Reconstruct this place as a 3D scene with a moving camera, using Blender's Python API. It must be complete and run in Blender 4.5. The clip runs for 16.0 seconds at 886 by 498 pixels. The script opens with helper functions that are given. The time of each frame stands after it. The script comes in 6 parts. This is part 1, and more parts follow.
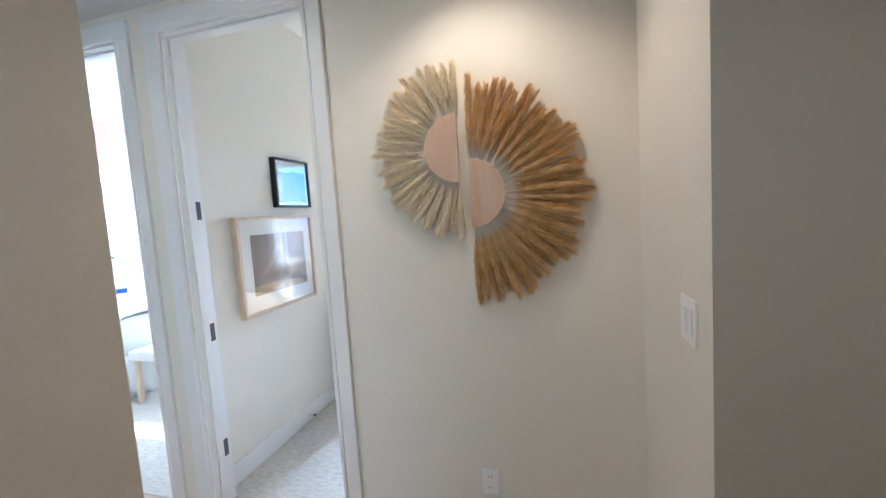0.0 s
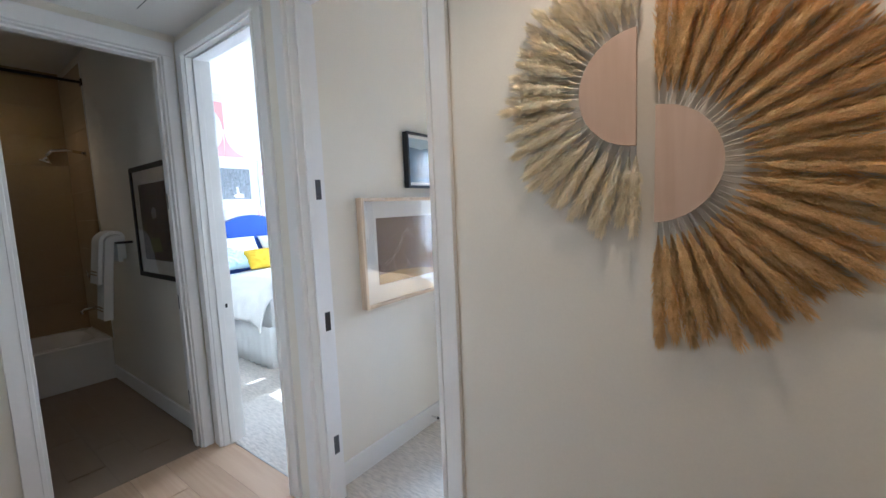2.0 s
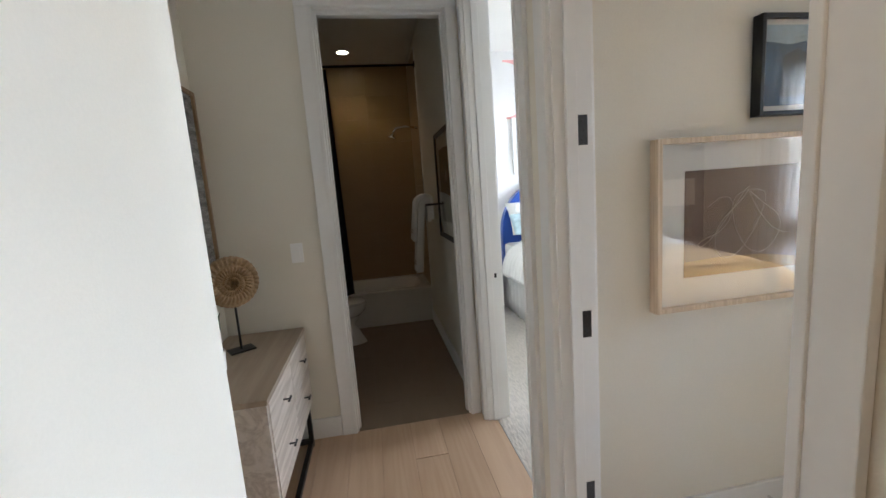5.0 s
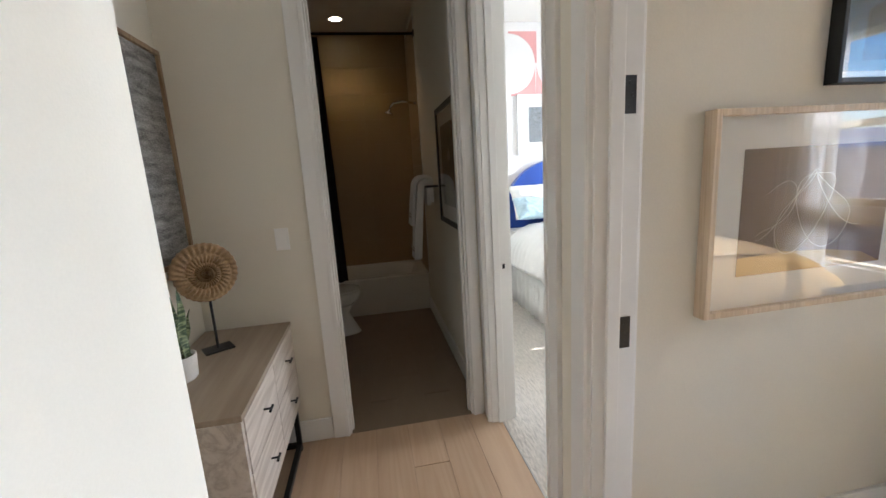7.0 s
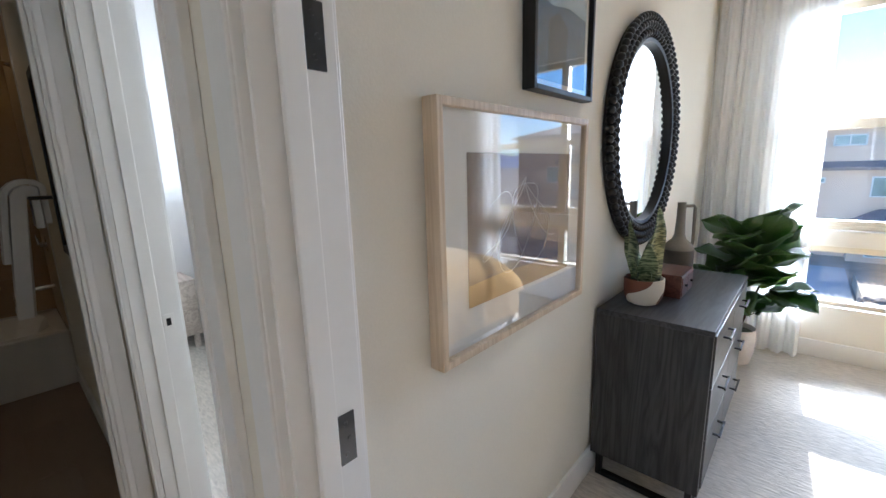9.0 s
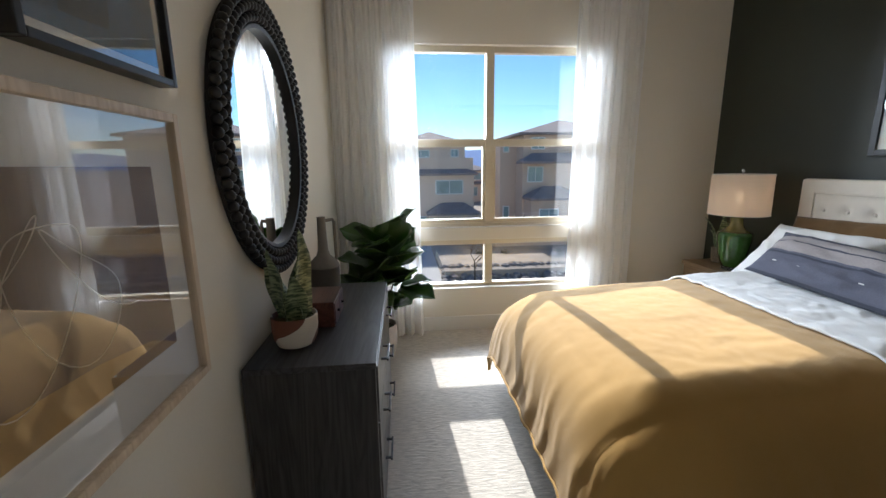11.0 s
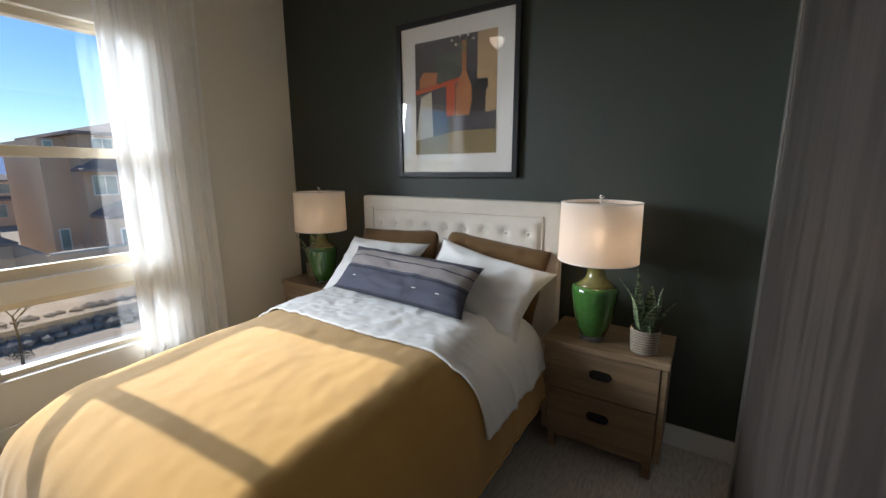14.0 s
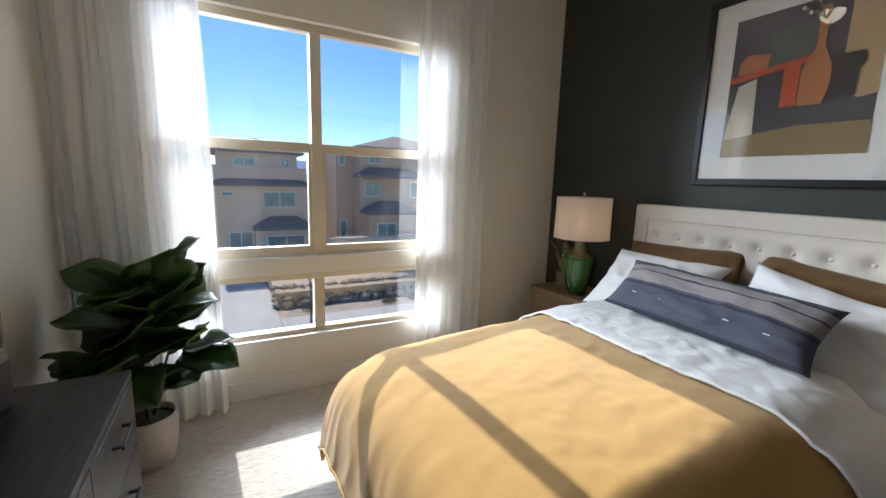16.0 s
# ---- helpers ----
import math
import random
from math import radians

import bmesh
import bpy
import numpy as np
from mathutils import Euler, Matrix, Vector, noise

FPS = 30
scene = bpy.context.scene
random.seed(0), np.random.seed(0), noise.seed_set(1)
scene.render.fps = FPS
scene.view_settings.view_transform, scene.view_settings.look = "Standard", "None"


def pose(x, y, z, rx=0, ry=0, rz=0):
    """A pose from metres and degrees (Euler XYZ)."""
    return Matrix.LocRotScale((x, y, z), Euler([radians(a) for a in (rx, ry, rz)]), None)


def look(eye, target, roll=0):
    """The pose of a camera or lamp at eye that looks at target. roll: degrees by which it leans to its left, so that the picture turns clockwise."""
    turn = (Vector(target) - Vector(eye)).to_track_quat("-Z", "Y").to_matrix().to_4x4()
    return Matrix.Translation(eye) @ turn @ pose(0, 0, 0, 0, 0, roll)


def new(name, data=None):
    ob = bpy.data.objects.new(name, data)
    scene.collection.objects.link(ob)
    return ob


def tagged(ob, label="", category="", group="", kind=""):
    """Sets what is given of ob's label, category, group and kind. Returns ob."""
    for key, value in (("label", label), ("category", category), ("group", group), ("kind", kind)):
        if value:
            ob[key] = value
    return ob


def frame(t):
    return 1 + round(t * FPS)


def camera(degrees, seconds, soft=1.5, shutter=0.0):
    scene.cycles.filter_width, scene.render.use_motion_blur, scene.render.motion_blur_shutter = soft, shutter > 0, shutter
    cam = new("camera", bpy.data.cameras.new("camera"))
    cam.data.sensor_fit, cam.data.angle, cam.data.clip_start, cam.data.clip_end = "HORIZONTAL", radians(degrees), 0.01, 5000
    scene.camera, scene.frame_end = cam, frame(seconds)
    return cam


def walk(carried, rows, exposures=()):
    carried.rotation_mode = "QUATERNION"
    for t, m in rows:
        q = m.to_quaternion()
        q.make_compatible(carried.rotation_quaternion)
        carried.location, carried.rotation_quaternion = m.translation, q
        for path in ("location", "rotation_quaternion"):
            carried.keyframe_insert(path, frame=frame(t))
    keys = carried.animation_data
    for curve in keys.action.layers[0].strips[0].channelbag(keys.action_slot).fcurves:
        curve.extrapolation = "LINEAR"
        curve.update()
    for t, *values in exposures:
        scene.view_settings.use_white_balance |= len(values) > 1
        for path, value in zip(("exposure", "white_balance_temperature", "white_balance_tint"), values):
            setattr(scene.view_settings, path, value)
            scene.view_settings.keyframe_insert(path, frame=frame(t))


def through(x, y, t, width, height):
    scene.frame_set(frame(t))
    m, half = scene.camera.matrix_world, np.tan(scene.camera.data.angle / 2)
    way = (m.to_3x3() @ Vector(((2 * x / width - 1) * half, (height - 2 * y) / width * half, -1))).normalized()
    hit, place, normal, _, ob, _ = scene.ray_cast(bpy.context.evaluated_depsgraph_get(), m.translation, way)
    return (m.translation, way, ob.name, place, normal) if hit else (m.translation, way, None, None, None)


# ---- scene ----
cam = camera(95.1, 16.0)
PATH = [
    (0, (0.119, 0.155, 1.541), (-0.408, 2.077, 1.371), -3.8),
    (0.5, (0.148, 0.288, 1.597), (-0.449, 2.192, 1.456), -2.9),
    (1, (0.061, 0.407, 1.582), (-0.637, 2.277, 1.451), -2.9),
    (1.5, (-0.025, 0.501, 1.54), (-0.932, 2.276, 1.367), -2.6),
    (2, (-0.011, 0.674, 1.535), (-1.211, 2.26, 1.33), -2.4),
    (2.5, (-0.012, 0.788, 1.543), (-1.472, 2.137, 1.324), -2.5),
    (3, (-0.141, 0.84, 1.53), (-1.767, 1.98, 1.293), -2.9),
    (3.5, (-0.284, 0.917, 1.513), (-2.017, 1.884, 1.261), -3.4),
    (4, (-0.362, 1.026, 1.505), (-2.198, 1.77, 1.232), -3.8),
    (4.5, (-0.401, 1.174, 1.509), (-2.33, 1.621, 1.23), -4.3),
    (4.7, (-0.414, 1.212, 1.492), (-2.365, 1.552, 1.217), -4.3),
    (7, (-0.69, 1.213, 1.478), (-2.625, 1.551, 1.101), -3.5),
    (7.5, (-0.816, 1.185, 1.46), (-2.708, 1.712, 1.081), -2.6),
    (8, (-0.898, 1.232, 1.458), (-2.705, 2.001, 1.079), -2.1),
    (8.5, (-1.037, 1.418, 1.461), (-2.688, 2.482, 1.084), -1.6),
    (9, (-1.132, 1.555, 1.449), (-2.449, 3.009, 1.061), -1.6),
    (9.5, (-1.242, 1.655, 1.478), (-2.088, 3.424, 1.086), -2.2),
    (9.7, (-1.253, 1.674, 1.475), (-1.911, 3.524, 1.092), -2.6),
    (11.8, (-1.207, 2.195, 1.485), (-0.533, 4.035, 1.083), 0.7),
    (12, (-1.203, 2.234, 1.479), (-0.374, 4.011, 1.087), 0.5),
    (12.5, (-1.151, 2.304, 1.467), (0.079, 3.83, 1.067), 0.5),
    (13, (-1.063, 2.356, 1.496), (0.463, 3.58, 1.081), 0.3),
    (13.5, (-0.927, 2.335, 1.506), (0.728, 3.387, 1.116), 0.2),
    (14, (-0.861, 2.271, 1.555), (0.79, 3.334, 1.177), -0.2),
    (14.5, (-0.869, 2.399, 1.522), (0.744, 3.54, 1.211), 0.4),
    (15, (-0.895, 2.55, 1.538), (0.568, 3.878, 1.228), 0.8),
    (15.5, (-0.939, 2.624, 1.527), (0.274, 4.182, 1.212), 1.2),
    (16, (-1.028, 2.663, 1.482), (-0.092, 4.399, 1.153), 1.8),
]
EXPOSURES = [(0, 2.5, 4750, 7), (1.2, 1.95, 4950, 8), (2.5, 2.2, 4950, 9), (3.5, 1.92, 5150, 8), (4.7, 1.75, 5600, 9), (7, 1.85, 5900, 11), (8, 2.0, 5550, 11), (9, 1.75, 5400, 10), (9.7, 1.3, 5500, 10), (11.8, 0.3, 6000, 9), (12.5, 0.3, 5900, 10), (13.5, 0.28, 6100, 10), (15, 0.42, 6100, 9), (16, 0.36, 5950, 10)]
walk(cam, [(t, look(eye, target, roll)) for t, eye, target, roll in PATH], EXPOSURES)

# ---- light ----
SUN_DIR = Vector((-0.100, 1.42, 1.0))
world = bpy.data.worlds.new("sky")
scene.world = world
world.use_nodes = True
wn = world.node_tree.nodes
sky = wn.new("ShaderNodeTexSky")
sky.sky_type, sky.sun_disc = "NISHITA", False
sky.air_density, sky.dust_density, sky.ozone_density, sky.altitude = 1.0, 0.10, 4.5, 900
sky.sun_elevation = math.atan2(1.0, math.hypot(SUN_DIR.x, SUN_DIR.y))
sky.sun_rotation = math.atan2(SUN_DIR.x, SUN_DIR.y)
deeper = wn.new("ShaderNodeHueSaturation")
deeper.inputs["Saturation"].default_value = 1.10
world.node_tree.links.new(sky.outputs[0], deeper.inputs["Color"])
world.node_tree.links.new(deeper.outputs[0], wn["Background"].inputs[0])
wn["Background"].inputs[1].default_value = 0.115
sun = new("sun", bpy.data.lights.new("sun", "SUN"))
sun.data.energy, sun.data.angle, sun.data.color = 5.0, radians(0.5), (1.0, 0.94, 0.84)
sun.matrix_world = look(SUN_DIR * 20, (0, 0, 0))


def area(name, eye, target, w, h, power, color=(1, 1, 1)):
    ob = new(name, bpy.data.lights.new(name, "AREA"))
    ob.data.shape, ob.data.size, ob.data.size_y = "RECTANGLE", w, h
    ob.data.energy, ob.data.color = power, color
    ob.matrix_world = look(eye, target)
    return ob


def spot(name, eye, target, power, degrees, color, radius=0.04):
    ob = new(name, bpy.data.lights.new(name, "SPOT"))
    ob.data.energy, ob.data.color = power, color
    ob.data.spot_size, ob.data.spot_blend, ob.data.shadow_soft_size = radians(degrees), 0.6, radius
    ob.matrix_world = look(eye, target)
    return ob


WARM = (1.0, 0.72, 0.45)
area("window_daylight", (-2.1, 9.6, 2.9), (-0.2, 4.6, 1.6), 4.8, 2.6, 1250, (0.90, 0.95, 1.0))
area("bedroom_window_daylight", (-3.7, 5.38, 1.6), (-3.7, 0, 1.3), 1.8, 1.6, 17, (0.92, 0.96, 1.0))
spot("hall_downlight", (-0.15, 1.36, 2.62), (-0.15, 1.70, 0), 4.4, 115, (1.0, 0.69, 0.42))
spot("bath_downlight", (-5.25, 1.05, 3.02), (-5.25, 1.05, 0), 2.0, 120, (1.0, 0.66, 0.36))
# unseen spot added to brighten the west part of the hall
spot("added_hall_fill_west", (-1.05, 1.2, 2.62), (-1.05, 1.2, 0), 1.1, 150, (1.0, 0.80, 0.58))
spot("bedroom_downlight", (-0.52, 4.44, 3.02), (-0.52, 4.44, 0), 2.5, 170, (1.0, 0.84, 0.64), 0.085)
# unseen spot added behind the camera to brighten the hall
spot("added_hall_fill_south", (0.25, -0.3, 2.62), (0.25, -0.2, 0), 3.0, 150, (1.0, 0.86, 0.70))


# ---- materials ----
def mat(name, color, rough=0.6, metal=0.0, var=0.08, scale=6.0, fine=80.0, bump=0.05, spec=0.5, stretch=(1, 1, 1), color2=None, sheen=0.0, trans=0.0, coat=0.0):
    """A painted, woven or stained surface: two scales of variation in colour, and fine relief."""
    m = bpy.data.materials.new(name)
    m.use_nodes = True
    nt = m.node_tree
    n, ln = nt.nodes, nt.links
    b = n["Principled BSDF"]
    b.inputs["Roughness"].default_value, b.inputs["Metallic"].default_value = rough, metal
    b.inputs["Specular IOR Level"].default_value = spec
    b.inputs["Sheen Weight"].default_value = sheen
    b.inputs["Coat Weight"].default_value = coat
    b.inputs["Transmission Weight"].default_value = trans
    tc, mp = n.new("ShaderNodeTexCoord"), n.new("ShaderNodeMapping")
    mp.inputs["Scale"].default_value = stretch
    ln.new(tc.outputs["Object"], mp.inputs[0])
    big, small = n.new("ShaderNodeTexNoise"), n.new("ShaderNodeTexNoise")
    big.inputs["Scale"].default_value, small.inputs["Scale"].default_value = scale, fine
    big.inputs["Detail"].default_value = 4
    ln.new(mp.outputs[0], big.inputs[0]), ln.new(mp.outputs[0], small.inputs[0])
    add = n.new("ShaderNodeMath")
    add.operation = "ADD"
    ln.new(big.outputs[0], add.inputs[0]), ln.new(small.outputs[0], add.inputs[1])
    ramp = n.new("ShaderNodeValToRGB")
    c2 = color2 or tuple(min(1, c * (1 + var)) for c in color)
    ramp.color_ramp.elements[0].position, ramp.color_ramp.elements[1].position = 0.30, 0.70
    ramp.color_ramp.elements[0].color = (*[c * (1 - var) for c in color], 1)
    ramp.color_ramp.elements[1].color = (*c2, 1)
    half = n.new("ShaderNodeMath")
    half.operation = "MULTIPLY"
    half.inputs[1].default_value = 0.5
    ln.new(add.outputs[0], half.inputs[0]), ln.new(half.outputs[0], ramp.inputs[0])
    ln.new(ramp.outputs[0], b.inputs["Base Color"])
    if bump:
        bp = n.new("ShaderNodeBump")
        bp.inputs["Strength"].default_value, bp.inputs["Distance"].default_value = bump, 0.004
        ln.new(small.outputs[0], bp.inputs["Height"]), ln.new(bp.outputs[0], b.inputs["Normal"])
    return m


def wood(name, dark, light, axis=0, rough=0.45, rings=9.0, bump=0.12, random_tint=0.0):
    """Wood with drawn-out grain along the given axis."""
    m = bpy.data.materials.new(name)
    m.use_nodes = True
    nt = m.node_tree
    n, ln = nt.nodes, nt.links
    b = n["Principled BSDF"]
    b.inputs["Roughness"].default_value = rough
    tc, mp = n.new("ShaderNodeTexCoord"), n.new("ShaderNodeMapping")
    s = [rings, rings, rings]
    s[axis] = rings * 0.07
    mp.inputs["Scale"].default_value = s
    info = n.new("ShaderNodeObjectInfo")
    off = n.new("ShaderNodeVectorMath")
    off.operation = "SCALE"
    off.inputs["Scale"].default_value = 7.0
    comb = n.new("ShaderNodeCombineXYZ")
    for i in range(3):
        ln.new(info.outputs["Random"], comb.inputs[i])
    ln.new(comb.outputs[0], off.inputs[0])
    ln.new(tc.outputs["Object"], mp.inputs[0]), ln.new(off.outputs[0], mp.inputs["Location"])
    big, small = n.new("ShaderNodeTexNoise"), n.new("ShaderNodeTexNoise")
    big.inputs["Scale"].default_value, big.inputs["Detail"].default_value, big.inputs["Distortion"].default_value = 1.0, 5, 1.6
    small.inputs["Scale"].default_value, small.inputs["Detail"].default_value = 9.0, 3
    ln.new(mp.outputs[0], big.inputs[0]), ln.new(mp.outputs[0], small.inputs[0])
    wave = n.new("ShaderNodeMath")
    wave.operation = "PINGPONG"
    wave.inputs[1].default_value = 0.12
    ln.new(big.outputs[0], wave.inputs[0])
    mix = n.new("ShaderNodeMath")
    mix.operation = "MULTIPLY_ADD"
    mix.inputs[1].default_value = 4.0
    ln.new(wave.outputs[0], mix.inputs[0])
    sm = n.new("ShaderNodeMath")
    sm.operation = "MULTIPLY"
    sm.inputs[1].default_value = 0.6
    ln.new(small.outputs[0], sm.inputs[0]), ln.new(sm.outputs[0], mix.inputs[2])
    ramp = n.new("ShaderNodeValToRGB")
    ramp.color_ramp.elements[0].position, ramp.color_ramp.elements[1].position = 0.25, 0.75
    ramp.color_ramp.elements[0].color, ramp.color_ramp.elements[1].color = (*dark, 1), (*light, 1)
    ln.new(mix.outputs[0], ramp.inputs[0])
    last = ramp.outputs[0]
    if random_tint:
        hsv = n.new("ShaderNodeHueSaturation")
        mr = n.new("ShaderNodeMapRange")
        mr.inputs[3].default_value, mr.inputs[4].default_value = 1 - random_tint, 1 + random_tint
        ln.new(info.outputs["Random"], mr.inputs[0]), ln.new(mr.outputs[0], hsv.inputs["Value"]), ln.new(last, hsv.inputs["Color"])
        last = hsv.outputs[0]
    ln.new(last, b.inputs["Base Color"])
    bp = n.new("ShaderNodeBump")
    bp.inputs["Strength"].default_value, bp.inputs["Distance"].default_value = bump, 0.003
    ln.new(mix.outputs[0], bp.inputs["Height"]), ln.new(bp.outputs[0], b.inputs["Normal"])
    return m


def carpet_material(name, color):
    """Loop-pile carpet in broken rows along x."""
    m = bpy.data.materials.new(name)
    m.use_nodes = True
    nt = m.node_tree
    n, ln = nt.nodes, nt.links
    b = n["Principled BSDF"]
    b.inputs["Roughness"].default_value = 0.95
    b.inputs["Sheen Weight"].default_value = 0.25
    tc, mp = n.new("ShaderNodeTexCoord"), n.new("ShaderNodeMapping")
    mp.inputs["Scale"].default_value = (18, 75, 1)
    ln.new(tc.outputs["Object"], mp.inputs[0])
    a, c = n.new("ShaderNodeTexNoise"), n.new("ShaderNodeTexNoise")
    a.inputs["Scale"].default_value, a.inputs["Detail"].default_value, a.inputs["Distortion"].default_value = 1.0, 3, 0.5
    c.inputs["Scale"].default_value = 3.0
    ln.new(mp.outputs[0], a.inputs[0]), ln.new(tc.outputs["Object"], c.inputs[0])
    ramp = n.new("ShaderNodeValToRGB")
    ramp.color_ramp.elements[0].position, ramp.color_ramp.elements[1].position = 0.3, 0.68
    ramp.color_ramp.elements[0].color = (*[v * 0.72 for v in color], 1)
    ramp.color_ramp.elements[1].color = (*[min(1, v * 1.08) for v in color], 1)
    mx = n.new("ShaderNodeMath")
    mx.operation = "MULTIPLY_ADD"
    mx.inputs[1].default_value = 0.095
    ln.new(c.outputs[0], mx.inputs[0]), ln.new(a.outputs[0], mx.inputs[2])
    ln.new(mx.outputs[0], ramp.inputs[0]), ln.new(ramp.outputs[0], b.inputs["Base Color"])
    bp = n.new("ShaderNodeBump")
    bp.inputs["Strength"].default_value, bp.inputs["Distance"].default_value = 0.9, 0.006
    ln.new(a.outputs[0], bp.inputs["Height"]), ln.new(bp.outputs[0], b.inputs["Normal"])
    return m


def glass_material(name, tint=(1, 1, 1), rough=0.0, mirror=0.045):
    """A thin pane: clear, with mirror reflections that grow at a slant."""
    m = bpy.data.materials.new(name)
    m.use_nodes = True
    nt = m.node_tree
    n, ln = nt.nodes, nt.links
    n.remove(n["Principled BSDF"])
    tr, gl, mx, lw = n.new("ShaderNodeBsdfTransparent"), n.new("ShaderNodeBsdfGlossy"), n.new("ShaderNodeMixShader"), n.new("ShaderNodeLayerWeight")
    pw, fr = n.new("ShaderNodeMath"), n.new("ShaderNodeMath")
    lw.inputs[0].default_value = 0.5
    pw.operation, fr.operation = "POWER", "MULTIPLY_ADD"
    pw.inputs[1].default_value = 4.0
    fr.inputs[1].default_value, fr.inputs[2].default_value = 0.92 - mirror, mirror
    ln.new(lw.outputs["Facing"], pw.inputs[0]), ln.new(pw.outputs[0], fr.inputs[0])
    tr.inputs[0].default_value = (*tint, 1)
    gl.inputs["Roughness"].default_value = rough
    ln.new(fr.outputs[0], mx.inputs[0]), ln.new(tr.outputs[0], mx.inputs[1]), ln.new(gl.outputs[0], mx.inputs[2])
    ln.new(mx.outputs[0], n["Material Output"].inputs[0])
    return m


def lit(name, color, strength):
    m = bpy.data.materials.new(name)
    m.use_nodes = True
    b = m.node_tree.nodes["Principled BSDF"]
    b.inputs["Emission Color"].default_value, b.inputs["Emission Strength"].default_value = (*color, 1), strength
    return m


def sheer_material(name, color, through, back=0.5):
    """Thin cloth that lets part of the light through."""
    m = bpy.data.materials.new(name)
    m.use_nodes = True
    nt = m.node_tree
    n, ln = nt.nodes, nt.links
    n.remove(n["Principled BSDF"])
    df, tl, tr = n.new("ShaderNodeBsdfDiffuse"), n.new("ShaderNodeBsdfTranslucent"), n.new("ShaderNodeBsdfTransparent")
    df.inputs[0].default_value, tl.inputs[0].default_value = (*color, 1), (*color, 1)
    m1, m2 = n.new("ShaderNodeMixShader"), n.new("ShaderNodeMixShader")
    tc, ns = n.new("ShaderNodeTexCoord"), n.new("ShaderNodeTexNoise")
    ns.inputs["Scale"].default_value = 260
    ln.new(tc.outputs["Object"], ns.inputs[0])
    bp = n.new("ShaderNodeBump")
    bp.inputs["Strength"].default_value, bp.inputs["Distance"].default_value = 0.2, 0.002
    ln.new(ns.outputs[0], bp.inputs["Height"]), ln.new(bp.outputs[0], df.inputs["Normal"])
    m1.inputs[0].default_value, m2.inputs[0].default_value = back, through
    ln.new(df.outputs[0], m1.inputs[1]), ln.new(tl.outputs[0], m1.inputs[2])
    ln.new(m1.outputs[0], m2.inputs[1]), ln.new(tr.outputs[0], m2.inputs[2])
    ln.new(m2.outputs[0], n["Material Output"].inputs[0])
    return m


PAINT = mat("cream_wall_paint", (0.80, 0.758, 0.664), 0.75, var=0.025, scale=2.5, fine=160, bump=0.10)
GREEN = mat("dark_green_paint", (0.032, 0.039, 0.030), 0.55, var=0.10, scale=2.5, fine=160, bump=0.10)
CEIL = mat("ceiling_paint", (0.78, 0.76, 0.72), 0.85, var=0.02, scale=3, fine=140, bump=0.12)
TRIM = mat("white_trim_paint", (0.82, 0.81, 0.79), 0.42, var=0.015, scale=4, fine=40, bump=0)
PINKISH = mat("white_room_paint", (0.82, 0.81, 0.80), 0.75, var=0.02, scale=3, fine=160, bump=0.08)
VINYL = mat("almond_window_vinyl", (0.66, 0.58, 0.44), 0.35, var=0.03, bump=0.02)
CARPET = carpet_material("loop_carpet", (0.58, 0.535, 0.475))
OAK_FLOOR = wood("pale_oak_plank", (0.50, 0.345, 0.225), (0.565, 0.41, 0.28), 0, 0.42, 5, 0.04, 0.03)
BATH_TILE = mat("taupe_floor_tile", (0.24, 0.185, 0.135), 0.5, var=0.08, scale=3, fine=60, stretch=(1, 6, 1))
SHOWER_TILE = mat("ochre_shower_tile", (0.36, 0.26, 0.14), 0.35, var=0.06, scale=3, fine=70)
PORCELAIN = mat("white_porcelain", (0.80, 0.78, 0.74), 0.12, var=0.01, bump=0)
MUSTARD = mat("mustard_duvet_cotton", (0.44, 0.258, 0.066), 0.9, var=0.06, scale=5, fine=320, bump=0.25, sheen=0.2)
SHEET = mat("white_sheet_cotton", (0.78, 0.78, 0.76), 0.85, var=0.02, scale=5, fine=300, bump=0.15, sheen=0.1)
LINEN = mat("beige_linen", (0.66, 0.60, 0.51), 0.9, var=0.05, scale=14, fine=420, bump=0.35, sheen=0.15)
BROWN_CLOTH = mat("brown_cotton", (0.13, 0.068, 0.018), 0.9, var=0.08, fine=300, bump=0.2, sheen=0.15)
BLACK = mat("black_metal", (0.012, 0.012, 0.013), 0.4, 0.3, var=0.1, bump=0.02)
BLACK_WOOD = wood("black_stained_oak", (0.012, 0.012, 0.013), (0.045, 0.043, 0.043), 2, 0.5, 14, 0.25)
BLACK_TOP = wood("black_stained_oak_top", (0.018, 0.018, 0.021), (0.05, 0.05, 0.055), 1, 0.42, 14, 0.2)
BROWN_WOOD = wood("rustic_brown_wood", (0.205, 0.135, 0.075), (0.30, 0.205, 0.12), 1, 0.5, 7, 0.15)
GREY_OAK = wood("whitewashed_oak", (0.46, 0.39, 0.33), (0.64, 0.57, 0.50), 0, 0.55, 9, 0.15)
GREY_TOP = wood("greyed_oak_top", (0.30, 0.23, 0.165), (0.37, 0.29, 0.21), 0, 0.5, 6, 0.08)
ASH = wood("pale_ash_frame", (0.56, 0.43, 0.29), (0.70, 0.57, 0.42), 2, 0.45, 14, 0.1)
CHROME = mat("chrome", (0.75, 0.75, 0.75), 0.15, 1.0, var=0.02, bump=0)
HINGE = mat("dark_nickel", (0.10, 0.10, 0.105), 0.3, 1.0, var=0.1, bump=0.02)
STEEL = mat("brushed_steel", (0.45, 0.44, 0.42), 0.35, 1.0, var=0.06, bump=0.02)
GLASS = glass_material("window_glass")
PICTURE_GLASS = glass_material("picture_glass", mirror=0.075)
MIRROR = mat("mirror_silver", (0.92, 0.93, 0.93), 0.0, 1.0, var=0.0, bump=0)
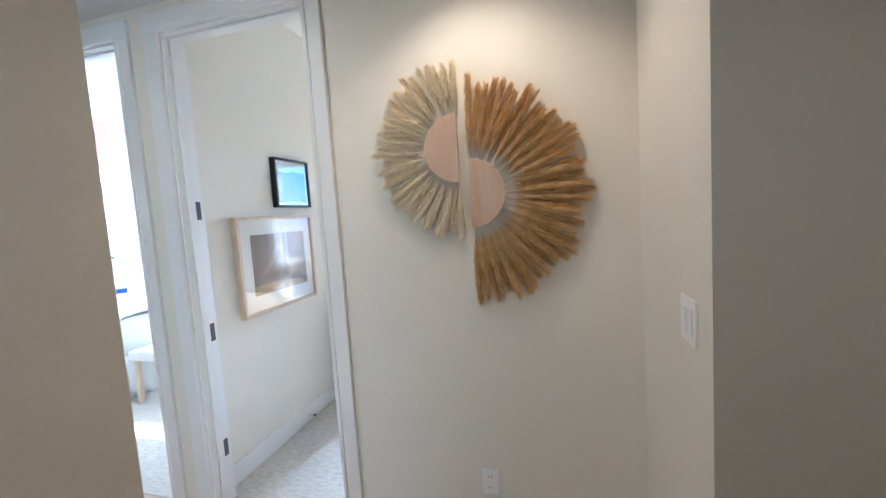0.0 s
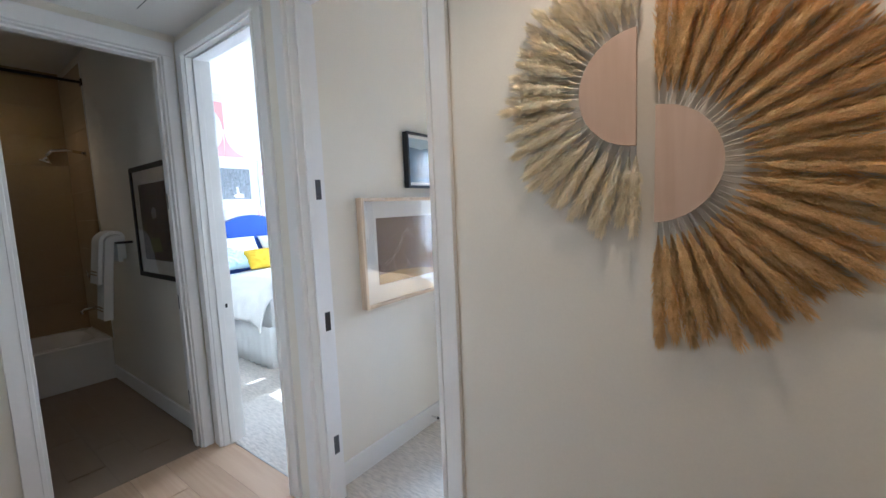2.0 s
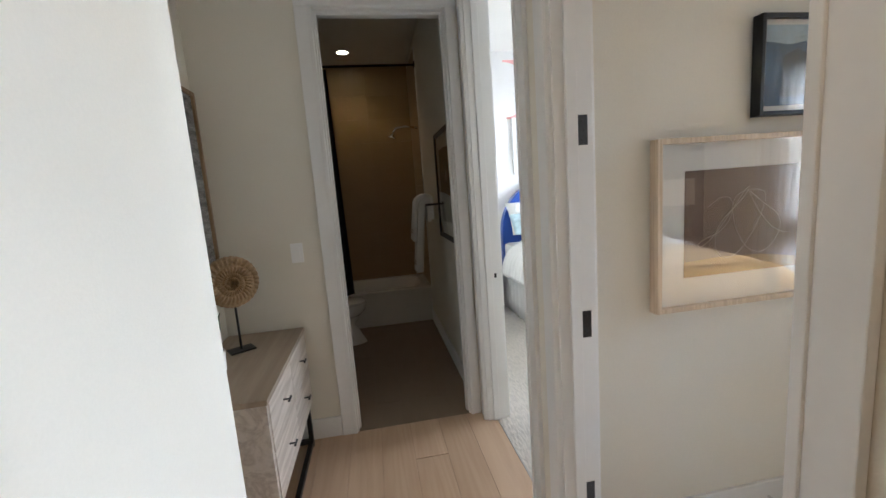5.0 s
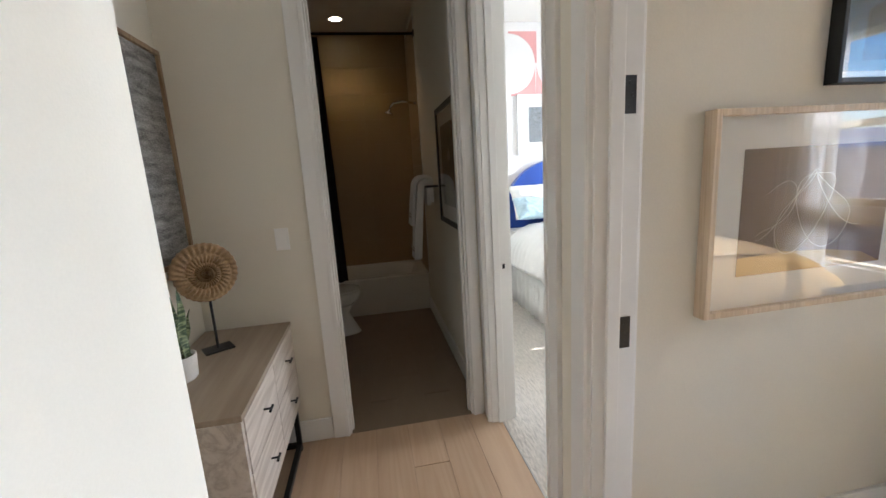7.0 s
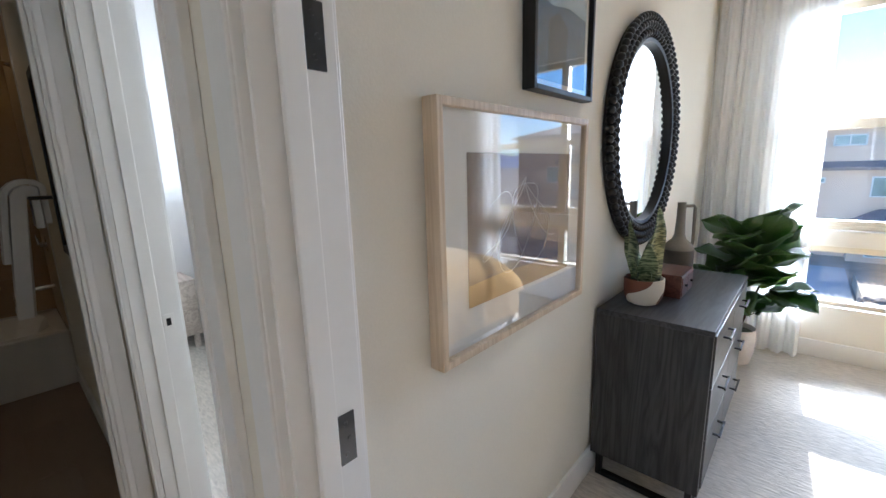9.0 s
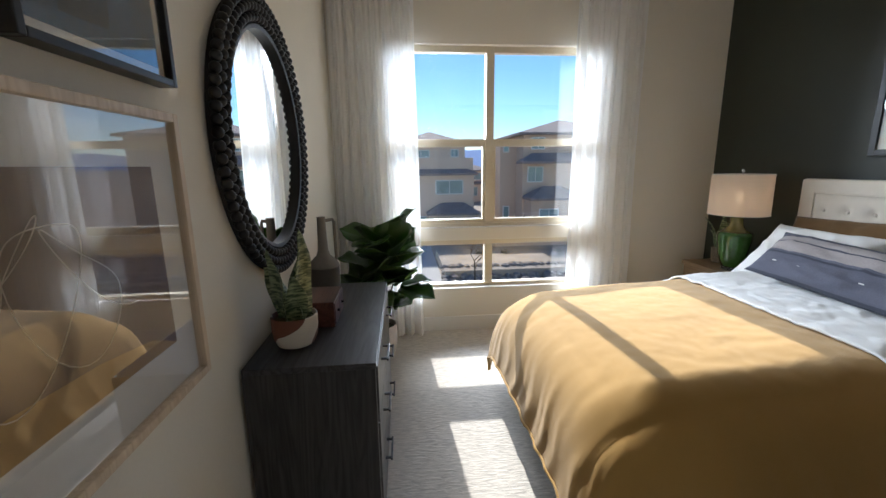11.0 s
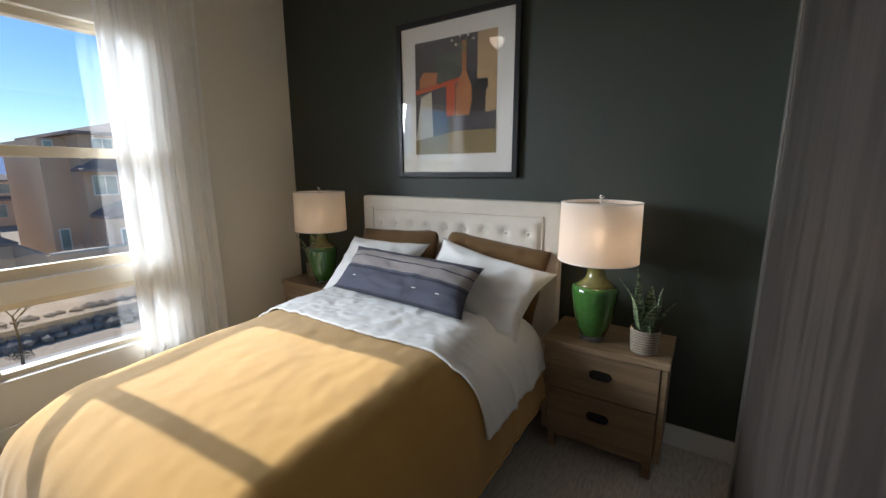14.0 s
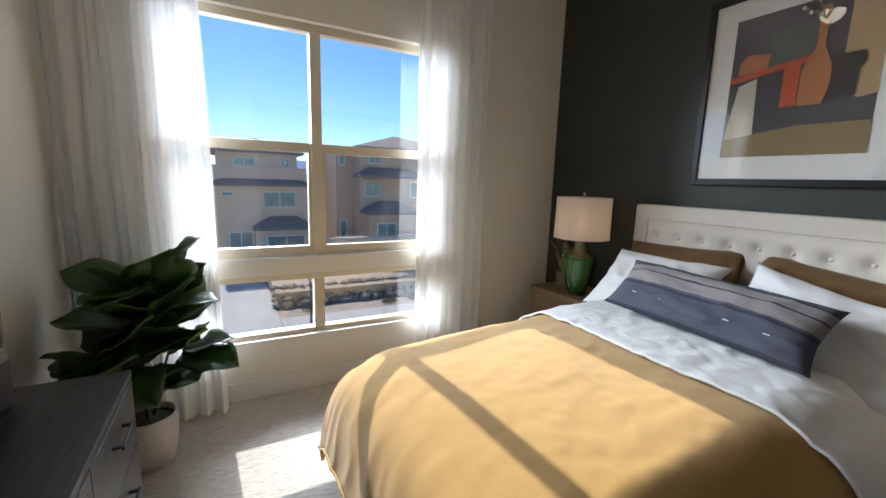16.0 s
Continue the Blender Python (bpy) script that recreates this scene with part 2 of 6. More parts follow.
PAPER = mat("white_mount_board", (0.80, 0.78, 0.74), 0.9, var=0.015, bump=0.03)
SHEER = sheer_material("white_voile", (0.93, 0.93, 0.92), 0.06, 0.17)
PLASTIC = mat("white_plastic", (0.90, 0.89, 0.87), 0.3, var=0.01, bump=0)


# ---- building helpers ----
def box(bm, x0, x1, y0, y1, z0, z1, bevel=0.0):
    r = bmesh.ops.create_cube(bm, size=1.0, matrix=Matrix.LocRotScale(((x0 + x1) / 2, (y0 + y1) / 2, (z0 + z1) / 2), None, (x1 - x0, y1 - y0, z1 - z0)))
    if bevel:
        bmesh.ops.bevel(bm, geom=list({e for v in r["verts"] for e in v.link_edges}), offset=bevel, segments=2, profile=0.6, affect="EDGES")
    return r["verts"]


def boxed(*args, bevel=0.0):
    bm = bmesh.new()
    box(bm, *args, bevel=bevel)
    return bm


def lathe(profile, steps=32, cap=True):
    """A turned body from (radius, height) pairs, bottom to top."""
    bm = bmesh.new()
    rings = []
    for r, z in profile:
        rings.append([bm.verts.new((r * math.cos(2 * math.pi * i / steps), r * math.sin(2 * math.pi * i / steps), z)) for i in range(steps)])
    for a, b in zip(rings, rings[1:]):
        for i in range(steps):
            bm.faces.new((a[i], a[(i + 1) % steps], b[(i + 1) % steps], b[i]))
    if cap:
        bm.faces.new(rings[0][::-1])
        bm.faces.new(rings[-1])
    return bm


def tube(points, radius, steps=8, taper=1.0):
    """A bent rod along points."""
    bm = bmesh.new()
    pts = [Vector(p) for p in points]
    rings = []
    for k, p in enumerate(pts):
        d = (pts[min(k + 1, len(pts) - 1)] - pts[max(k - 1, 0)]).normalized()
        side = d.cross(Vector((0, 0, 1)) if abs(d.z) < 0.9 else Vector((1, 0, 0))).normalized()
        up = side.cross(d)
        r = radius * (1 + (taper - 1) * k / max(1, len(pts) - 1))
        rings.append([bm.verts.new(p + r * (math.cos(2 * math.pi * i / steps) * side + math.sin(2 * math.pi * i / steps) * up)) for i in range(steps)])
    for a, b in zip(rings, rings[1:]):
        for i in range(steps):
            bm.faces.new((a[i], a[(i + 1) % steps], b[(i + 1) % steps], b[i]))
    bm.faces.new(rings[0][::-1])
    bm.faces.new(rings[-1])
    return bm


def grid_sheet(f, nu, nv, thick=0.0):
    """A sheet of cloth or leaf from f(u, v), u and v from 0 to 1; thick pushes a second side down its normals."""
    bm = bmesh.new()
    vs = [[bm.verts.new(f(i / nu, j / nv)) for j in range(nv + 1)] for i in range(nu + 1)]
    for i in range(nu):
        for j in range(nv):
            bm.faces.new((vs[i][j], vs[i + 1][j], vs[i + 1][j + 1], vs[i][j + 1]))
    bm.normal_update()
    if thick:
        bmesh.ops.solidify(bm, geom=bm.faces[:], thickness=thick)
    return bm


def part(name, bm, material, parent=None, label="", smooth=False):
    """Links a bmesh as one mesh object, under its thing if there is one."""
    bmesh.ops.recalc_face_normals(bm, faces=bm.faces[:])
    me = bpy.data.meshes.new(name)
    bm.to_mesh(me)
    bm.free()
    me.materials.append(material)
    if smooth:
        me.shade_smooth()
        if smooth is not True:
            me.set_sharp_from_angle(angle=radians(smooth))
    ob = new(name, me)
    if parent:
        ob.parent = parent
    if label:
        tagged(ob, label)
    return ob


def same_mesh(name, ob, parent, m=None):
    """One more piece on the mesh of ob."""
    o = new(name, ob.data)
    o.parent = parent
    if m is not None:
        o.matrix_local = m
    return o


def thing(name, at, label, category, group="", rz=0.0):
    ob = new(name)
    ob.empty_display_size = 0.1
    ob.matrix_world = pose(*at, 0, 0, rz)
    return tagged(ob, label, category, group)


def setting(name, boxes, material, label="", category=""):
    bm = bmesh.new()
    for b in boxes:
        box(bm, *b)
    return tagged(part(name, bm, material), label or name.replace("_", " "), category or name.split("_")[0], kind="structure")


# ---- structure ----
CEIL_H, HALL_H, HEAD = 3.05, 2.66, 2.515
NW, NB = 1.815, 1.935            # hall side and room side of the long partition
WX, GX, WY = -1.79, 1.60, 5.48   # bedroom: art wall, green wall, window wall
BX = -2.90                       # bathroom door wall
PX0, PX1 = -2.78, -1.985         # doorway of the pink bedroom
DX0, DX1 = -1.70, -0.91          # doorway of the bedroom
BY0, BY1 = 0.99, 1.72            # doorway of the bathroom

setting("wall_north", [(BX - 0.12, PX0, NW, NB, 0, CEIL_H), (PX0, PX1, NW, NB, HEAD, CEIL_H), (PX1, DX0, NW, NB, 0, CEIL_H), (DX0, DX1, NW, NB, HEAD, CEIL_H), (DX1, GX + 0.12, NW, NB, 0, CEIL_H)], PAINT, "cream painted partition wall with two open doorways", "wall")
setting("wall_west", [(BX - 0.12, BX, 0.19, BY0, 0, CEIL_H), (BX - 0.12, BX, BY1, NW, 0, CEIL_H), (BX - 0.12, BX, BY0, BY1, HEAD, CEIL_H)], PAINT, "cream painted hall wall round the bathroom doorway", "wall")
setting("wall_alcove", [(BX, -1.80, 0.19, 0.31, 0, CEIL_H)], PAINT, "cream painted alcove wall behind the dresser", "wall")
setting("wall_south", [(-1.80, -0.635, 0.57, 0.69, 0, CEIL_H), (-1.80, -1.68, 0.19, 0.57, 0, CEIL_H), (-0.755, -0.635, -2.0, 0.57, 0, CEIL_H)], PAINT, "cream painted hall wall with a square corner", "wall")
setting("wall_east", [(0.44, 0.56, 1.12, NW, 0, CEIL_H), (0.56, 2.2, 1.12, 1.24, 0, CEIL_H), (2.2, 2.32, -2.0, 1.24, 0, CEIL_H)], PAINT, "cream painted hall wall with a return", "wall")
setting("wall_end", [(-0.755, 2.32, -2.12, -2.0, 0, CEIL_H)], PAINT, "plain cream wall that closes the hall", "wall")
setting("wall_art", [(-1.90, WX, NB, WY, 0, CEIL_H)], PAINT, "cream painted bedroom wall with framed pictures", "wall")
setting("wall_green", [(GX, GX + 0.12, NB, WY, 0, CEIL_H)], GREEN, "dark green painted accent wall behind the bed", "wall")
WX0, WX1, WZ0, WZ1 = -1.38, 0.445, 0.39, 2.445
setting("wall_window", [(-1.90, WX0, WY, WY + 0.16, 0, CEIL_H), (WX1, GX + 0.12, WY, WY + 0.16, 0, CEIL_H), (WX0, WX1, WY, WY + 0.16, 0, WZ0), (WX0, WX1, WY, WY + 0.16, WZ1, CEIL_H), (WX0, WX1, WY, WY + 0.16, 0.835, 0.945)], PAINT, "cream painted wall round the bedroom window", "wall")
setting("ceiling", [(-1.90, GX + 0.12, NB, WY + 0.16, CEIL_H, CEIL_H + 0.1)], CEIL, "flat white bedroom ceiling", "ceiling")
setting("ceiling_hall", [(BX, 2.32, -2.0, NW, HALL_H, HALL_H + 0.1)], CEIL, "flat white hall ceiling", "ceiling")
setting("floor_bedroom", [(-1.90, GX, NB - 0.06, WY, -0.1, 0)], CARPET, "grey beige loop pile carpet in the bedroom", "carpet")
setting("floor_hall", [(BX, 2.2, -2.0, NB - 0.06, -0.1, -0.006)], mat("floor_joint", (0.42, 0.29, 0.19), 0.8), "pale oak plank floor of the hall", "floor")
# bathroom shell
BW = -5.72
setting("wall_bath", [(BW - 0.1, BX - 0.12, 1.79, NW, 0, CEIL_H), (BW - 0.1, BX - 0.12, 0.08, 0.20, 0, CEIL_H)], PAINT, "cream painted bathroom side walls", "wall")
setting("wall_shower", [(BW - 0.1, BW, 0.20, 1.79, 0, CEIL_H)], SHOWER_TILE, "ochre tiled shower wall", "wall")
setting("ceiling_bath", [(BW, BX - 0.12, 0.2, 1.79, CEIL_H, CEIL_H + 0.1)], CEIL, "white bathroom ceiling", "ceiling")
setting("floor_bath", [(BW, BX, 0.2, 1.79, -0.1, -0.003)], BATH_TILE, "taupe plank tile floor of the bathroom", "floor")
# pink bedroom shell
PW = -5.32
setting("wall_mural", [(PW - 0.1, PW, NB, WY, 0, CEIL_H)], PINKISH, "white wall with a painted pink mural", "wall")
setting("wall_pink_room", [(PW - 0.1, -4.6, WY, WY + 0.16, 0, CEIL_H), (-2.8, -1.90, WY, WY + 0.16, 0, CEIL_H), (-4.6, -2.8, WY, WY + 0.16, 0, 0.6), (-4.6, -2.8, WY, WY + 0.16, 2.3, CEIL_H)], PINKISH, "white wall with the window of the pink bedroom", "wall")
setting("ceiling_pink_room", [(PW, -1.90, NB, WY, CEIL_H, CEIL_H + 0.1)], CEIL, "white ceiling of the pink bedroom", "ceiling")
setting("floor_pink_room", [(PW, -1.90, NB - 0.06, WY, -0.1, 0)], CARPET, "grey beige carpet of the pink bedroom", "carpet")
# ---- doorways, trim, windows ----
def group_of(name, at, rz, label, category):
    ob = new(name)
    ob.matrix_world = pose(*at, 0, 0, rz)
    return tagged(ob, label, category, kind="structure")


def doorway(name, at, rz, w, label, hinges=None, strike=None, deep=0.12, narrow=(0.09, 0.09)):
    """Jambs, stops and stepped casings of an open doorway; u runs along the wall, v from the hall into the room."""
    d = group_of(name, at, rz, label, "doorway")
    part("jamb", boxed(-0.018, 0.003, -0.004, deep + 0.004, 0, HEAD + 0.003), TRIM, d)
    part("jamb", boxed(w - 0.003, w + 0.018, -0.004, deep + 0.004, 0, HEAD + 0.003), TRIM, d)
    part("head_jamb", boxed(0.003, w - 0.003, -0.004, deep + 0.004, HEAD - 0.003, HEAD + 0.018), TRIM, d)
    part("door_stop", boxed(0.003, 0.015, 0.034, 0.074, 0, HEAD - 0.003, bevel=0.003), TRIM, d)
    part("door_stop", boxed(w - 0.015, w - 0.003, 0.034, 0.074, 0, HEAD - 0.003, bevel=0.003), TRIM, d)
    part("door_stop", boxed(0.015, w - 0.015, 0.034, 0.074, HEAD - 0.015, HEAD - 0.003, bevel=0.003), TRIM, d)
    for v0, v1, s in ((-0.020, -0.0005, -1), (deep + 0.0005, deep + 0.020, 1)):
        for u0, u1 in ((-0.006 - narrow[0], -0.006), (w + 0.006, w + 0.006 + narrow[1])):
            bm = bmesh.new()
            box(bm, u0, u1, v0, v1, 0, HEAD + 0.006, bevel=0.003)
            inner = u1 if u1 < w / 2 else u0
            lo, hi = (inner - 0.022, inner - 0.002) if u1 < w / 2 else (inner + 0.002, inner + 0.022)
            box(bm, lo, hi, v0 + min(0, s) * 0.006, v1 + max(0, s) * 0.006, 0.001, HEAD - 0.0, bevel=0.003)
            part("casing", bm, TRIM, d)
        bm = bmesh.new()
        box(bm, -0.006 - narrow[0], w + 0.006 + narrow[1], v0, v1, HEAD + 0.007, HEAD + 0.096, bevel=0.003)
        box(bm, -0.02, w + 0.02, v0 + min(0, s) * 0.006, v1 + max(0, s) * 0.006, HEAD + 0.009, HEAD + 0.029, bevel=0.003)
        part("head_casing", bm, TRIM, d)
    if hinges is not None:
        u = 0.0032 if hinges == "left" else w - 0.0032
        for k, z in enumerate((0.326, 0.985, 1.645, 2.30)):
            s = 1 if hinges == "left" else -1
            bm = bmesh.new()
            box(bm, min(u, u + 0.0025 * s), max(u, u + 0.0025 * s), 0.080, 0.112, z - 0.048, z + 0.048)
            for dz in (-0.03, 0.0, 0.03):
                r = bmesh.ops.create_cone(bm, cap_ends=True, segments=10, radius1=0.005, radius2=0.004, depth=0.002)
                bmesh.ops.transform(bm, verts=r["verts"], matrix=pose(u + 0.003 * s, 0.093 if dz else 0.1, z + dz, 0, 90, 0))
            part("hinge", bm, HINGE if k < 3 else TRIM, d, "steel hinge leaf with screws" if k < 3 else "white painted hinge leaf")
    if strike is not None:
        u = 0.0032 if strike == "left" else w - 0.0032
        s = 1 if strike == "left" else -1
        pl = part("strike_plate", boxed(min(u, u + 0.002 * s), max(u, u + 0.002 * s), 0.078, 0.112, 0.915, 0.972, bevel=0.0008), TRIM, d)
        part("latch_hole", boxed(min(u + 0.002 * s, u + 0.003 * s), max(u + 0.002 * s, u + 0.003 * s), 0.088, 0.102, 0.930, 0.957), BLACK, pl)
    return d


doorway("door_1", (DX0, NW, 0), 0, DX1 - DX0, "white painted open bedroom doorway with bare hinges", hinges="left", strike="right")
doorway("door_2", (PX0, NW, 0), 0, PX1 - PX0, "white painted open doorway to the pink bedroom", hinges="right", strike="left", narrow=(0.09, 0.085))
doorway("door_3", (BX, BY0, 0), 90, BY1 - BY0, "white painted open doorway to the bathroom", hinges="right", narrow=(0.09, 0.066))
setting("threshold", [(DX0, DX1, NB - 0.064, NB - 0.056, -0.006, 0.003), (PX0, PX1, NB - 0.064, NB - 0.056, -0.006, 0.003)], STEEL, "thin metal strip between oak and carpet", "threshold")


def baseboards(name, runs, label):
    root = group_of(name, (0, 0, 0), 0, label, "baseboard")
    for x0, x1, y0, y1 in runs:
        part("board", boxed(x0, x1, y0, y1, 0.001, 0.130, bevel=0.004), TRIM, root)


BT = 0.015
baseboards("baseboard", [(WX, WX + BT, NB + 0.03, WY), (WX + BT, GX - BT, WY - BT, WY), (GX - BT, GX, NB, WY)], "white painted baseboard of the bedroom")
baseboards("baseboard_hall", [(BX, BX + BT, 0.31, BY0 - 0.098), (DX1 + 0.10, 0.44 - BT, NW - BT, NW), (0.44 - BT, 0.44, 1.12, NW), (-1.80, -0.635, 0.69, 0.69 + BT), (-0.635, -0.635 + BT, -2.0, 0.69), (0.44, 2.2, 1.12 - BT, 1.12)], "white painted baseboard of the hall")
baseboards("baseboard_bath", [(-4.94, BX - 0.14, 1.79 - BT, 1.79)], "white painted baseboard of the bathroom")
baseboards("baseboard_pink_room", [(PW, PW + BT, NB, WY), (PW + BT, -1.90, WY - BT, WY)], "white painted baseboard of the pink bedroom")
ds = thing("door_stop", (WX + BT + 0.002, 2.79, 0.06), "small chrome door stop on the baseboard", "door stop")
part("stem", tube([(0, 0, 0), (0.05, 0, 0)], 0.006), CHROME, ds)
part("tip", tube([(0.05, 0, 0), (0.06, 0, 0)], 0.009), BLACK, ds, "black rubber tip")


def window(name, x0, x1, bands, y, label, mid=None):
    """Vinyl frames and panes; bands of (z0, z1, rail height or None)."""
    wroot = group_of(name, (0, y, 0), 0, label, "window")
    xm = (x0 + x1) / 2 if mid is None else mid
    for z0, z1, rail in bands:
        for a, b in ((x0, x0 + 0.045), (x1 - 0.045, x1)):
            part("window_frame", boxed(a, b, -0.03, 0.04, z0, z1, bevel=0.004), VINYL, wroot)
        part("window_frame", boxed(x0 + 0.045, x1 - 0.045, -0.03, 0.04, z0, z0 + 0.035, bevel=0.004), VINYL, wroot)
        part("window_frame", boxed(x0 + 0.045, x1 - 0.045, -0.03, 0.04, z1 - 0.05, z1, bevel=0.004), VINYL, wroot)
        part("mullion", boxed(xm - 0.035, xm + 0.035, -0.034, 0.04, z0 + 0.035, z1 - 0.05, bevel=0.004), VINYL, wroot)
        cuts = [z0 + 0.035, z1 - 0.05]
        if rail:
            for a, b in ((x0 + 0.045, xm - 0.035), (xm + 0.035, x1 - 0.045)):
                part("meeting_rail", boxed(a, b, -0.028, 0.036, rail - 0.03, rail + 0.032, bevel=0.004), VINYL, wroot)
                bm = boxed(a, b, -0.022, 0.03, z0 + 0.035, z0 + 0.07, bevel=0.003)
                box(bm, a, a + 0.022, -0.02, 0.03, z0 + 0.07, rail - 0.03, bevel=0.003)
                box(bm, b - 0.022, b, -0.02, 0.03, z0 + 0.07, rail - 0.03, bevel=0.003)
                part("sash", bm, VINYL, wroot)
            cuts = [z0 + 0.07, rail - 0.03, rail + 0.032, z1 - 0.05]
        for c0, c1 in zip(cuts[::2], cuts[1::2]):
            for a, b in ((x0 + 0.045, xm - 0.035), (xm + 0.035, x1 - 0.045)):
                g = part("pane", boxed(a, b, 0.008, 0.012, c0, c1), GLASS, wroot)
                g.visible_shadow = False
        part("window_sill", boxed(x0, x1, -0.082, -0.03, z0 - 0.002, z0 + 0.006, bevel=0.002), TRIM, wroot)
    return wroot


window("window_1", WX0, WX1, [(WZ0, 0.835, None), (0.945, WZ1, 1.672)], 5.56, "large almond vinyl window with four upper and two lower panes", -0.468)
window("window_2", -4.6, -2.8, [(0.6, 2.3, 1.45)], 5.56, "almond vinyl window of the pink bedroom")

# hall planks
fl = bpy.data.objects["floor_hall"]
rng = random.Random(4)
plank_mesh = {}
for j in range(21):
    y0 = 1.872 - (j + 1) * 0.185
    x = -2.90 - rng.uniform(0.0, 0.9)
    while x < 2.2:
        ln_ = rng.choice((1.2, 1.5, 1.8))
        a, b = max(-2.899, x), min(2.2, x + ln_)
        if b - a > 0.05:
            key = round(b - a, 2)
            if key not in plank_mesh:
                plank_mesh[key] = part("plank", boxed(0.001, key - 0.001, 0.001, 0.184, -0.006, 0.0, bevel=0.0006), OAK_FLOOR, fl)
                plank_mesh[key].location = (a, y0, 0)
            else:
                same_mesh("plank", plank_mesh[key], fl, Matrix.Translation((a, y0, 0)))
        x += ln_

# bathroom floor tiles
bf = bpy.data.objects["floor_bath"]
first = None
for i in range(7):
    for j in range(9):
        x0, y0 = -2.905 - (i + 1) * 0.60 + (0.3 if j % 2 else 0), 0.2 + j * 0.18
        if x0 + 0.6 > -2.90:
            continue
        if y0 + 0.178 > 1.79 or x0 < BW:
            continue
        if first is None:
            first = part("tile", boxed(0.0015, 0.5985, 0.0015, 0.1785, -0.003, 0.0, bevel=0.001), BATH_TILE, bf)
            first.location = (x0, y0, 0)
        else:
            same_mesh("tile", first, bf, Matrix.Translation((x0, y0, 0)))
# shower wall tiles
sw = bpy.data.objects["wall_shower"]
first = None
for i in range(3):
    for j in range(9):
        y0, z0 = 0.20 + i * 0.53, 0.41 + j * 0.285
        if first is None:
            first = part("tile", boxed(0, 0.006, 0.0012, 0.5288, 0.0012, 0.2838, bevel=0.001), SHOWER_TILE, sw)
            first.location = (BW, y0, z0)
        else:
            same_mesh("tile", first, sw, Matrix.Translation((BW, y0, z0)))

# tiled return wall over the tub
tw = bpy.data.objects["wall_bath"]
first = None
for i in range(2):
    for j in range(9):
        if first is None:
            first = part("tile", boxed(0.0012, 0.4038, 0, 0.006, 0.0012, 0.2838, bevel=0.001), SHOWER_TILE, tw)
            first.location = (BW + 0.0065, 1.784, 0.41)
        else:
            same_mesh("tile", first, tw, Matrix.Translation((BW + 0.0065 + i * 0.405, 1.784, 0.41 + j * 0.285)))
part("tile_edge", boxed(BW + 0.818, BW + 0.83, 1.782, 1.7898, 0.41, 2.975, bevel=0.002), TRIM, tw, "pale metal edge strip of the tiles")

# closet sliding door
cd = thing("closet_door", (-0.62, 1.94, 0), "dark brown stained sliding closet door with a metal edge", "closet door")
DARK_DOOR = wood("dark_walnut_stain", (0.030, 0.024, 0.021), (0.058, 0.047, 0.041), 2, 0.42, 7, 0.1)
part("panel", boxed(0.045, 1.84, 0.06, 0.095, 0.012, 2.42, bevel=0.003), DARK_DOOR, cd)
part("edge_stile", boxed(1.84, 1.885, 0.055, 0.105, 0.012, 2.42, bevel=0.004), STEEL, cd, "grey metal edge stile")
part("edge_stile", boxed(0.0, 0.045, 0.055, 0.105, 0.012, 2.42, bevel=0.004), STEEL, cd, "grey metal edge stile")
part("track", boxed(-0.02, 2.12, 0.0, 0.12, 2.42, 2.49, bevel=0.003), BLACK, cd)
part("floor_guide", boxed(0.0, 1.9, 0.05, 0.10, 0.0005, 0.011), STEEL, cd)


# ---- hall things ----
def switch_plate(at, rz, gangs, label):
    t_ = thing("light_switch", at, label, "light switch", rz=rz)
    w = 0.07 + 0.046 * (gangs - 1)
    part("plate", boxed(-w / 2, w / 2, -0.006, 0, -0.0575, 0.0575, bevel=0.003), PLASTIC, t_)
    for g in range(gangs):
        c = (g - (gangs - 1) / 2) * 0.046
        bm = boxed(c - 0.017, c + 0.017, -0.009, -0.0062, -0.034, 0.034, bevel=0.001)
        part("rocker", bm, PLASTIC, t_)


switch_plate((BX, 0.752, 1.18), 90, 1, "white plastic single light switch on the wall")
switch_plate((0.44, 1.27, 1.238), -90, 2, "white plastic double light switch on the wall")
ot = thing("outlet", (-0.19, NW, 0.365), "white plastic wall outlet with two sockets", "outlet")
part("plate", boxed(-0.035, 0.035, -0.006, 0, -0.0575, 0.0575, bevel=0.003), PLASTIC, ot)
for z in (-0.025, 0.025):
    so = part("socket", boxed(-0.017, 0.017, -0.008, -0.0062, z - 0.014, z + 0.014, bevel=0.002), PLASTIC, ot)
    for x in (-0.006, 0.006):
        part("slot", boxed(x - 0.0012, x + 0.0012, -0.0086, -0.0078, z - 0.003, z + 0.006), BLACK, so)

# ceiling access panel and downlight
cv = thing("ceiling_panel", (-2.35, 1.25, HALL_H), "white access panel set in the hall ceiling with a thin dark gap", "ceiling panel")
part("gap", boxed(-0.30, 0.30, -0.30, 0.30, -0.004, -0.0005), BLACK, cv)
part("panel", boxed(-0.293, 0.293, -0.293, 0.293, -0.007, -0.0045), CEIL, cv)


def downlight(at, label, strength):
    d = thing("downlight", at, label, "downlight")
    bm = lathe([(0.085, -0.004), (0.085, -0.0005), (0.06, -0.0005), (0.062, -0.006), (0.08, -0.006)], 28, False)
    part("trim_ring", bm, TRIM, d)
    part("lens", lathe([(0.06, -0.003), (0.06, -0.0012)], 24), lit("warm_lens", (1.0, 0.78, 0.52), strength), d, "glowing warm lens")


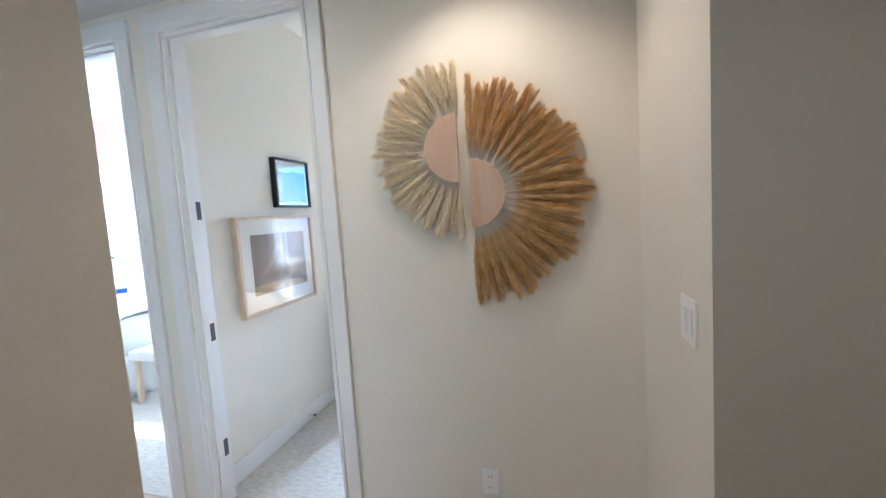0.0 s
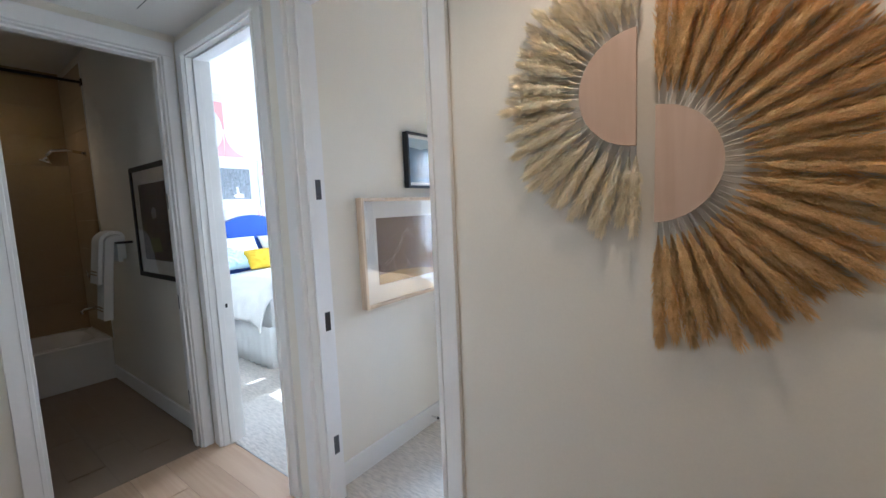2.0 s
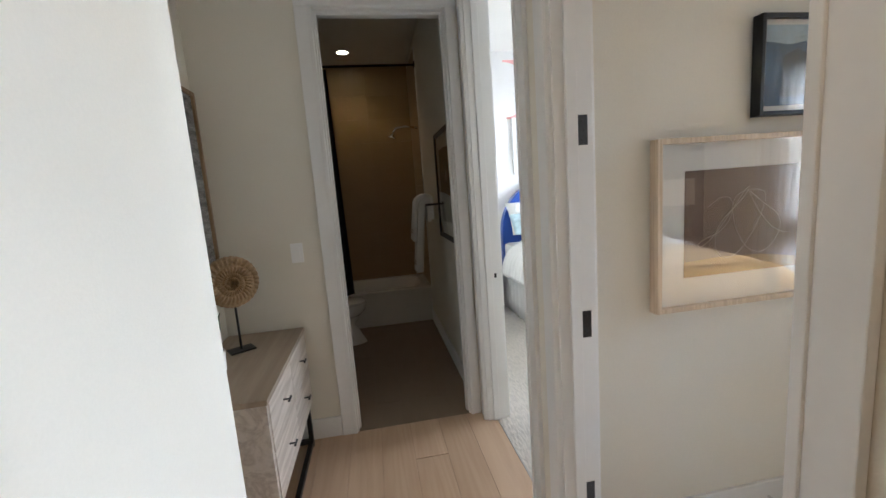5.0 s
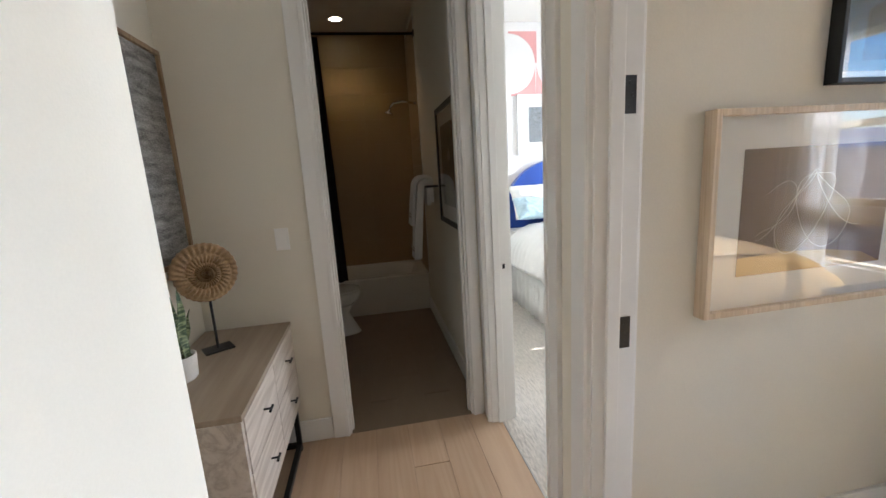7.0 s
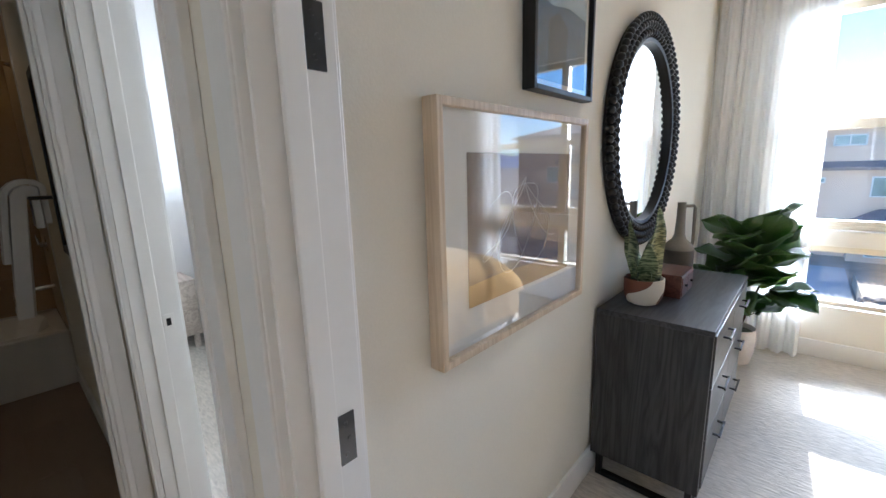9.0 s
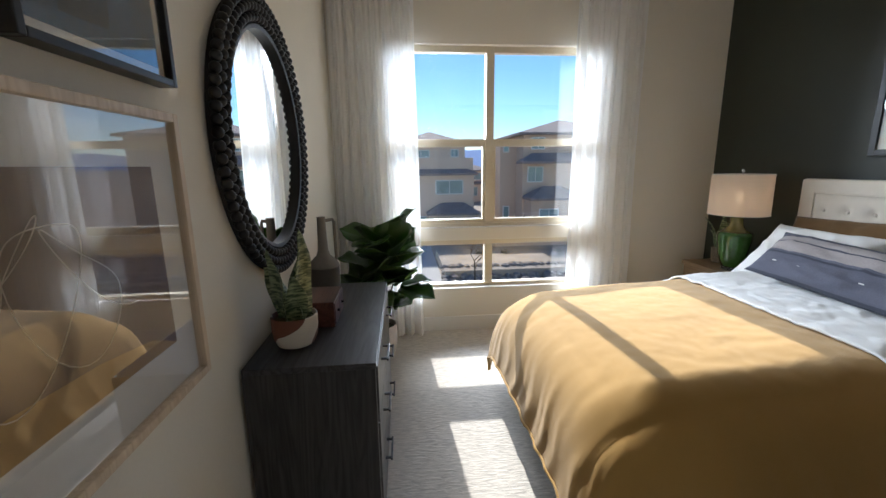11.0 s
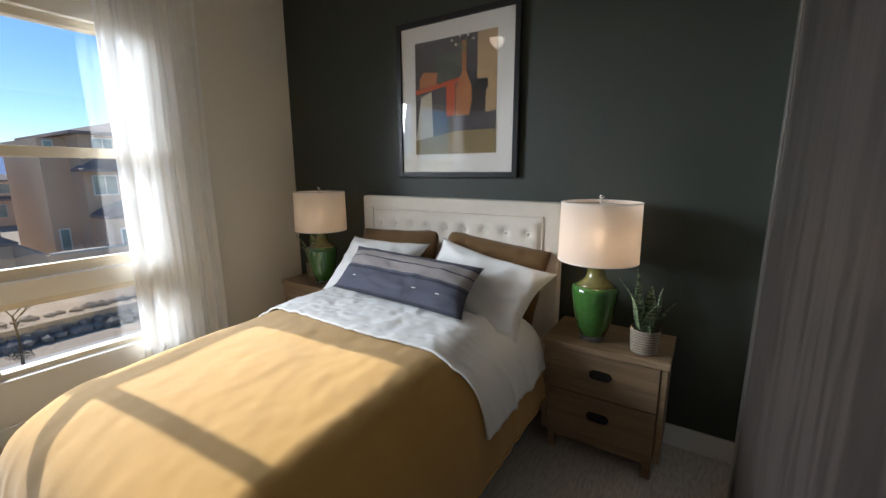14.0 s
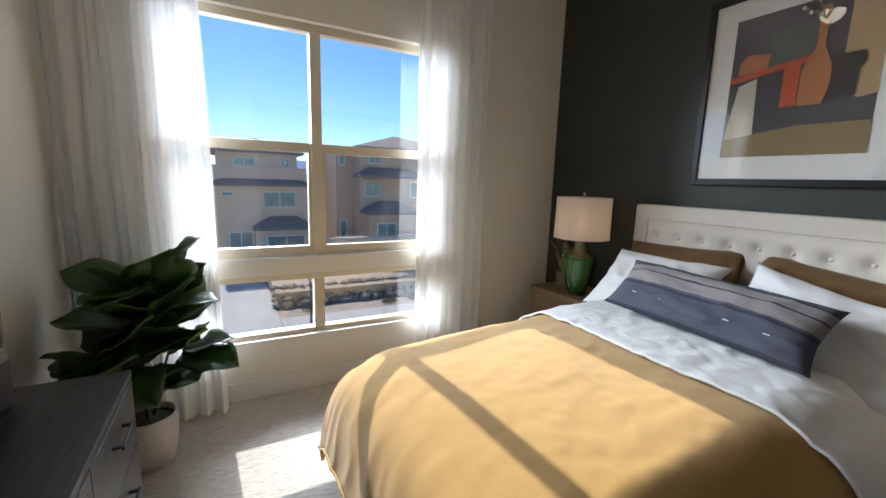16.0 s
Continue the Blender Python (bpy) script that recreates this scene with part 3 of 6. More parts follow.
downlight((-0.15, 1.36, HALL_H), "round recessed ceiling light, lit warm white", 6)
downlight((-5.25, 1.05, CEIL_H), "round recessed bathroom ceiling light, lit warm white", 6)
# the next two fixtures are added for the hall's unseen fill spots
downlight((-1.05, 1.2, HALL_H), "added round ceiling light, out of view, that fills the hall", 6)
downlight((0.25, -0.3, HALL_H), "added round ceiling light, out of view, that fills the hall's south end", 6)
downlight((-0.52, 4.44, CEIL_H), "round recessed bedroom ceiling light, lit warm white", 0.9)

# ---- dried grass wall ornament ----
TAN = mat("tan_pampas", (0.82, 0.51, 0.18), 0.95, var=0.30, scale=30, fine=300, bump=0.0, color2=(1.0, 0.78, 0.42))
PALE = mat("cream_pampas", (0.97, 0.85, 0.61), 0.95, var=0.0, scale=30, fine=300, bump=0.0, color2=(0.97, 0.92, 0.77))
for m_, c_ in ((TAN, (0.90, 0.66, 0.34, 1)), (PALE, (0.97, 0.88, 0.68, 1))):
    n_ = m_.node_tree.nodes
    tl_, ms_ = n_.new("ShaderNodeBsdfTranslucent"), n_.new("ShaderNodeMixShader")
    tl_.inputs[0].default_value, ms_.inputs[0].default_value = c_, 0.38
    m_.node_tree.links.new(n_["Principled BSDF"].outputs[0], ms_.inputs[1]), m_.node_tree.links.new(tl_.outputs[0], ms_.inputs[2])
    m_.node_tree.links.new(ms_.outputs[0], n_["Material Output"].inputs[0])
PLY = wood("pale_plywood", (0.56, 0.40, 0.29), (0.62, 0.46, 0.35), 2, 0.6, 5, 0.04)
STRING = mat("white_stalk", (0.72, 0.68, 0.60), 0.8)


def plume(seed, length, fat, lean):
    """A straight bottle-brush grass head along +x: short forward-swept bristles in small clumps round a stem."""
    r = random.Random(seed)
    bm = bmesh.new()
    rings = []
    for k in range(45):
        s = k / 44
        w = fat * min(1.0, 0.20 + 3.2 * s) * (1 - s ** 8) ** 0.6 * 0.62
        ring = []
        for i in range(10):
            a = 2 * math.pi * i / 10
            lump = 0.80 + 0.45 * noise.noise(Vector((s * length * 75, 2.2 * math.cos(a), 2.2 * math.sin(a) + seed)))
            ring.append(bm.verts.new((s * length, w * lump * math.cos(a) + 1e-5, lean * s * s + w * lump * math.sin(a))))
        rings.append(ring)
    for u, v in zip(rings, rings[1:]):
        for i in range(10):
            bm.faces.new((u[i], u[(i + 1) % 10], v[(i + 1) % 10], v[i]))
    n_t = int(620 * length / 0.3)
    for k in range(n_t):
        s = (k + r.random()) / n_t
        clump = 0.62 + 0.40 * abs(math.sin(s * 58 + seed)) + 0.16 * math.sin(s * 31 + 2 * seed)
        w = fat * min(1.0, 0.25 + 3.2 * s) * (1 - 0.30 * max(0, s - 0.85) / 0.15) * clump
        a = r.gauss(0, 0.42) + s * 25 + (k % 5) * 2 * math.pi / 5
        base = Vector((s * length, 0, lean * s * s))
        out = Vector((0, math.cos(a), math.sin(a)))
        tip = base + Vector((0.020 + 0.016 * r.random(), 0, 0)) + out * w * r.uniform(0.6, 1.1)
        mid_ = base + (tip - base) * 0.5 + out * w * 0.22
        side = out.cross(Vector((1, 0, 0))).normalized() * (0.0012 + 0.0009 * r.random())
        bm.faces.new([bm.verts.new(p) for p in (base, mid_ + side, tip, mid_ - side)])
        side2 = Vector((0.4, 0, 0)).cross(side).normalized() * 0.0012
        bm.faces.new([bm.verts.new(p) for p in (base, mid_ + side2, tip, mid_ - side2)])
    return bm


def half_disc(bm, r, side, thick):
    n_ = 28
    pts = [(side * r * math.sin(math.pi * i / n_), r * math.cos(math.pi * i / n_)) for i in range(n_ + 1)]
    front = [bm.verts.new((x, -thick, z)) for x, z in pts]
    back = [bm.verts.new((x, 0, z)) for x, z in pts]
    bm.faces.new(front)
    bm.faces.new(back[::-1])
    for i in range(len(pts)):
        j = (i + 1) % len(pts)
        bm.faces.new((front[i], back[i], back[j], front[j]))


def grass_half(at, side, count, material, r0, r1, label, seed):
    g = thing("grass_ornament", at, label, "wall ornament", "dried grass ornaments on the hall wall")
    bm = bmesh.new()
    half_disc(bm, r0, side, 0.012)
    for v in bm.verts:
        v.co.y -= 0.045
    part("disc", bm, PLY, g, "half-round plywood disc")
    part("mount", boxed(min(0.01 * side, 0.07 * side), max(0.01 * side, 0.07 * side), -0.0445, 0, -0.05, 0.05), BLACK, g)
    r = random.Random(seed)
    kinds = []
    for k in range(count):
        a = math.pi / 2 - math.pi * (k + 0.35 + 0.3 * r.random()) / count
        if k == 0:
            a = math.pi / 2 - 0.025
        if k == count - 1:
            a = -math.pi / 2 + 0.02
        m = Matrix.Translation((0, -0.030 + (0.010 if k % 2 else -0.008) + r.uniform(-0.003, 0.003), 0)) @ Matrix.Rotation(-a if side > 0 else a - math.pi, 4, "Y")
        reach = r1 * (r.uniform(0.90, 1.0) if side > 0 else r.uniform(0.93, 1.04))
        start = r0 + (r1 - r0) * 0.10
        if len(kinds) < 7:
            st = part("plume", plume(seed + k, reach - start - 0.03, 0.0200 if side > 0 else 0.0200, r.uniform(-0.006, 0.006)), material, g)
            kinds.append(st)
            st.matrix_local = m @ Matrix.Translation((start, 0, 0))
        else:
            st = same_mesh("plume", kinds[(k * 3) % 7], g, m @ Matrix.Translation((start, 0, 0)) @ Matrix.Rotation(r.uniform(0, 6.28), 4, "X"))
        if k == 0:
            stalk = part("stalk", tube([(r0 * 0.9, 0, 0), (start + 0.02, 0, 0)], 0.0016, 5), STRING, g)
            stalk.matrix_local = m
        else:
            same_mesh("stalk", stalk, g, m)


PY = NW
grass_half((-0.192, PY, 1.615), 1, 42, TAN, 0.137, 0.485, "half circle of tan dried pampas grass on a plywood disc", 11)
grass_half((-0.234, PY, 1.802), -1, 33, PALE, 0.137, 0.378, "half circle of cream dried pampas grass on a plywood disc", 40)


# ---- hall dresser and what stands on it ----
def t_handle(parent, at):
    h = part("handle", tube([(0, 0, 0), (0, 0.028, 0)], 0.004, 8), BLACK, parent, "black T handle")
    h.location = at
    b = part("bar", tube([(-0.022, 0.028, 0), (0.022, 0.028, 0)], 0.0052, 8), BLACK, h)
    return h


hd = thing("hall_dresser", (-2.858, 0.325, 0), "whitewashed oak dresser with four drawers on a black metal base", "dresser")
DW, DD, DT = 0.878, 0.420, 0.742
part("top", boxed(0, DW, 0, DD, DT - 0.022, DT, bevel=0.002), GREY_TOP, hd, "greyed oak top")
part("side", boxed(0, 0.02, 0, DD - 0.004, 0.275, DT - 0.0225, bevel=0.001), GREY_OAK, hd)
part("side", boxed(DW - 0.02, DW, 0, DD - 0.004, 0.275, DT - 0.0225, bevel=0.001), GREY_OAK, hd)
part("back", boxed(0.02, DW - 0.02, 0, 0.012, 0.275, DT - 0.0225), GREY_OAK, hd)
part("bottom", boxed(0.02, DW - 0.02, 0.012, DD - 0.004, 0.275, 0.295), GREY_OAK, hd)
for i in range(2):
    for j in range(2):
        x0, z0 = 0.022 + i * 0.418, 0.297 + j * 0.212
        dr = part("drawer", boxed(x0, x0 + 0.415, 0.02, DD, z0, z0 + 0.208, bevel=0.002), GREY_OAK, hd)
        t_handle(dr, (x0 + 0.2075, DD, z0 + 0.115))
for x in (0.02, DW - 0.045):
    for y in (0.02, DD - 0.045):
        part("leg", boxed(x, x + 0.025, y, y + 0.025, 0.0005, 0.2745, bevel=0.001), BLACK, hd)
part("rail", boxed(0.046, DW - 0.046, DD - 0.045, DD - 0.02, 0.245, 0.2745), BLACK, hd)
part("rail", boxed(0.046, DW - 0.046, DD - 0.045, DD - 0.02, 0.02, 0.045), BLACK, hd)
for x in (0.02, DW - 0.045):
    part("rail", boxed(x, x + 0.025, 0.046, DD - 0.046, 0.02, 0.045), BLACK, hd)

SHELL_WOOD = mat("carved_gold_wood", (0.27, 0.165, 0.075), 0.5, var=0.25, scale=14, fine=90, bump=0.2, color2=(0.44, 0.29, 0.15))
sh = thing("shell_sculpture", (-2.588, 0.478, DT), "carved golden wooden ammonite shell on a black stand", "sculpture", rz=-58)
part("base_plate", boxed(-0.06, 0.06, -0.045, 0.045, 0.0005, 0.009, bevel=0.002), BLACK, sh)
part("rod", tube([(0, 0, 0.009), (0, 0, 0.245)], 0.006, 8), BLACK, sh)


def spiral_shell():
    """A flat carved ammonite: whorls that shrink inwards, crossed by curved ribs; the same on both faces."""
    bm = bmesh.new()
    R, n_a, n_r, b_ = 0.139, 168, 34, math.log(1.75)
    faces_ = []
    for side in (-1, 1):
        rings = []
        for i in range(n_r + 1):
            q = 0.03 + 0.97 * i / n_r
            ring = []
            for k in range(n_a):
                a = 2 * math.pi * k / n_a
                edge_ = R * (1 - 0.10 * (a / (2 * math.pi))) * (1 + 0.012 * math.cos(a * 30))
                p = (a / (2 * math.pi) - math.log(q) / b_) % 1.0
                rib = math.cos(a * 30 + 2.6 * p)
                h = (0.020 + 0.005 * (1 - q) + 0.010 * math.sin(math.pi * p) ** 0.7) * (1 + 0.20 * rib * math.sin(math.pi * p)) * (1 - q ** 14) ** 0.5
                ring.append(bm.verts.new((q * edge_ * math.cos(a), side * h, q * edge_ * math.sin(a))))
            rings.append(ring)
        for u, v in zip(rings, rings[1:]):
            for k in range(n_a):
                j = (k + 1) % n_a
                f = (u[k], u[j], v[j], v[k])
                bm.faces.new(f if side < 0 else f[::-1])
        bm.faces.new(rings[0] if side > 0 else rings[0][::-1])
    bmesh.ops.remove_doubles(bm, verts=bm.verts[:], dist=0.0001)
    return bm


so = part("shell", spiral_shell(), SHELL_WOOD, sh, "ribbed spiral disc", smooth=60)
so.location = (0, 0, 0.358)

def banded_leaf_material(dark, pale):
    """Sword leaf with ragged pale and dark cross bands."""
    m = bpy.data.materials.new("snake_plant_leaf")
    m.use_nodes = True
    n, ln = m.node_tree.nodes, m.node_tree.links
    tc, mp, ns, ramp = n.new("ShaderNodeTexCoord"), n.new("ShaderNodeMapping"), n.new("ShaderNodeTexNoise"), n.new("ShaderNodeValToRGB")
    mp.inputs["Scale"].default_value = (22, 22, 95)
    ns.inputs["Scale"].default_value, ns.inputs["Detail"].default_value, ns.inputs["Distortion"].default_value = 1.0, 3.0, 0.4
    ramp.color_ramp.elements[0].position, ramp.color_ramp.elements[1].position = 0.42, 0.60
    ramp.color_ramp.elements[0].color, ramp.color_ramp.elements[1].color = (*dark, 1), (*pale, 1)
    ln.new(tc.outputs["Object"], mp.inputs[0]), ln.new(mp.outputs[0], ns.inputs[0]), ln.new(ns.outputs[0], ramp.inputs[0])
    ln.new(ramp.outputs[0], n["Principled BSDF"].inputs["Base Color"])
    n["Principled BSDF"].inputs["Roughness"].default_value = 0.4
    return m


LEAF_SNAKE = banded_leaf_material((0.035, 0.070, 0.030), (0.30, 0.35, 0.19))
SOIL = mat("moss_and_soil", (0.035, 0.035, 0.014), 0.95, var=0.5, scale=60, fine=200, bump=0.8, color2=(0.10, 0.10, 0.035))


def blade(h, w, lean, twist, seed):
    """An upright, slightly rolled sword leaf."""
    r = random.Random(seed)
    ph = r.uniform(0, 6)

    def f(u, v):
        z = h * v
        half = w * (0.55 + 0.45 * math.sin(math.pi * min(1, v * 1.05 + 0.12))) * (1 - v ** 5) ** 0.7
        x = (u - 0.5) * 2 * half
        y = 0.35 * half * ((u - 0.5) * 2) ** 2 + lean * v * v + 0.006 * math.sin(v * 9 + ph)
        c, s = math.cos(twist * v), math.sin(twist * v)
        return Vector((x * c - y * s, x * s + y * c, z))
    return grid_sheet(f, 4, 12, 0.0022)


def snake_plant(name, at, pot_bm, pot_mat, rim, leaves, label, soil_z, seed, pot_label):
    p = thing(name, at, label, "potted plant")
    pt = part("pot", pot_bm, pot_mat, p, pot_label, smooth=40)
    bm = lathe([(rim, soil_z - 0.02), (rim, soil_z), (rim * 0.5, soil_z + 0.006), (0.002, soil_z + 0.008)], 24)
    part("soil", bm, SOIL, p, "mossy soil", smooth=True)
    r = random.Random(seed)
    for k, (h, w, lean) in enumerate(leaves):
        a = 2 * math.pi * k / len(leaves) + r.uniform(-0.3, 0.3)
        lf = part("leaf", blade(h, w, lean, r.uniform(-0.5, 0.5), seed + k), LEAF_SNAKE, p, smooth=True)
        lf.matrix_local = Matrix.Translation((rim * 0.4 * math.cos(a), rim * 0.4 * math.sin(a), soil_z)) @ Matrix.Rotation(a - math.pi / 2, 4, "Z")
    return p


WHITE_POT = mat("white_stone_pot", (0.74, 0.72, 0.68), 0.7, var=0.05, scale=20, fine=140, bump=0.2)
snake_plant("potted_plant", (-2.31, 0.445, DT), lathe([(0.040, 0.0005), (0.051, 0.012), (0.057, 0.100), (0.053, 0.102), (0.050, 0.08)], 28, False), WHITE_POT, 0.051, [(0.22, 0.020, 0.02), (0.28, 0.022, 0.03), (0.18, 0.018, 0.05), (0.25, 0.020, 0.015), (0.15, 0.016, 0.05)], "snake plant in a small white pot on the dresser", 0.088, 7, "white round pot")

TAPESTRY = mat("grey_woven_tapestry", (0.09, 0.09, 0.10), 0.95, var=0.7, scale=18, fine=160, bump=0.7, stretch=(0.5, 1, 2.4), color2=(0.50, 0.48, 0.45))
WALNUT_FRAME = wood("light_brown_frame", (0.22, 0.13, 0.07), (0.36, 0.24, 0.14), 2, 0.5, 12, 0.1)
tp = thing("framed_tapestry", (-2.84, 0.311, 1.13), "grey woven tapestry in a thin brown wooden frame", "picture")
TW, TH = 0.80, 0.95
for x0, x1, z0, z1 in ((0, 0.02, 0, TH), (TW - 0.02, TW, 0, TH), (0.02, TW - 0.02, 0, 0.02), (0.02, TW - 0.02, TH - 0.02, TH)):
    part("frame_side", boxed(x0, x1, 0.0005, 0.04, z0, z1, bevel=0.001), WALNUT_FRAME, tp)
part("weave", boxed(0.02, TW - 0.02, 0.0005, 0.026, 0.02, TH - 0.02), TAPESTRY, tp)


# ---- bedroom: bed ----
def soft(v, scale, seed=0.0):
    return noise.noise(Vector((v[0] * scale + seed, v[1] * scale, v[2] * scale)))


bed = thing("bed", (0, 0, 0), "bed with a tufted beige linen headboard and black metal frame", "bed")
bm = bmesh.new()
box(bm, 1.475, 1.565, 2.965, 4.515, 0.02, 1.372, bevel=0.018)
part("headboard", bm, LINEN, bed, smooth=40)


def tufted(u, v):
    """The padded panel in the headboard, pulled in at the buttons."""
    y, z = 3.075 + u * 1.33, 0.62 + v * 0.655
    e = min(u, 1 - u) * 1.33
    f = min(v, 1 - v) * 0.655
    puff = 0.026 * min(1, e / 0.05) ** 0.5 * min(1, f / 0.05) ** 0.5
    for i in range(9):
        for j in range(4):
            by, bz = 3.155 + i * 0.147, 1.175 - j * 0.14
            d2 = (y - by) ** 2 + (z - bz) ** 2
            puff -= 0.022 * math.exp(-d2 / 0.0009)
    return Vector((1.4745 - max(puff, 0.001), y, z))


part("tufted_panel", grid_sheet(tufted, 90, 44), LINEN, bed, "button-tufted linen panel", smooth=True)
bm = bmesh.new()
for a in ((3.062, 3.072, 0.62, 1.288), (4.408, 4.418, 0.62, 1.288), (3.072, 4.408, 1.278, 1.288)):
    box(bm, 1.466, 1.476, *a, bevel=0.004)
part("piping", bm, LINEN, bed)
btn = None
for i in range(9):
    for j in range(3):
        if btn is None:
            b_ = lathe([(0.0105, 0), (0.011, 0.003), (0.006, 0.007), (0.001, 0.008)], 14)
            bmesh.ops.transform(b_, verts=b_.verts[:], matrix=pose(0, 0, 0, 0, -90, 0))
            btn = part("button", b_, LINEN, bed, smooth=True)
            btn.location = (1.469, 3.155, 1.175)
        else:
            same_mesh("button", btn, bed, Matrix.Translation((1.469, 3.155 + i * 0.147, 1.175 - j * 0.14)))
FX0, FX1, FY0, FY1 = -0.58, 1.47, 3.04, 4.46
for a in ((FX0, FX1, FY0, FY0 + 0.035), (FX0, FX1, FY1 - 0.035, FY1), (FX0, FX0 + 0.035, FY0 + 0.036, FY1 - 0.036)):
    part("rail", boxed(*a, 0.16, 0.235, bevel=0.003), BLACK, bed)
for x in (FX0 + 0.02, 0.45, 1.40):
    for y in (FY0 + 0.03, FY1 - 0.065):
        part("leg", boxed(x, x + 0.035, y, y + 0.035, 0.0005, 0.159, bevel=0.003), BLACK, bed)
part("box_spring", boxed(FX0 + 0.036, FX1 - 0.01, FY0 + 0.036, FY1 - 0.036, 0.18, 0.40, bevel=0.02), BLACK, bed)
mt = tagged(part("mattress", boxed(FX0 + 0.10, FX1 - 0.01, FY0 + 0.09, FY1 - 0.09, 0.401, 0.60, bevel=0.05), SHEET, smooth=50), "white mattress on the black bed frame", "mattress")


def draped(x0, x1, y0, y1, foot, near, far, top, seed, nu, nv, grow=0.0, fold=1.0, head_lift=0.06, begin=0.0, crease=1.1, freq=12.0, raw=False):
    """Cloth laid over the bed: flat on top, hanging at the foot end and both long sides, with folds that deepen downwards."""
    def f(u, v):
        s = -foot + u * (x1 - x0 + foot)
        if begin:
            s = begin + u * (x1 - x0 - begin) + 0.02 * math.sin(v * 9)
        t = -near + v * (y1 - y0 + near + far)
        dx = max(0.0, -s)
        dy = -t if t < 0 else max(0.0, t - (y1 - y0))
        sy = -1 if t < 0 else 1
        x = x0 + max(0, s)
        y = y0 + min(max(t, 0), y1 - y0)
        mid_ = math.sin(math.pi * (y - y0) / (y1 - y0)) ** 0.6
        z = top + head_lift * min(1, max(0, (x - x0) / 1.3)) + 0.035 * mid_ + 0.008 * soft((x, y, 0), 2.6, seed) + crease * (0.004 * soft((x * 0.6, y, 0), 13, seed) + 0.003 * soft((x, y, 0), 26, seed + 3)) + grow
        edge_x = min(1.0, max(0, s) / 0.16) if foot else 1
        z -= 0.045 * (1 - edge_x) ** 2
        ey = min(max(t, 0), max(0, (y1 - y0) - t))
        z -= 0.045 * (1 - min(1, ey / 0.14)) ** 2
        d = math.hypot(dx, dy)
        if d > 0:
            ux, uy = -dx / d, sy * dy / d
            R = 0.15
            out = R * (1 - math.exp(-d / R)) + 0.10 * d
            along = y if dx > dy else x
            if dx > 0 and dy > 0:
                along = y + x + math.atan2(dy, dx) * 0.35
            w = min(1, d / 0.30) * fold
            q_ = along * freq + 2.2 * soft((along, 0, 0), 2.2, seed) + 0.8 * soft((along, d * 1.5, 0), 3.0, seed + 2)
            rip = 0.021 * w * ((1 - abs(math.sin(q_))) ** 1.6 - 0.35) * (0.25 + 1.3 * abs(soft((along, d * 0.6, 0), 2.4, seed + 4))) + 0.010 * w * (1 - abs(math.sin(q_ * 2.3 + 1))) ** 2 + 0.010 * w * soft((along * 3.5, d * 1.2, 0), 3.2, seed + 9)
            out += rip + grow
            drop = max(0, d - 0.55 * R * (1 - math.exp(-d / R)))
            x += ux * out
            y += uy * out
            z -= drop * 0.97 + 0.02 * w * soft((along, 1, 0), 2.2, seed)
        return Vector((x, y, z))
    return f if raw else grid_sheet(f, nu, nv, 0.012)


duvet = part("duvet", draped(-0.50, 1.22, 3.11, 4.43, 0.47, 0.50, 0.42, 0.695, 3.1, 130, 130, fold=0.5, crease=0.8), MUSTARD, smooth=True)
duvet_at = draped(-0.50, 1.22, 3.11, 4.43, 0.47, 0.50, 0.42, 0.695, 3.1, 130, 130, fold=0.5, crease=0.8, raw=True)
part("hem", tube([duvet_at(0, k / 150) for k in range(151)], 0.0075, 6), MUSTARD, duvet, "stitched hem at the foot", smooth=True)
for v_ in (0.0, 1.0):
    part("hem", tube([duvet_at(k / 150, v_) for k in range(151)], 0.0075, 6), MUSTARD, duvet, "stitched hem along the side", smooth=True)
tagged(duvet, "mustard yellow cotton duvet hanging over the foot of the bed", "duvet")
sheet = part("folded_sheet", draped(-0.50, 1.22, 3.11, 4.43, 0.0, 0.34, 0.24, 0.695, 3.1, 110, 100, 0.022, 0.8, 0.06, 1.0, 1.7, 9.0), SHEET, smooth=True)
tagged(sheet, "white cotton sheet folded back over the duvet", "sheet")


def cushion(w, h, t, seed, ears=0.05, n_=30):
    """A stuffed pillow: fat in the middle, pinched seams, drawn-out corners. Lies in its xz plane, thick along y."""
    bm = bmesh.new()
    for side in (-1, 1):
        rows = []
        for i in range(n_ + 1):
            row = []
            for j in range(n_ + 1):
                a, b = 2 * i / n_ - 1, 2 * j / n_ - 1
                k = (max(0, 1 - abs(a) ** 2.6) * max(0, 1 - abs(b) ** 2.6)) ** 0.52
                pull = 1 - ears * (1 - a * a) * (abs(b) ** 3) * 1.2
                pull2 = 1 - ears * (1 - b * b) * (abs(a) ** 3) * 1.2
                x, z = a * w / 2 * pull2, b * h / 2 * pull
                y = side * t / 2 * k * (1 + 0.15 * soft((a * 1.3, b * 1.3, side), 1.2, seed)) + 0.010 * k * soft((a, b, side), 4.0, seed) - 0.016 * k * max(0, 1 - 7 * abs(soft((a * 0.8, b * 0.8, side), 2.4, seed + 7))) + 0.009 * k * soft((a, b * 0.5, side), 9.0, seed) + 0.008 * soft((a, b, 0), 2, seed + 5)
                row.append(bm.verts.new((x, y, z)))
            rows.append(row)
        for i in range(n_):
            for j in range(n_):
                q = (rows[i][j], rows[i + 1][j], rows[i + 1][j + 1], rows[i][j + 1])
                bm.faces.new(q if side < 0 else q[::-1])
    bmesh.ops.remove_doubles(bm, verts=bm.verts[:], dist=0.0012)
    return bm


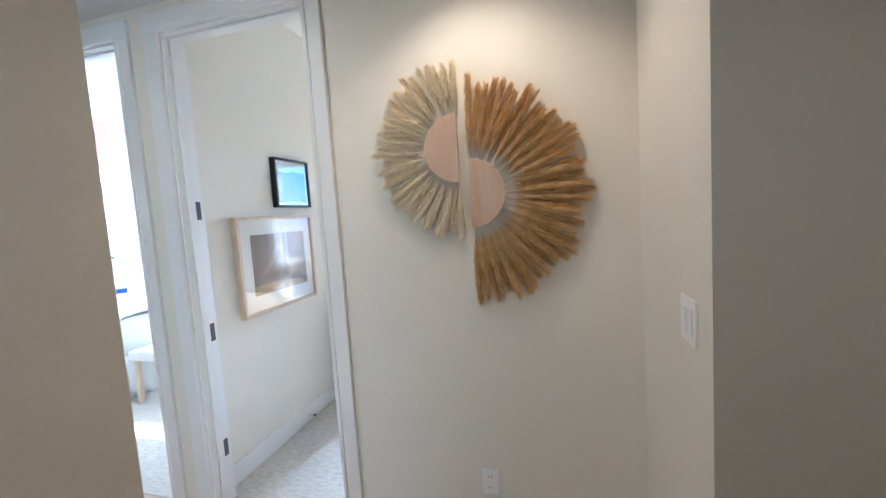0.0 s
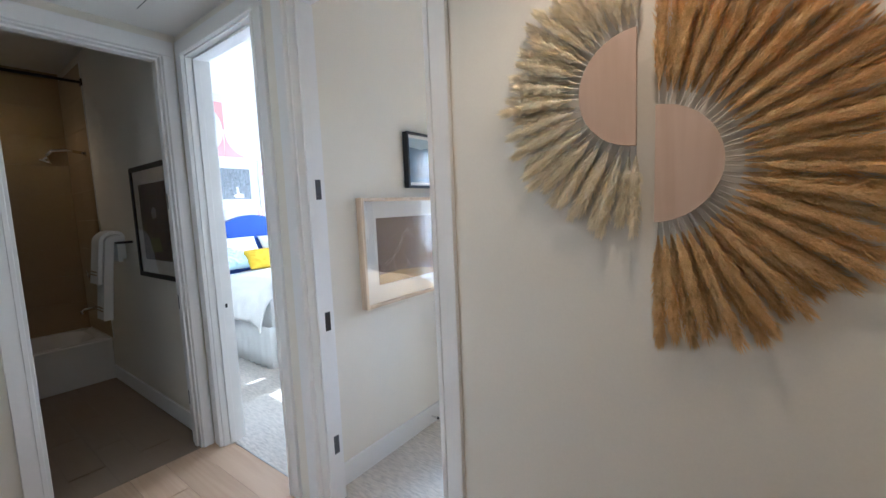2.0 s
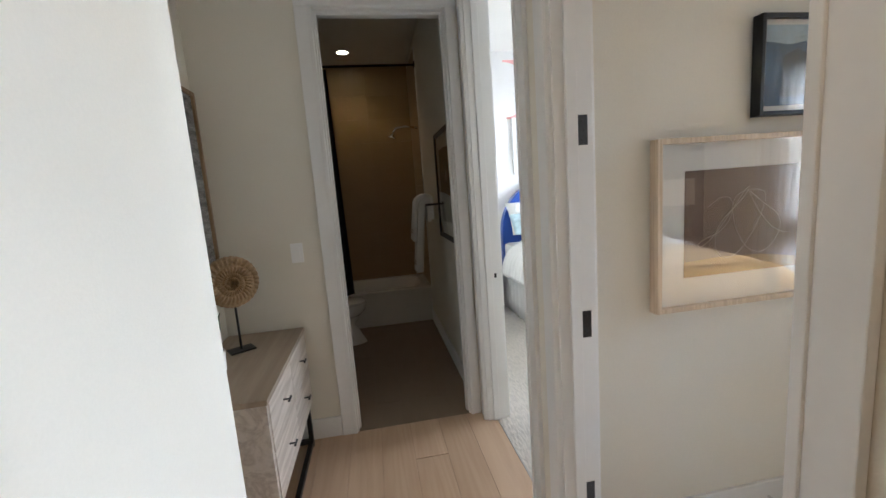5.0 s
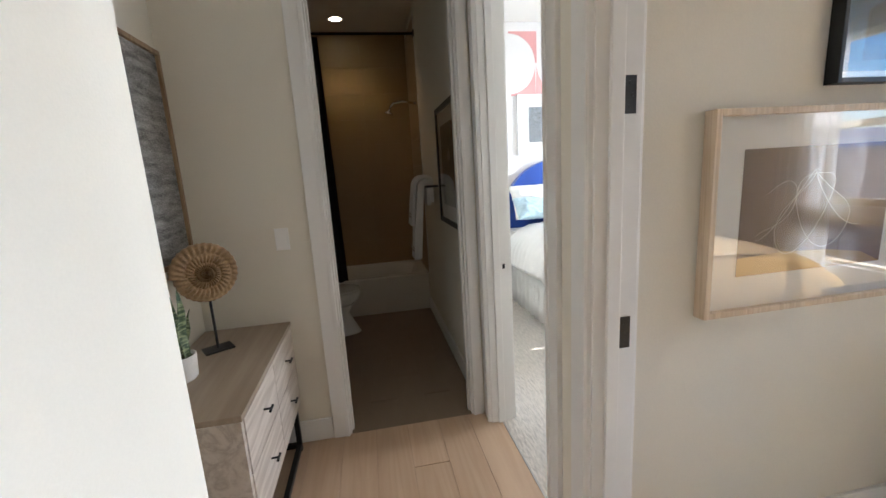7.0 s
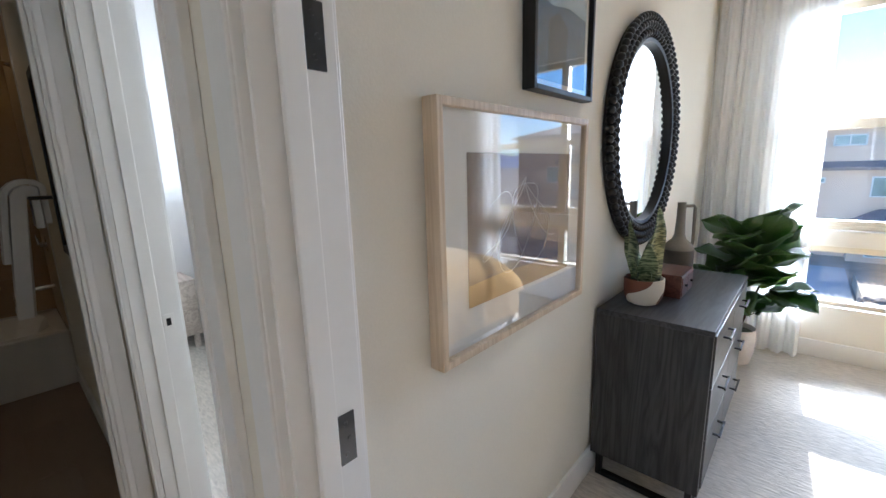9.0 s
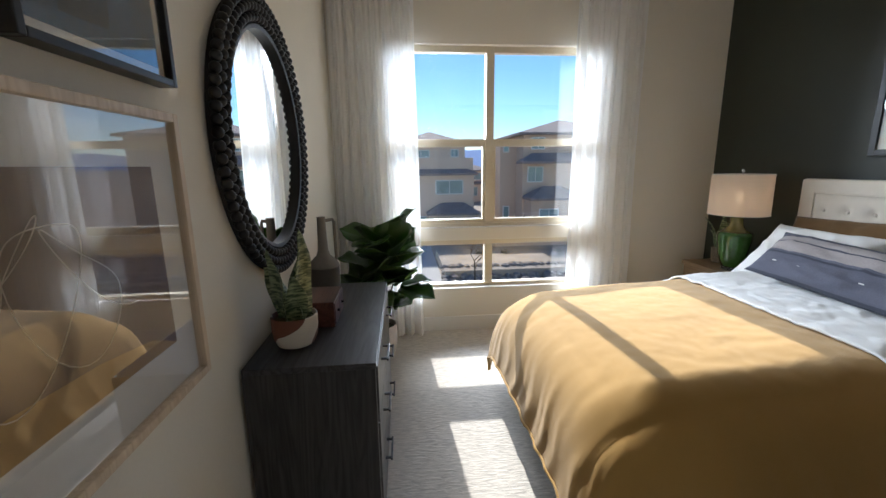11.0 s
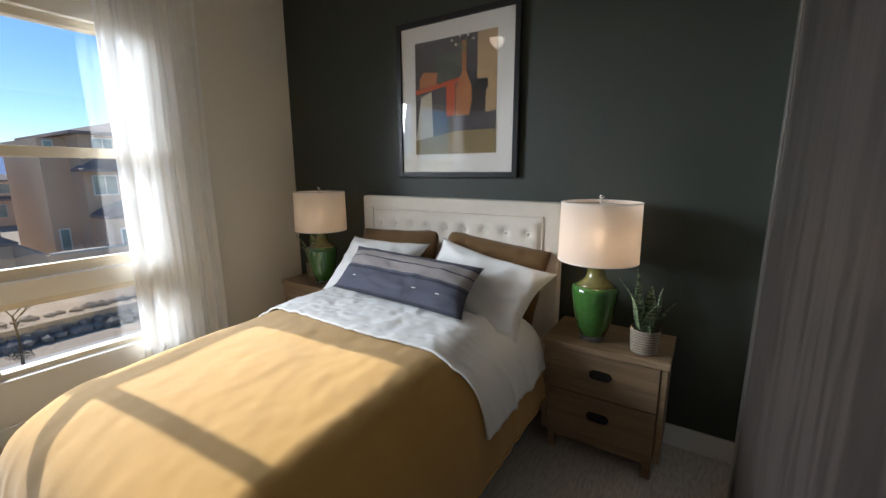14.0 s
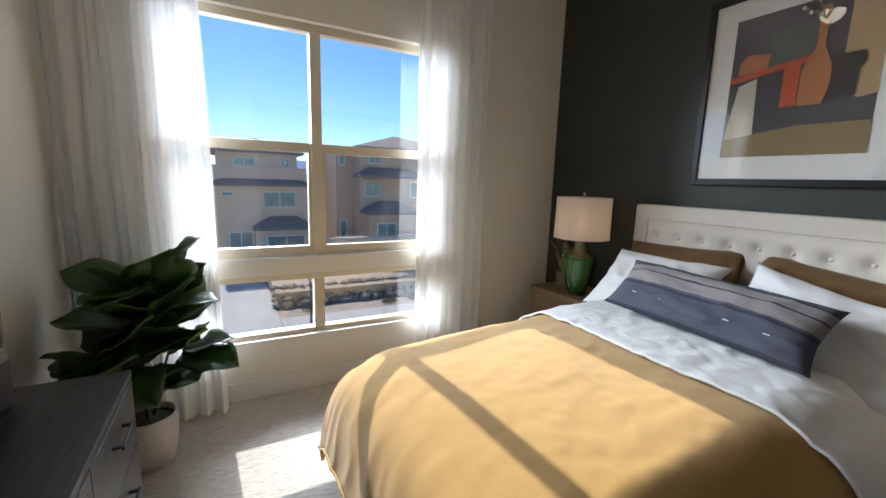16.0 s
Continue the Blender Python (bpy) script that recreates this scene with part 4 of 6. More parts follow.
def pillow(name, at, w, h, t, lean, turn, material, label, seed, group="", ears=0.05, roll=0):
    """Leans back against the head of the bed: its broad face looks to -x."""
    p = part(name, cushion(w, h, t, seed, ears), material, smooth=True)
    p.matrix_world = Matrix.Translation(at) @ pose(0, 0, 0, 0, 0, -90 + turn) @ pose(0, 0, 0, -lean, 0, 0) @ pose(0, 0, 0, 0, roll, 0)
    return tagged(p, label, "pillow", group)


pillow("brown_pillow", (1.385, 3.38, 0.908), 0.72, 0.46, 0.11, 18, 0, BROWN_CLOTH, "brown cotton pillow with a flanged edge against the headboard", 2, "brown pillows", 0.02, 7)
pillow("brown_pillow", (1.385, 4.13, 0.918), 0.70, 0.46, 0.11, 18, 0, BROWN_CLOTH, "brown cotton pillow with a flanged edge against the headboard", 12, "brown pillows", 0.02, -3)
pillow("white_pillow", (1.16, 3.35, 0.885), 0.80, 0.50, 0.17, 44, 4, SHEET, "white cotton pillow propped against a brown one", 22, "white pillows", 0.13, 13)
pillow("white_pillow", (1.17, 4.14, 0.905), 0.72, 0.47, 0.18, 44, -3, SHEET, "white cotton pillow propped against a brown one", 35, "white pillows", 0.12, -1)


def striped_material():
    """Woven slate-blue and grey bands with small light dashes."""
    m = bpy.data.materials.new("striped_weave")
    m.use_nodes = True
    nt = m.node_tree
    n, ln = nt.nodes, nt.links
    b = n["Principled BSDF"]
    b.inputs["Roughness"].default_value = 0.95
    tc, sp, mr, ramp = n.new("ShaderNodeTexCoord"), n.new("ShaderNodeSeparateXYZ"), n.new("ShaderNodeMapRange"), n.new("ShaderNodeValToRGB")
    ln.new(tc.outputs["Object"], sp.inputs[0])
    mr.inputs[1].default_value, mr.inputs[2].default_value = -0.16, 0.16
    ln.new(sp.outputs["Z"], mr.inputs[0]), ln.new(mr.outputs[0], ramp.inputs[0])
    ramp.color_ramp.interpolation = "CONSTANT"
    slate, grey, navy = (0.105, 0.11, 0.15, 1), (0.36, 0.325, 0.32, 1), (0.05, 0.055, 0.08, 1)
    el = ramp.color_ramp.elements
    el[0].position, el[0].color = 0.0, navy
    el[1].position, el[1].color = 0.05, slate
    for p, c in ((0.43, navy), (0.47, slate), (0.51, grey), (0.70, navy), (0.725, grey), (0.86, navy), (0.885, slate)):
        e = el.new(p)
        e.color = c
    ns = n.new("ShaderNodeTexNoise")
    ns.inputs["Scale"].default_value = 240
    ln.new(tc.outputs["Object"], ns.inputs[0])
    mx = n.new("ShaderNodeMixRGB")
    mx.blend_type = "MULTIPLY"
    mx.inputs[0].default_value = 0.55
    ln.new(ramp.outputs[0], mx.inputs[1]), ln.new(ns.outputs[0], mx.inputs[2])
    ln.new(mx.outputs[0], b.inputs["Base Color"])
    bp = n.new("ShaderNodeBump")
    bp.inputs["Strength"].default_value, bp.inputs["Distance"].default_value = 0.3, 0.003
    ln.new(ns.outputs[0], bp.inputs["Height"]), ln.new(bp.outputs[0], b.inputs["Normal"])
    return m


bol = pillow("striped_pillow", (0.93, 3.70, 0.945), 0.93, 0.32, 0.15, 46, 2, striped_material(), "long slate blue and grey striped woven lumbar pillow", 51, "", 0.05, 3)
dash = None
for k in range(5):
    bmd = boxed(-0.012, 0.012, -0.0006, 0.0006, -0.002, 0.002)
    x = -0.30 + k * 0.15
    yy = -0.075 * (max(0, 1 - abs(x / 0.465) ** 2.6)) ** 0.52 * 0.86 - 0.006
    dd = part("woven_dash", bmd, SHEET, bol)
    dd.location = (x, yy, -0.075)


# ---- nightstands, lamps, plants ----
def nightstand(at, label):
    n_ = thing("nightstand", at, label, "nightstand", "nightstands beside the bed")
    W, D = 0.60, 0.395   # y and x extents; the front looks to -x
    part("top", boxed(-0.012, D, -0.008, W + 0.008, 0.625, 0.660, bevel=0.004), BROWN_WOOD, n_)
    part("side", boxed(0.006, D - 0.004, 0.0, 0.028, 0.12, 0.6245, bevel=0.002), BROWN_WOOD, n_)
    part("side", boxed(0.006, D - 0.004, W - 0.028, W, 0.12, 0.6245, bevel=0.002), BROWN_WOOD, n_)
    part("back", boxed(D - 0.018, D - 0.004, 0.028, W - 0.028, 0.12, 0.6245), BROWN_WOOD, n_)
    part("bottom", boxed(0.006, D - 0.018, 0.028, W - 0.028, 0.12, 0.145), BROWN_WOOD, n_)
    for z0 in (0.149, 0.388):
        dr = part("drawer", boxed(0.0, 0.34, 0.031, W - 0.031, z0, z0 + 0.233, bevel=0.003), BROWN_WOOD, n_)
        yc, zc = W / 2, z0 + 0.125
        cup = bmesh.new()
        prev = []
        for (hw, hh, x) in ((0.056, 0.026, -0.0012), (0.053, 0.023, -0.008), (0.046, 0.016, -0.008), (0.042, 0.013, -0.003)):
            ring = []
            for k in range(32):
                a = 2 * math.pi * k / 32
                c, s = math.cos(a), math.sin(a)
                ring.append(cup.verts.new((x, yc + (hw - hh) * (1 if c > 0 else -1) * min(1, abs(c) * 3) + hh * c, zc + hh * s)))
            for k in range(32) if prev else ():
                cup.faces.new((prev[k], prev[(k + 1) % 32], ring[(k + 1) % 32], ring[k]))
            prev = ring
        cup.faces.new(prev)
        part("cup_pull", cup, BLACK, dr, "dark recessed metal pull")
    for y in (0.035, W - 0.075):
        for x in (0.02, D - 0.07):
            bm = bmesh.new()
            vs = box(bm, x, x + 0.04, y, y + 0.04, 0.0005, 0.1195)
            for v in vs:
                if v.co.z < 0.05:
                    v.co.x += 0.012 if x < 0.1 else -0.004
            part("leg", bm, BROWN_WOOD, n_)
    part("apron", boxed(0.02, 0.04, 0.076, W - 0.076, 0.09, 0.1195), BROWN_WOOD, n_)
    return n_


nightstand((1.195, 2.335, 0), "rustic brown wooden nightstand with two drawers and recessed pulls")
nightstand((1.195, 4.60, 0), "rustic brown wooden nightstand between the bed and the window wall")

CELADON = mat("green_glazed_ceramic", (0.050, 0.145, 0.028), 0.10, var=0.25, scale=9, fine=40, bump=0.03, coat=0.6)
OLIVE_GLAZE = mat("olive_glazed_neck", (0.14, 0.13, 0.035), 0.2, var=0.2, scale=9, fine=40, bump=0.03, coat=0.5)
CLEAR = mat("clear_acrylic", (0.9, 0.9, 0.9), 0.05, trans=0.9, var=0.0, bump=0)


SHADE = sheer_material("lamp_shade_linen", (0.88, 0.80, 0.72), 0.02)


def table_lamp(at, label, glow):
    l_ = thing("table_lamp", at, label, "table lamp", "lamps on the nightstands")
    part("base", lathe([(0.066, 0.0005), (0.068, 0.006), (0.066, 0.024), (0.06, 0.026)], 32), CLEAR, l_, "clear acrylic base", smooth=40)
    part("body", lathe([(0.062, 0.0265), (0.070, 0.032), (0.088, 0.085), (0.102, 0.15), (0.113, 0.215), (0.119, 0.27), (0.117, 0.287), (0.108, 0.297), (0.100, 0.300)], 40), CELADON, l_, smooth=True)
    part("neck", lathe([(0.100, 0.300), (0.080, 0.312), (0.055, 0.335), (0.045, 0.36), (0.042, 0.405), (0.046, 0.41)], 36), OLIVE_GLAZE, l_, "olive glazed neck", smooth=True)
    part("stem", tube([(0, 0, 0.41), (0, 0, 0.755)], 0.006, 10), STEEL, l_)
    sh_ = part("shade", lathe([(0.200, 0.435), (0.1965, 0.735)], 48, False), SHADE, l_, "off-white drum shade", smooth=True)
    for r_, z_ in ((0.2005, 0.435), (0.1970, 0.735)):
        part("rim", tube([(r_ * math.cos(2 * math.pi * k / 40), r_ * math.sin(2 * math.pi * k / 40), z_) for k in range(41)], 0.0022, 6), SHEET, sh_)
    for k in range(3):
        a = 2 * math.pi * k / 3
        part("spider_arm", tube([(0.006 * math.cos(a), 0.006 * math.sin(a), 0.733), (0.195 * math.cos(a), 0.195 * math.sin(a), 0.733)], 0.0022, 6), STEEL, l_)
    part("finial", lathe([(0.006, 0.7555), (0.012, 0.758), (0.013, 0.768), (0.006, 0.775), (0.001, 0.777)], 18), CHROME, l_, "small chrome finial", smooth=True)
    bulb = part("bulb", lathe([(0.012, 0.50), (0.018, 0.52), (0.030, 0.555), (0.030, 0.575), (0.018, 0.598), (0.002, 0.605)], 20), lit("warm_bulb", (1.0, 0.66, 0.36), glow), l_, "lit warm bulb", smooth=True)
    return l_


table_lamp((1.325, 2.715, 0.660), "green ceramic table lamp with an off-white drum shade, lit", 15)
table_lamp((1.325, 4.840, 0.660), "green ceramic table lamp with an off-white drum shade beside the window", 8)


def basket_pot():
    bm = lathe([(0.052, 0.0005), (0.062, 0.004), (0.067, 0.06), (0.070, 0.125), (0.066, 0.126), (0.062, 0.10)], 36, False)
    return bm


WEAVE = bpy.data.materials.new("crosshatched_pot")
WEAVE.use_nodes = True
_n, _l = WEAVE.node_tree.nodes, WEAVE.node_tree.links
_tc, _mp, _br = _n.new("ShaderNodeTexCoord"), _n.new("ShaderNodeMapping"), _n.new("ShaderNodeTexBrick")
_sp, _at, _cb = _n.new("ShaderNodeSeparateXYZ"), _n.new("ShaderNodeMath"), _n.new("ShaderNodeCombineXYZ")
_at.operation = "ARCTAN2"
_l.new(_tc.outputs["Object"], _sp.inputs[0]), _l.new(_sp.outputs[1], _at.inputs[0]), _l.new(_sp.outputs[0], _at.inputs[1])
_l.new(_at.outputs[0], _cb.inputs[0]), _l.new(_sp.outputs[2], _cb.inputs[1]), _l.new(_cb.outputs[0], _mp.inputs[0])
_mp.inputs["Scale"].default_value = (5.0, 45, 1)
_br.inputs["Color1"].default_value, _br.inputs["Color2"].default_value, _br.inputs["Mortar"].default_value = (0.10, 0.07, 0.045, 1), (0.15, 0.11, 0.075, 1), (0.42, 0.36, 0.28, 1)
_br.inputs["Scale"].default_value, _br.inputs["Mortar Size"].default_value, _br.inputs["Row Height"].default_value, _br.inputs["Brick Width"].default_value = 1.0, 0.06, 0.6, 0.40
_l.new(_mp.outputs[0], _br.inputs[0]), _l.new(_br.outputs[0], _n["Principled BSDF"].inputs["Base Color"])
_bp = _n.new("ShaderNodeBump")
_bp.inputs["Strength"].default_value, _bp.inputs["Distance"].default_value = 0.5, 0.002
_l.new(_br.outputs["Fac"], _bp.inputs["Height"]), _l.new(_bp.outputs[0], _n["Principled BSDF"].inputs["Normal"])
_n["Principled BSDF"].inputs["Roughness"].default_value = 0.8
NS_LEAVES = [(0.22, 0.032, 0.06), (0.31, 0.036, 0.05), (0.27, 0.034, 0.11), (0.18, 0.028, 0.10), (0.24, 0.032, 0.04), (0.16, 0.024, 0.10)]
snake_plant("potted_plant", (1.285, 2.455, 0.660), basket_pot(), WEAVE, 0.062, NS_LEAVES, "snake plant in a cross-hatched beige pot on the nightstand", 0.105, 60, "cross-hatched beige pot")
snake_plant("potted_plant", (1.42, 5.07, 0.660), basket_pot(), WEAVE, 0.062, NS_LEAVES, "snake plant in a cross-hatched beige pot behind the lamp", 0.105, 75, "cross-hatched beige pot")


# ---- pictures ----
def flat_shape(bm, pts, x):
    """A flat coloured patch of a print, in the plane x."""
    bm.faces.new([bm.verts.new((x, y, z)) for y, z in pts])


def picture(name, at, rz, w, h, depth, bar, frame_mat, label, mat_w, art_mat, shapes=(), art_box=None):
    """A framed and glazed picture; local x along the wall, front to -y, z up."""
    p = thing(name, at, label, "picture", rz=rz)
    for x0, x1, z0, z1 in ((0, bar, 0, h), (w - bar, w, 0, h), (bar, w - bar, 0, bar), (bar, w - bar, h - bar, h)):
        part("frame_side", boxed(x0, x1, -depth, -0.001, z0, z1, bevel=0.0025), frame_mat, p)
    part("mount", boxed(bar, w - bar, -depth * 0.55, -0.002, bar, h - bar), PAPER, p, "white mount board")
    ax0, ax1, az0, az1 = art_box or (bar + mat_w, w - bar - mat_w, bar + mat_w, h - bar - mat_w)
    y = -depth * 0.55
    pr = part("print", boxed(ax0, ax1, y - 0.0012, y - 0.0002, az0, az1), art_mat, p, "printed sheet")
    k = 0
    for material, pts in shapes:
        k += 1
        bm = bmesh.new()
        q = [(ax0 + a * (ax1 - ax0), az0 + b * (az1 - az0)) for a, b in pts]
        lo = [bm.verts.new((a, y - 0.0013 - 0.0006 * k, b)) for a, b in q]
        bm.faces.new(lo)
        part("colour_field", bm, material, pr)
    g = part("glass", boxed(bar, w - bar, -depth * 0.80, -depth * 0.80 + 0.002, bar, h - bar), PICTURE_GLASS, p)
    g.visible_shadow = False
    return p


def ink(name, c, var=0.1):
    return mat(name, c, 0.8, var=var, scale=16, fine=150, bump=0)


# above the bed; local x runs towards -y
CHAR, RUST, TERRA, SAND, OLV, CREAM_INK, DKGREEN, NAVY = ink("charcoal_ink", (0.050, 0.047, 0.060)), ink("red_ink", (0.48, 0.07, 0.02)), ink("terracotta_ink", (0.42, 0.16, 0.055)), ink("sand_ink", (0.46, 0.31, 0.16)), ink("olive_ink", (0.23, 0.17, 0.07)), ink("cream_ink", (0.52, 0.47, 0.36)), ink("deep_green_ink", (0.075, 0.095, 0.08)), ink("black_ink", (0.015, 0.014, 0.016))


vase_pts = [(0.60, 0.95), (0.66, 0.95), (0.655, 0.70), (0.72, 0.56), (0.72, 0.44), (0.69, 0.33), (0.53, 0.33), (0.53, 0.44), (0.53, 0.56), (0.605, 0.70)]
shapes = [
    (SAND, [(0.78, 1.0), (1.0, 1.0), (1.0, 0.36), (0.90, 0.34), (0.78, 0.40)]),
    (DKGREEN, [(0.26, 0.86), (0.60, 0.86), (0.60, 0.64), (0.50, 0.60), (0.30, 0.62)]),
    (TERRA, [(0.06, 0.68), (0.12, 0.74), (0.30, 0.72), (0.28, 0.62), (0.06, 0.60)]),
    (RUST, [(0.0, 0.545), (0.0, 0.585), (0.66, 0.665), (0.66, 0.625)]),
    (RUST, [(0.41, 0.62), (0.52, 0.63), (0.52, 0.34), (0.41, 0.33)]),
    (CREAM_INK, [(0.08, 0.52), (0.22, 0.56), (0.24, 0.10), (0.0, 0.10)]),
    (OLV, [(0.0, 0.0), (1.0, 0.0), (1.0, 0.20), (0.55, 0.20), (0.0, 0.13)]),
    (TERRA, vase_pts),
    (NAVY, [(0.74, 0.62), (0.90, 0.62), (0.91, 0.55), (0.88, 0.52), (0.88, 0.36), (0.72, 0.36), (0.74, 0.50)]),
]
bp_ = picture("large_picture", (1.599, 4.222, 1.512), -90, 0.940, 1.045, 0.035, 0.036, BLACK, "large black-framed abstract still-life print in a white mount", 0.13, CHAR, shapes, (0.155, 0.785, 0.160, 0.905))
STEM_INK = mat("pale_green_line", (0.30, 0.34, 0.22), 0.8)
for k, (x, z) in enumerate(((0.46, 0.88), (0.52, 0.90), (0.58, 0.895), (0.62, 0.87), (0.49, 0.85))):
    part("painted_stem", tube([(0.555, -0.030, 0.80), (0.55 + (x - 0.55) * 0.5, -0.030, 0.85), (x, -0.030, z)], 0.0022, 4), STEM_INK, bp_)
    part("painted_bud", lathe([(0.006, 0), (0.009, 0.008), (0.001, 0.018)], 8), PAPER, bp_).location = (x, -0.026, z - 0.008)

BROWN_INK = ink("brown_ink", (0.20, 0.135, 0.10), 0.12)
SCRIB = mat("pale_line", (0.62, 0.52, 0.42), 0.8)
art = picture("framed_print", (-1.789, 2.222, 0.962), 90, 0.800, 0.644, 0.046, 0.020, ASH, "ash-framed brown print with pale scribbled lines under glass", 0.1, BROWN_INK, [(ink("ochre_ink", (0.42, 0.27, 0.11)), [(0, 0), (1, 0), (1, 0.0), (0.85, 0.10), (0.6, 0.15), (0.3, 0.17), (0, 0.15)])], (0.125, 0.700, 0.125, 0.525))
pts = []
for k in range(140):
    s = k / 139
    pts.append((0.22 + 0.30 * s + 0.09 * math.sin(s * 26), -0.0285, 0.33 + 0.13 * math.sin(s * 22 + 1) * (0.5 + 0.5 * math.sin(s * 3)) + 0.02 * math.sin(s * 50)))
part("scribble", tube(pts, 0.0011, 4), SCRIB, art, "pale scribbled line")

BLUE1, BLUE2 = ink("blue_ink", (0.035, 0.10, 0.20), 0.6), ink("pale_blue_ink", (0.40, 0.52, 0.60), 0.3)
picture("small_picture", (-1.789, 2.640, 1.668), 90, 0.41, 0.355, 0.042, 0.016, BLACK, "small black-framed blue water print under glass", 0.02, BLUE1, [(BLUE2, [(0, 0.80), (0.3, 0.76), (0.6, 0.82), (1, 0.78), (1, 1), (0, 1)]), (ink("deep_blue_ink", (0.012, 0.035, 0.08), 0.5), [(0.2, 0.1), (0.55, 0.12), (0.6, 0.6), (0.4, 0.72), (0.22, 0.62)])])

# ---- round mirror with bead frame ----
rm = thing("round_mirror", (-1.789, 3.80, 1.585), "round mirror in a wide black frame of wooden beads", "mirror", rz=90)
RO, RI = 0.553, 0.425
ring = [(RI, -0.005), (RI, -0.030), (RI + 0.014, -0.034), (RI + 0.020, -0.018), (RO - 0.020, -0.018), (RO - 0.018, -0.001)]
bm = lathe(ring, 72, False)
bmesh.ops.transform(bm, verts=bm.verts[:], matrix=pose(0, 0, 0, -90, 0, 0) @ Matrix.Scale(-1, 4, (0, 0, 1)))
for v in bm.verts:
    v.co.y = -abs(v.co.y)
part("frame", bm, BLACK, rm, smooth=40)
bm = lathe([(RI + 0.002, 0.001), (RI + 0.002, 0.006)], 72)
bmesh.ops.transform(bm, verts=bm.verts[:], matrix=pose(0, 0, 0, 90, 0, 0))
part("mirror_glass", bm, MIRROR, rm, "clear mirror glass")
bd = bmesh.new()
bmesh.ops.create_icosphere(bd, subdivisions=2, radius=0.0185)
bead = part("bead", bd, BLACK, rm, smooth=True)
BEADS = []
for r_, n_, ph in ((RI + 0.038, 76, 0.0), (RI + 0.073, 82, 0.5), (RI + 0.108, 88, 0.0)):
    for k in range(n_):
        a = 2 * math.pi * (k + ph) / n_
        BEADS.append(Matrix.Translation((r_ * math.cos(a), -0.030, r_ * math.sin(a))))
bead.matrix_local = BEADS[0]
for m_ in BEADS[1:]:
    same_mesh("bead", bead, rm, m_)

# ---- dark dresser ----
dk = thing("dark_dresser", (-1.774, 3.262, 0), "black stained oak dresser with three wide drawers on a black base", "dresser")
KW, KD, KT = 1.0, 0.440, 0.830     # along y, along x, height; drawers look to +x
part("top", boxed(0, KD, 0, KW, KT - 0.022, KT, bevel=0.002), BLACK_TOP, dk)
part("side", boxed(0, KD - 0.003, 0, 0.022, 0.12, KT - 0.0225, bevel=0.0015), BLACK_WOOD, dk)
part("side", boxed(0, KD - 0.003, KW - 0.022, KW, 0.12, KT - 0.0225, bevel=0.0015), BLACK_WOOD, dk)
part("back", boxed(0, 0.012, 0.022, KW - 0.022, 0.12, KT - 0.0225), BLACK_WOOD, dk)
part("bottom", boxed(0.012, KD - 0.003, 0.022, KW - 0.022, 0.12, 0.142), BLACK_WOOD, dk)
for j in range(3):
    for i in range(2):
        y0, z0 = 0.025 + i * 0.4765, 0.146 + j * 0.2215
        dr = part("drawer", boxed(0.05, KD + 0.004, y0, y0 + 0.4735, z0, z0 + 0.2165, bevel=0.003), BLACK_TOP, dk)
        yc = y0 + 0.237
        bm = bmesh.new()
        box(bm, KD + 0.026, KD + 0.034, yc - 0.07, yc + 0.07, z0 + 0.150, z0 + 0.160, bevel=0.002)
        for s_ in (-0.062, 0.054):
            box(bm, KD + 0.0035, KD + 0.0265, yc + s_, yc + s_ + 0.008, z0 + 0.151, z0 + 0.159)
        part("handle", bm, BLACK, dr, "black bar handle")
for y in (0.02, KW - 0.045):
    for x in (0.02, KD - 0.05):
        part("leg", boxed(x, x + 0.025, y, y + 0.025, 0.0005, 0.1195), BLACK, dk)
    part("runner", boxed(0.046, KD - 0.051, y, y + 0.025, 0.0005, 0.022), BLACK, dk)
part("runner", boxed(KD - 0.05, KD - 0.025, 0.046, KW - 0.046, 0.0005, 0.022), BLACK, dk)

TERRA_POT = bpy.data.materials.new("white_and_terracotta_pot")
TERRA_POT.use_nodes = True
_n, _l = TERRA_POT.node_tree.nodes, TERRA_POT.node_tree.links
_tc, _ns, _rp = _n.new("ShaderNodeTexCoord"), _n.new("ShaderNodeTexNoise"), _n.new("ShaderNodeValToRGB")
_ns.inputs["Scale"].default_value, _ns.inputs["Detail"].default_value = 7.5, 0
_rp.color_ramp.interpolation = "CONSTANT"
_rp.color_ramp.elements[0].color, _rp.color_ramp.elements[1].color, _rp.color_ramp.elements[1].position = (0.155, 0.055, 0.030, 1), (0.66, 0.61, 0.52, 1), 0.48
_l.new(_tc.outputs["Object"], _ns.inputs[0]), _l.new(_ns.outputs[0], _rp.inputs[0]), _l.new(_rp.outputs[0], _n["Principled BSDF"].inputs["Base Color"])
_n["Principled BSDF"].inputs["Roughness"].default_value = 0.6
snake_plant("potted_plant", (-1.642, 3.455, KT), lathe([(0.050, 0.0005), (0.066, 0.008), (0.078, 0.035), (0.083, 0.075), (0.083, 0.118), (0.078, 0.119), (0.075, 0.09)], 36, False), TERRA_POT, 0.076, [(0.34, 0.052, 0.02), (0.25, 0.046, 0.10), (0.21, 0.042, 0.14), (0.28, 0.048, 0.05), (0.20, 0.04, 0.12)], "snake plant in a white and terracotta pot on the dark dresser", 0.100, 90, "white pot with terracotta patches")

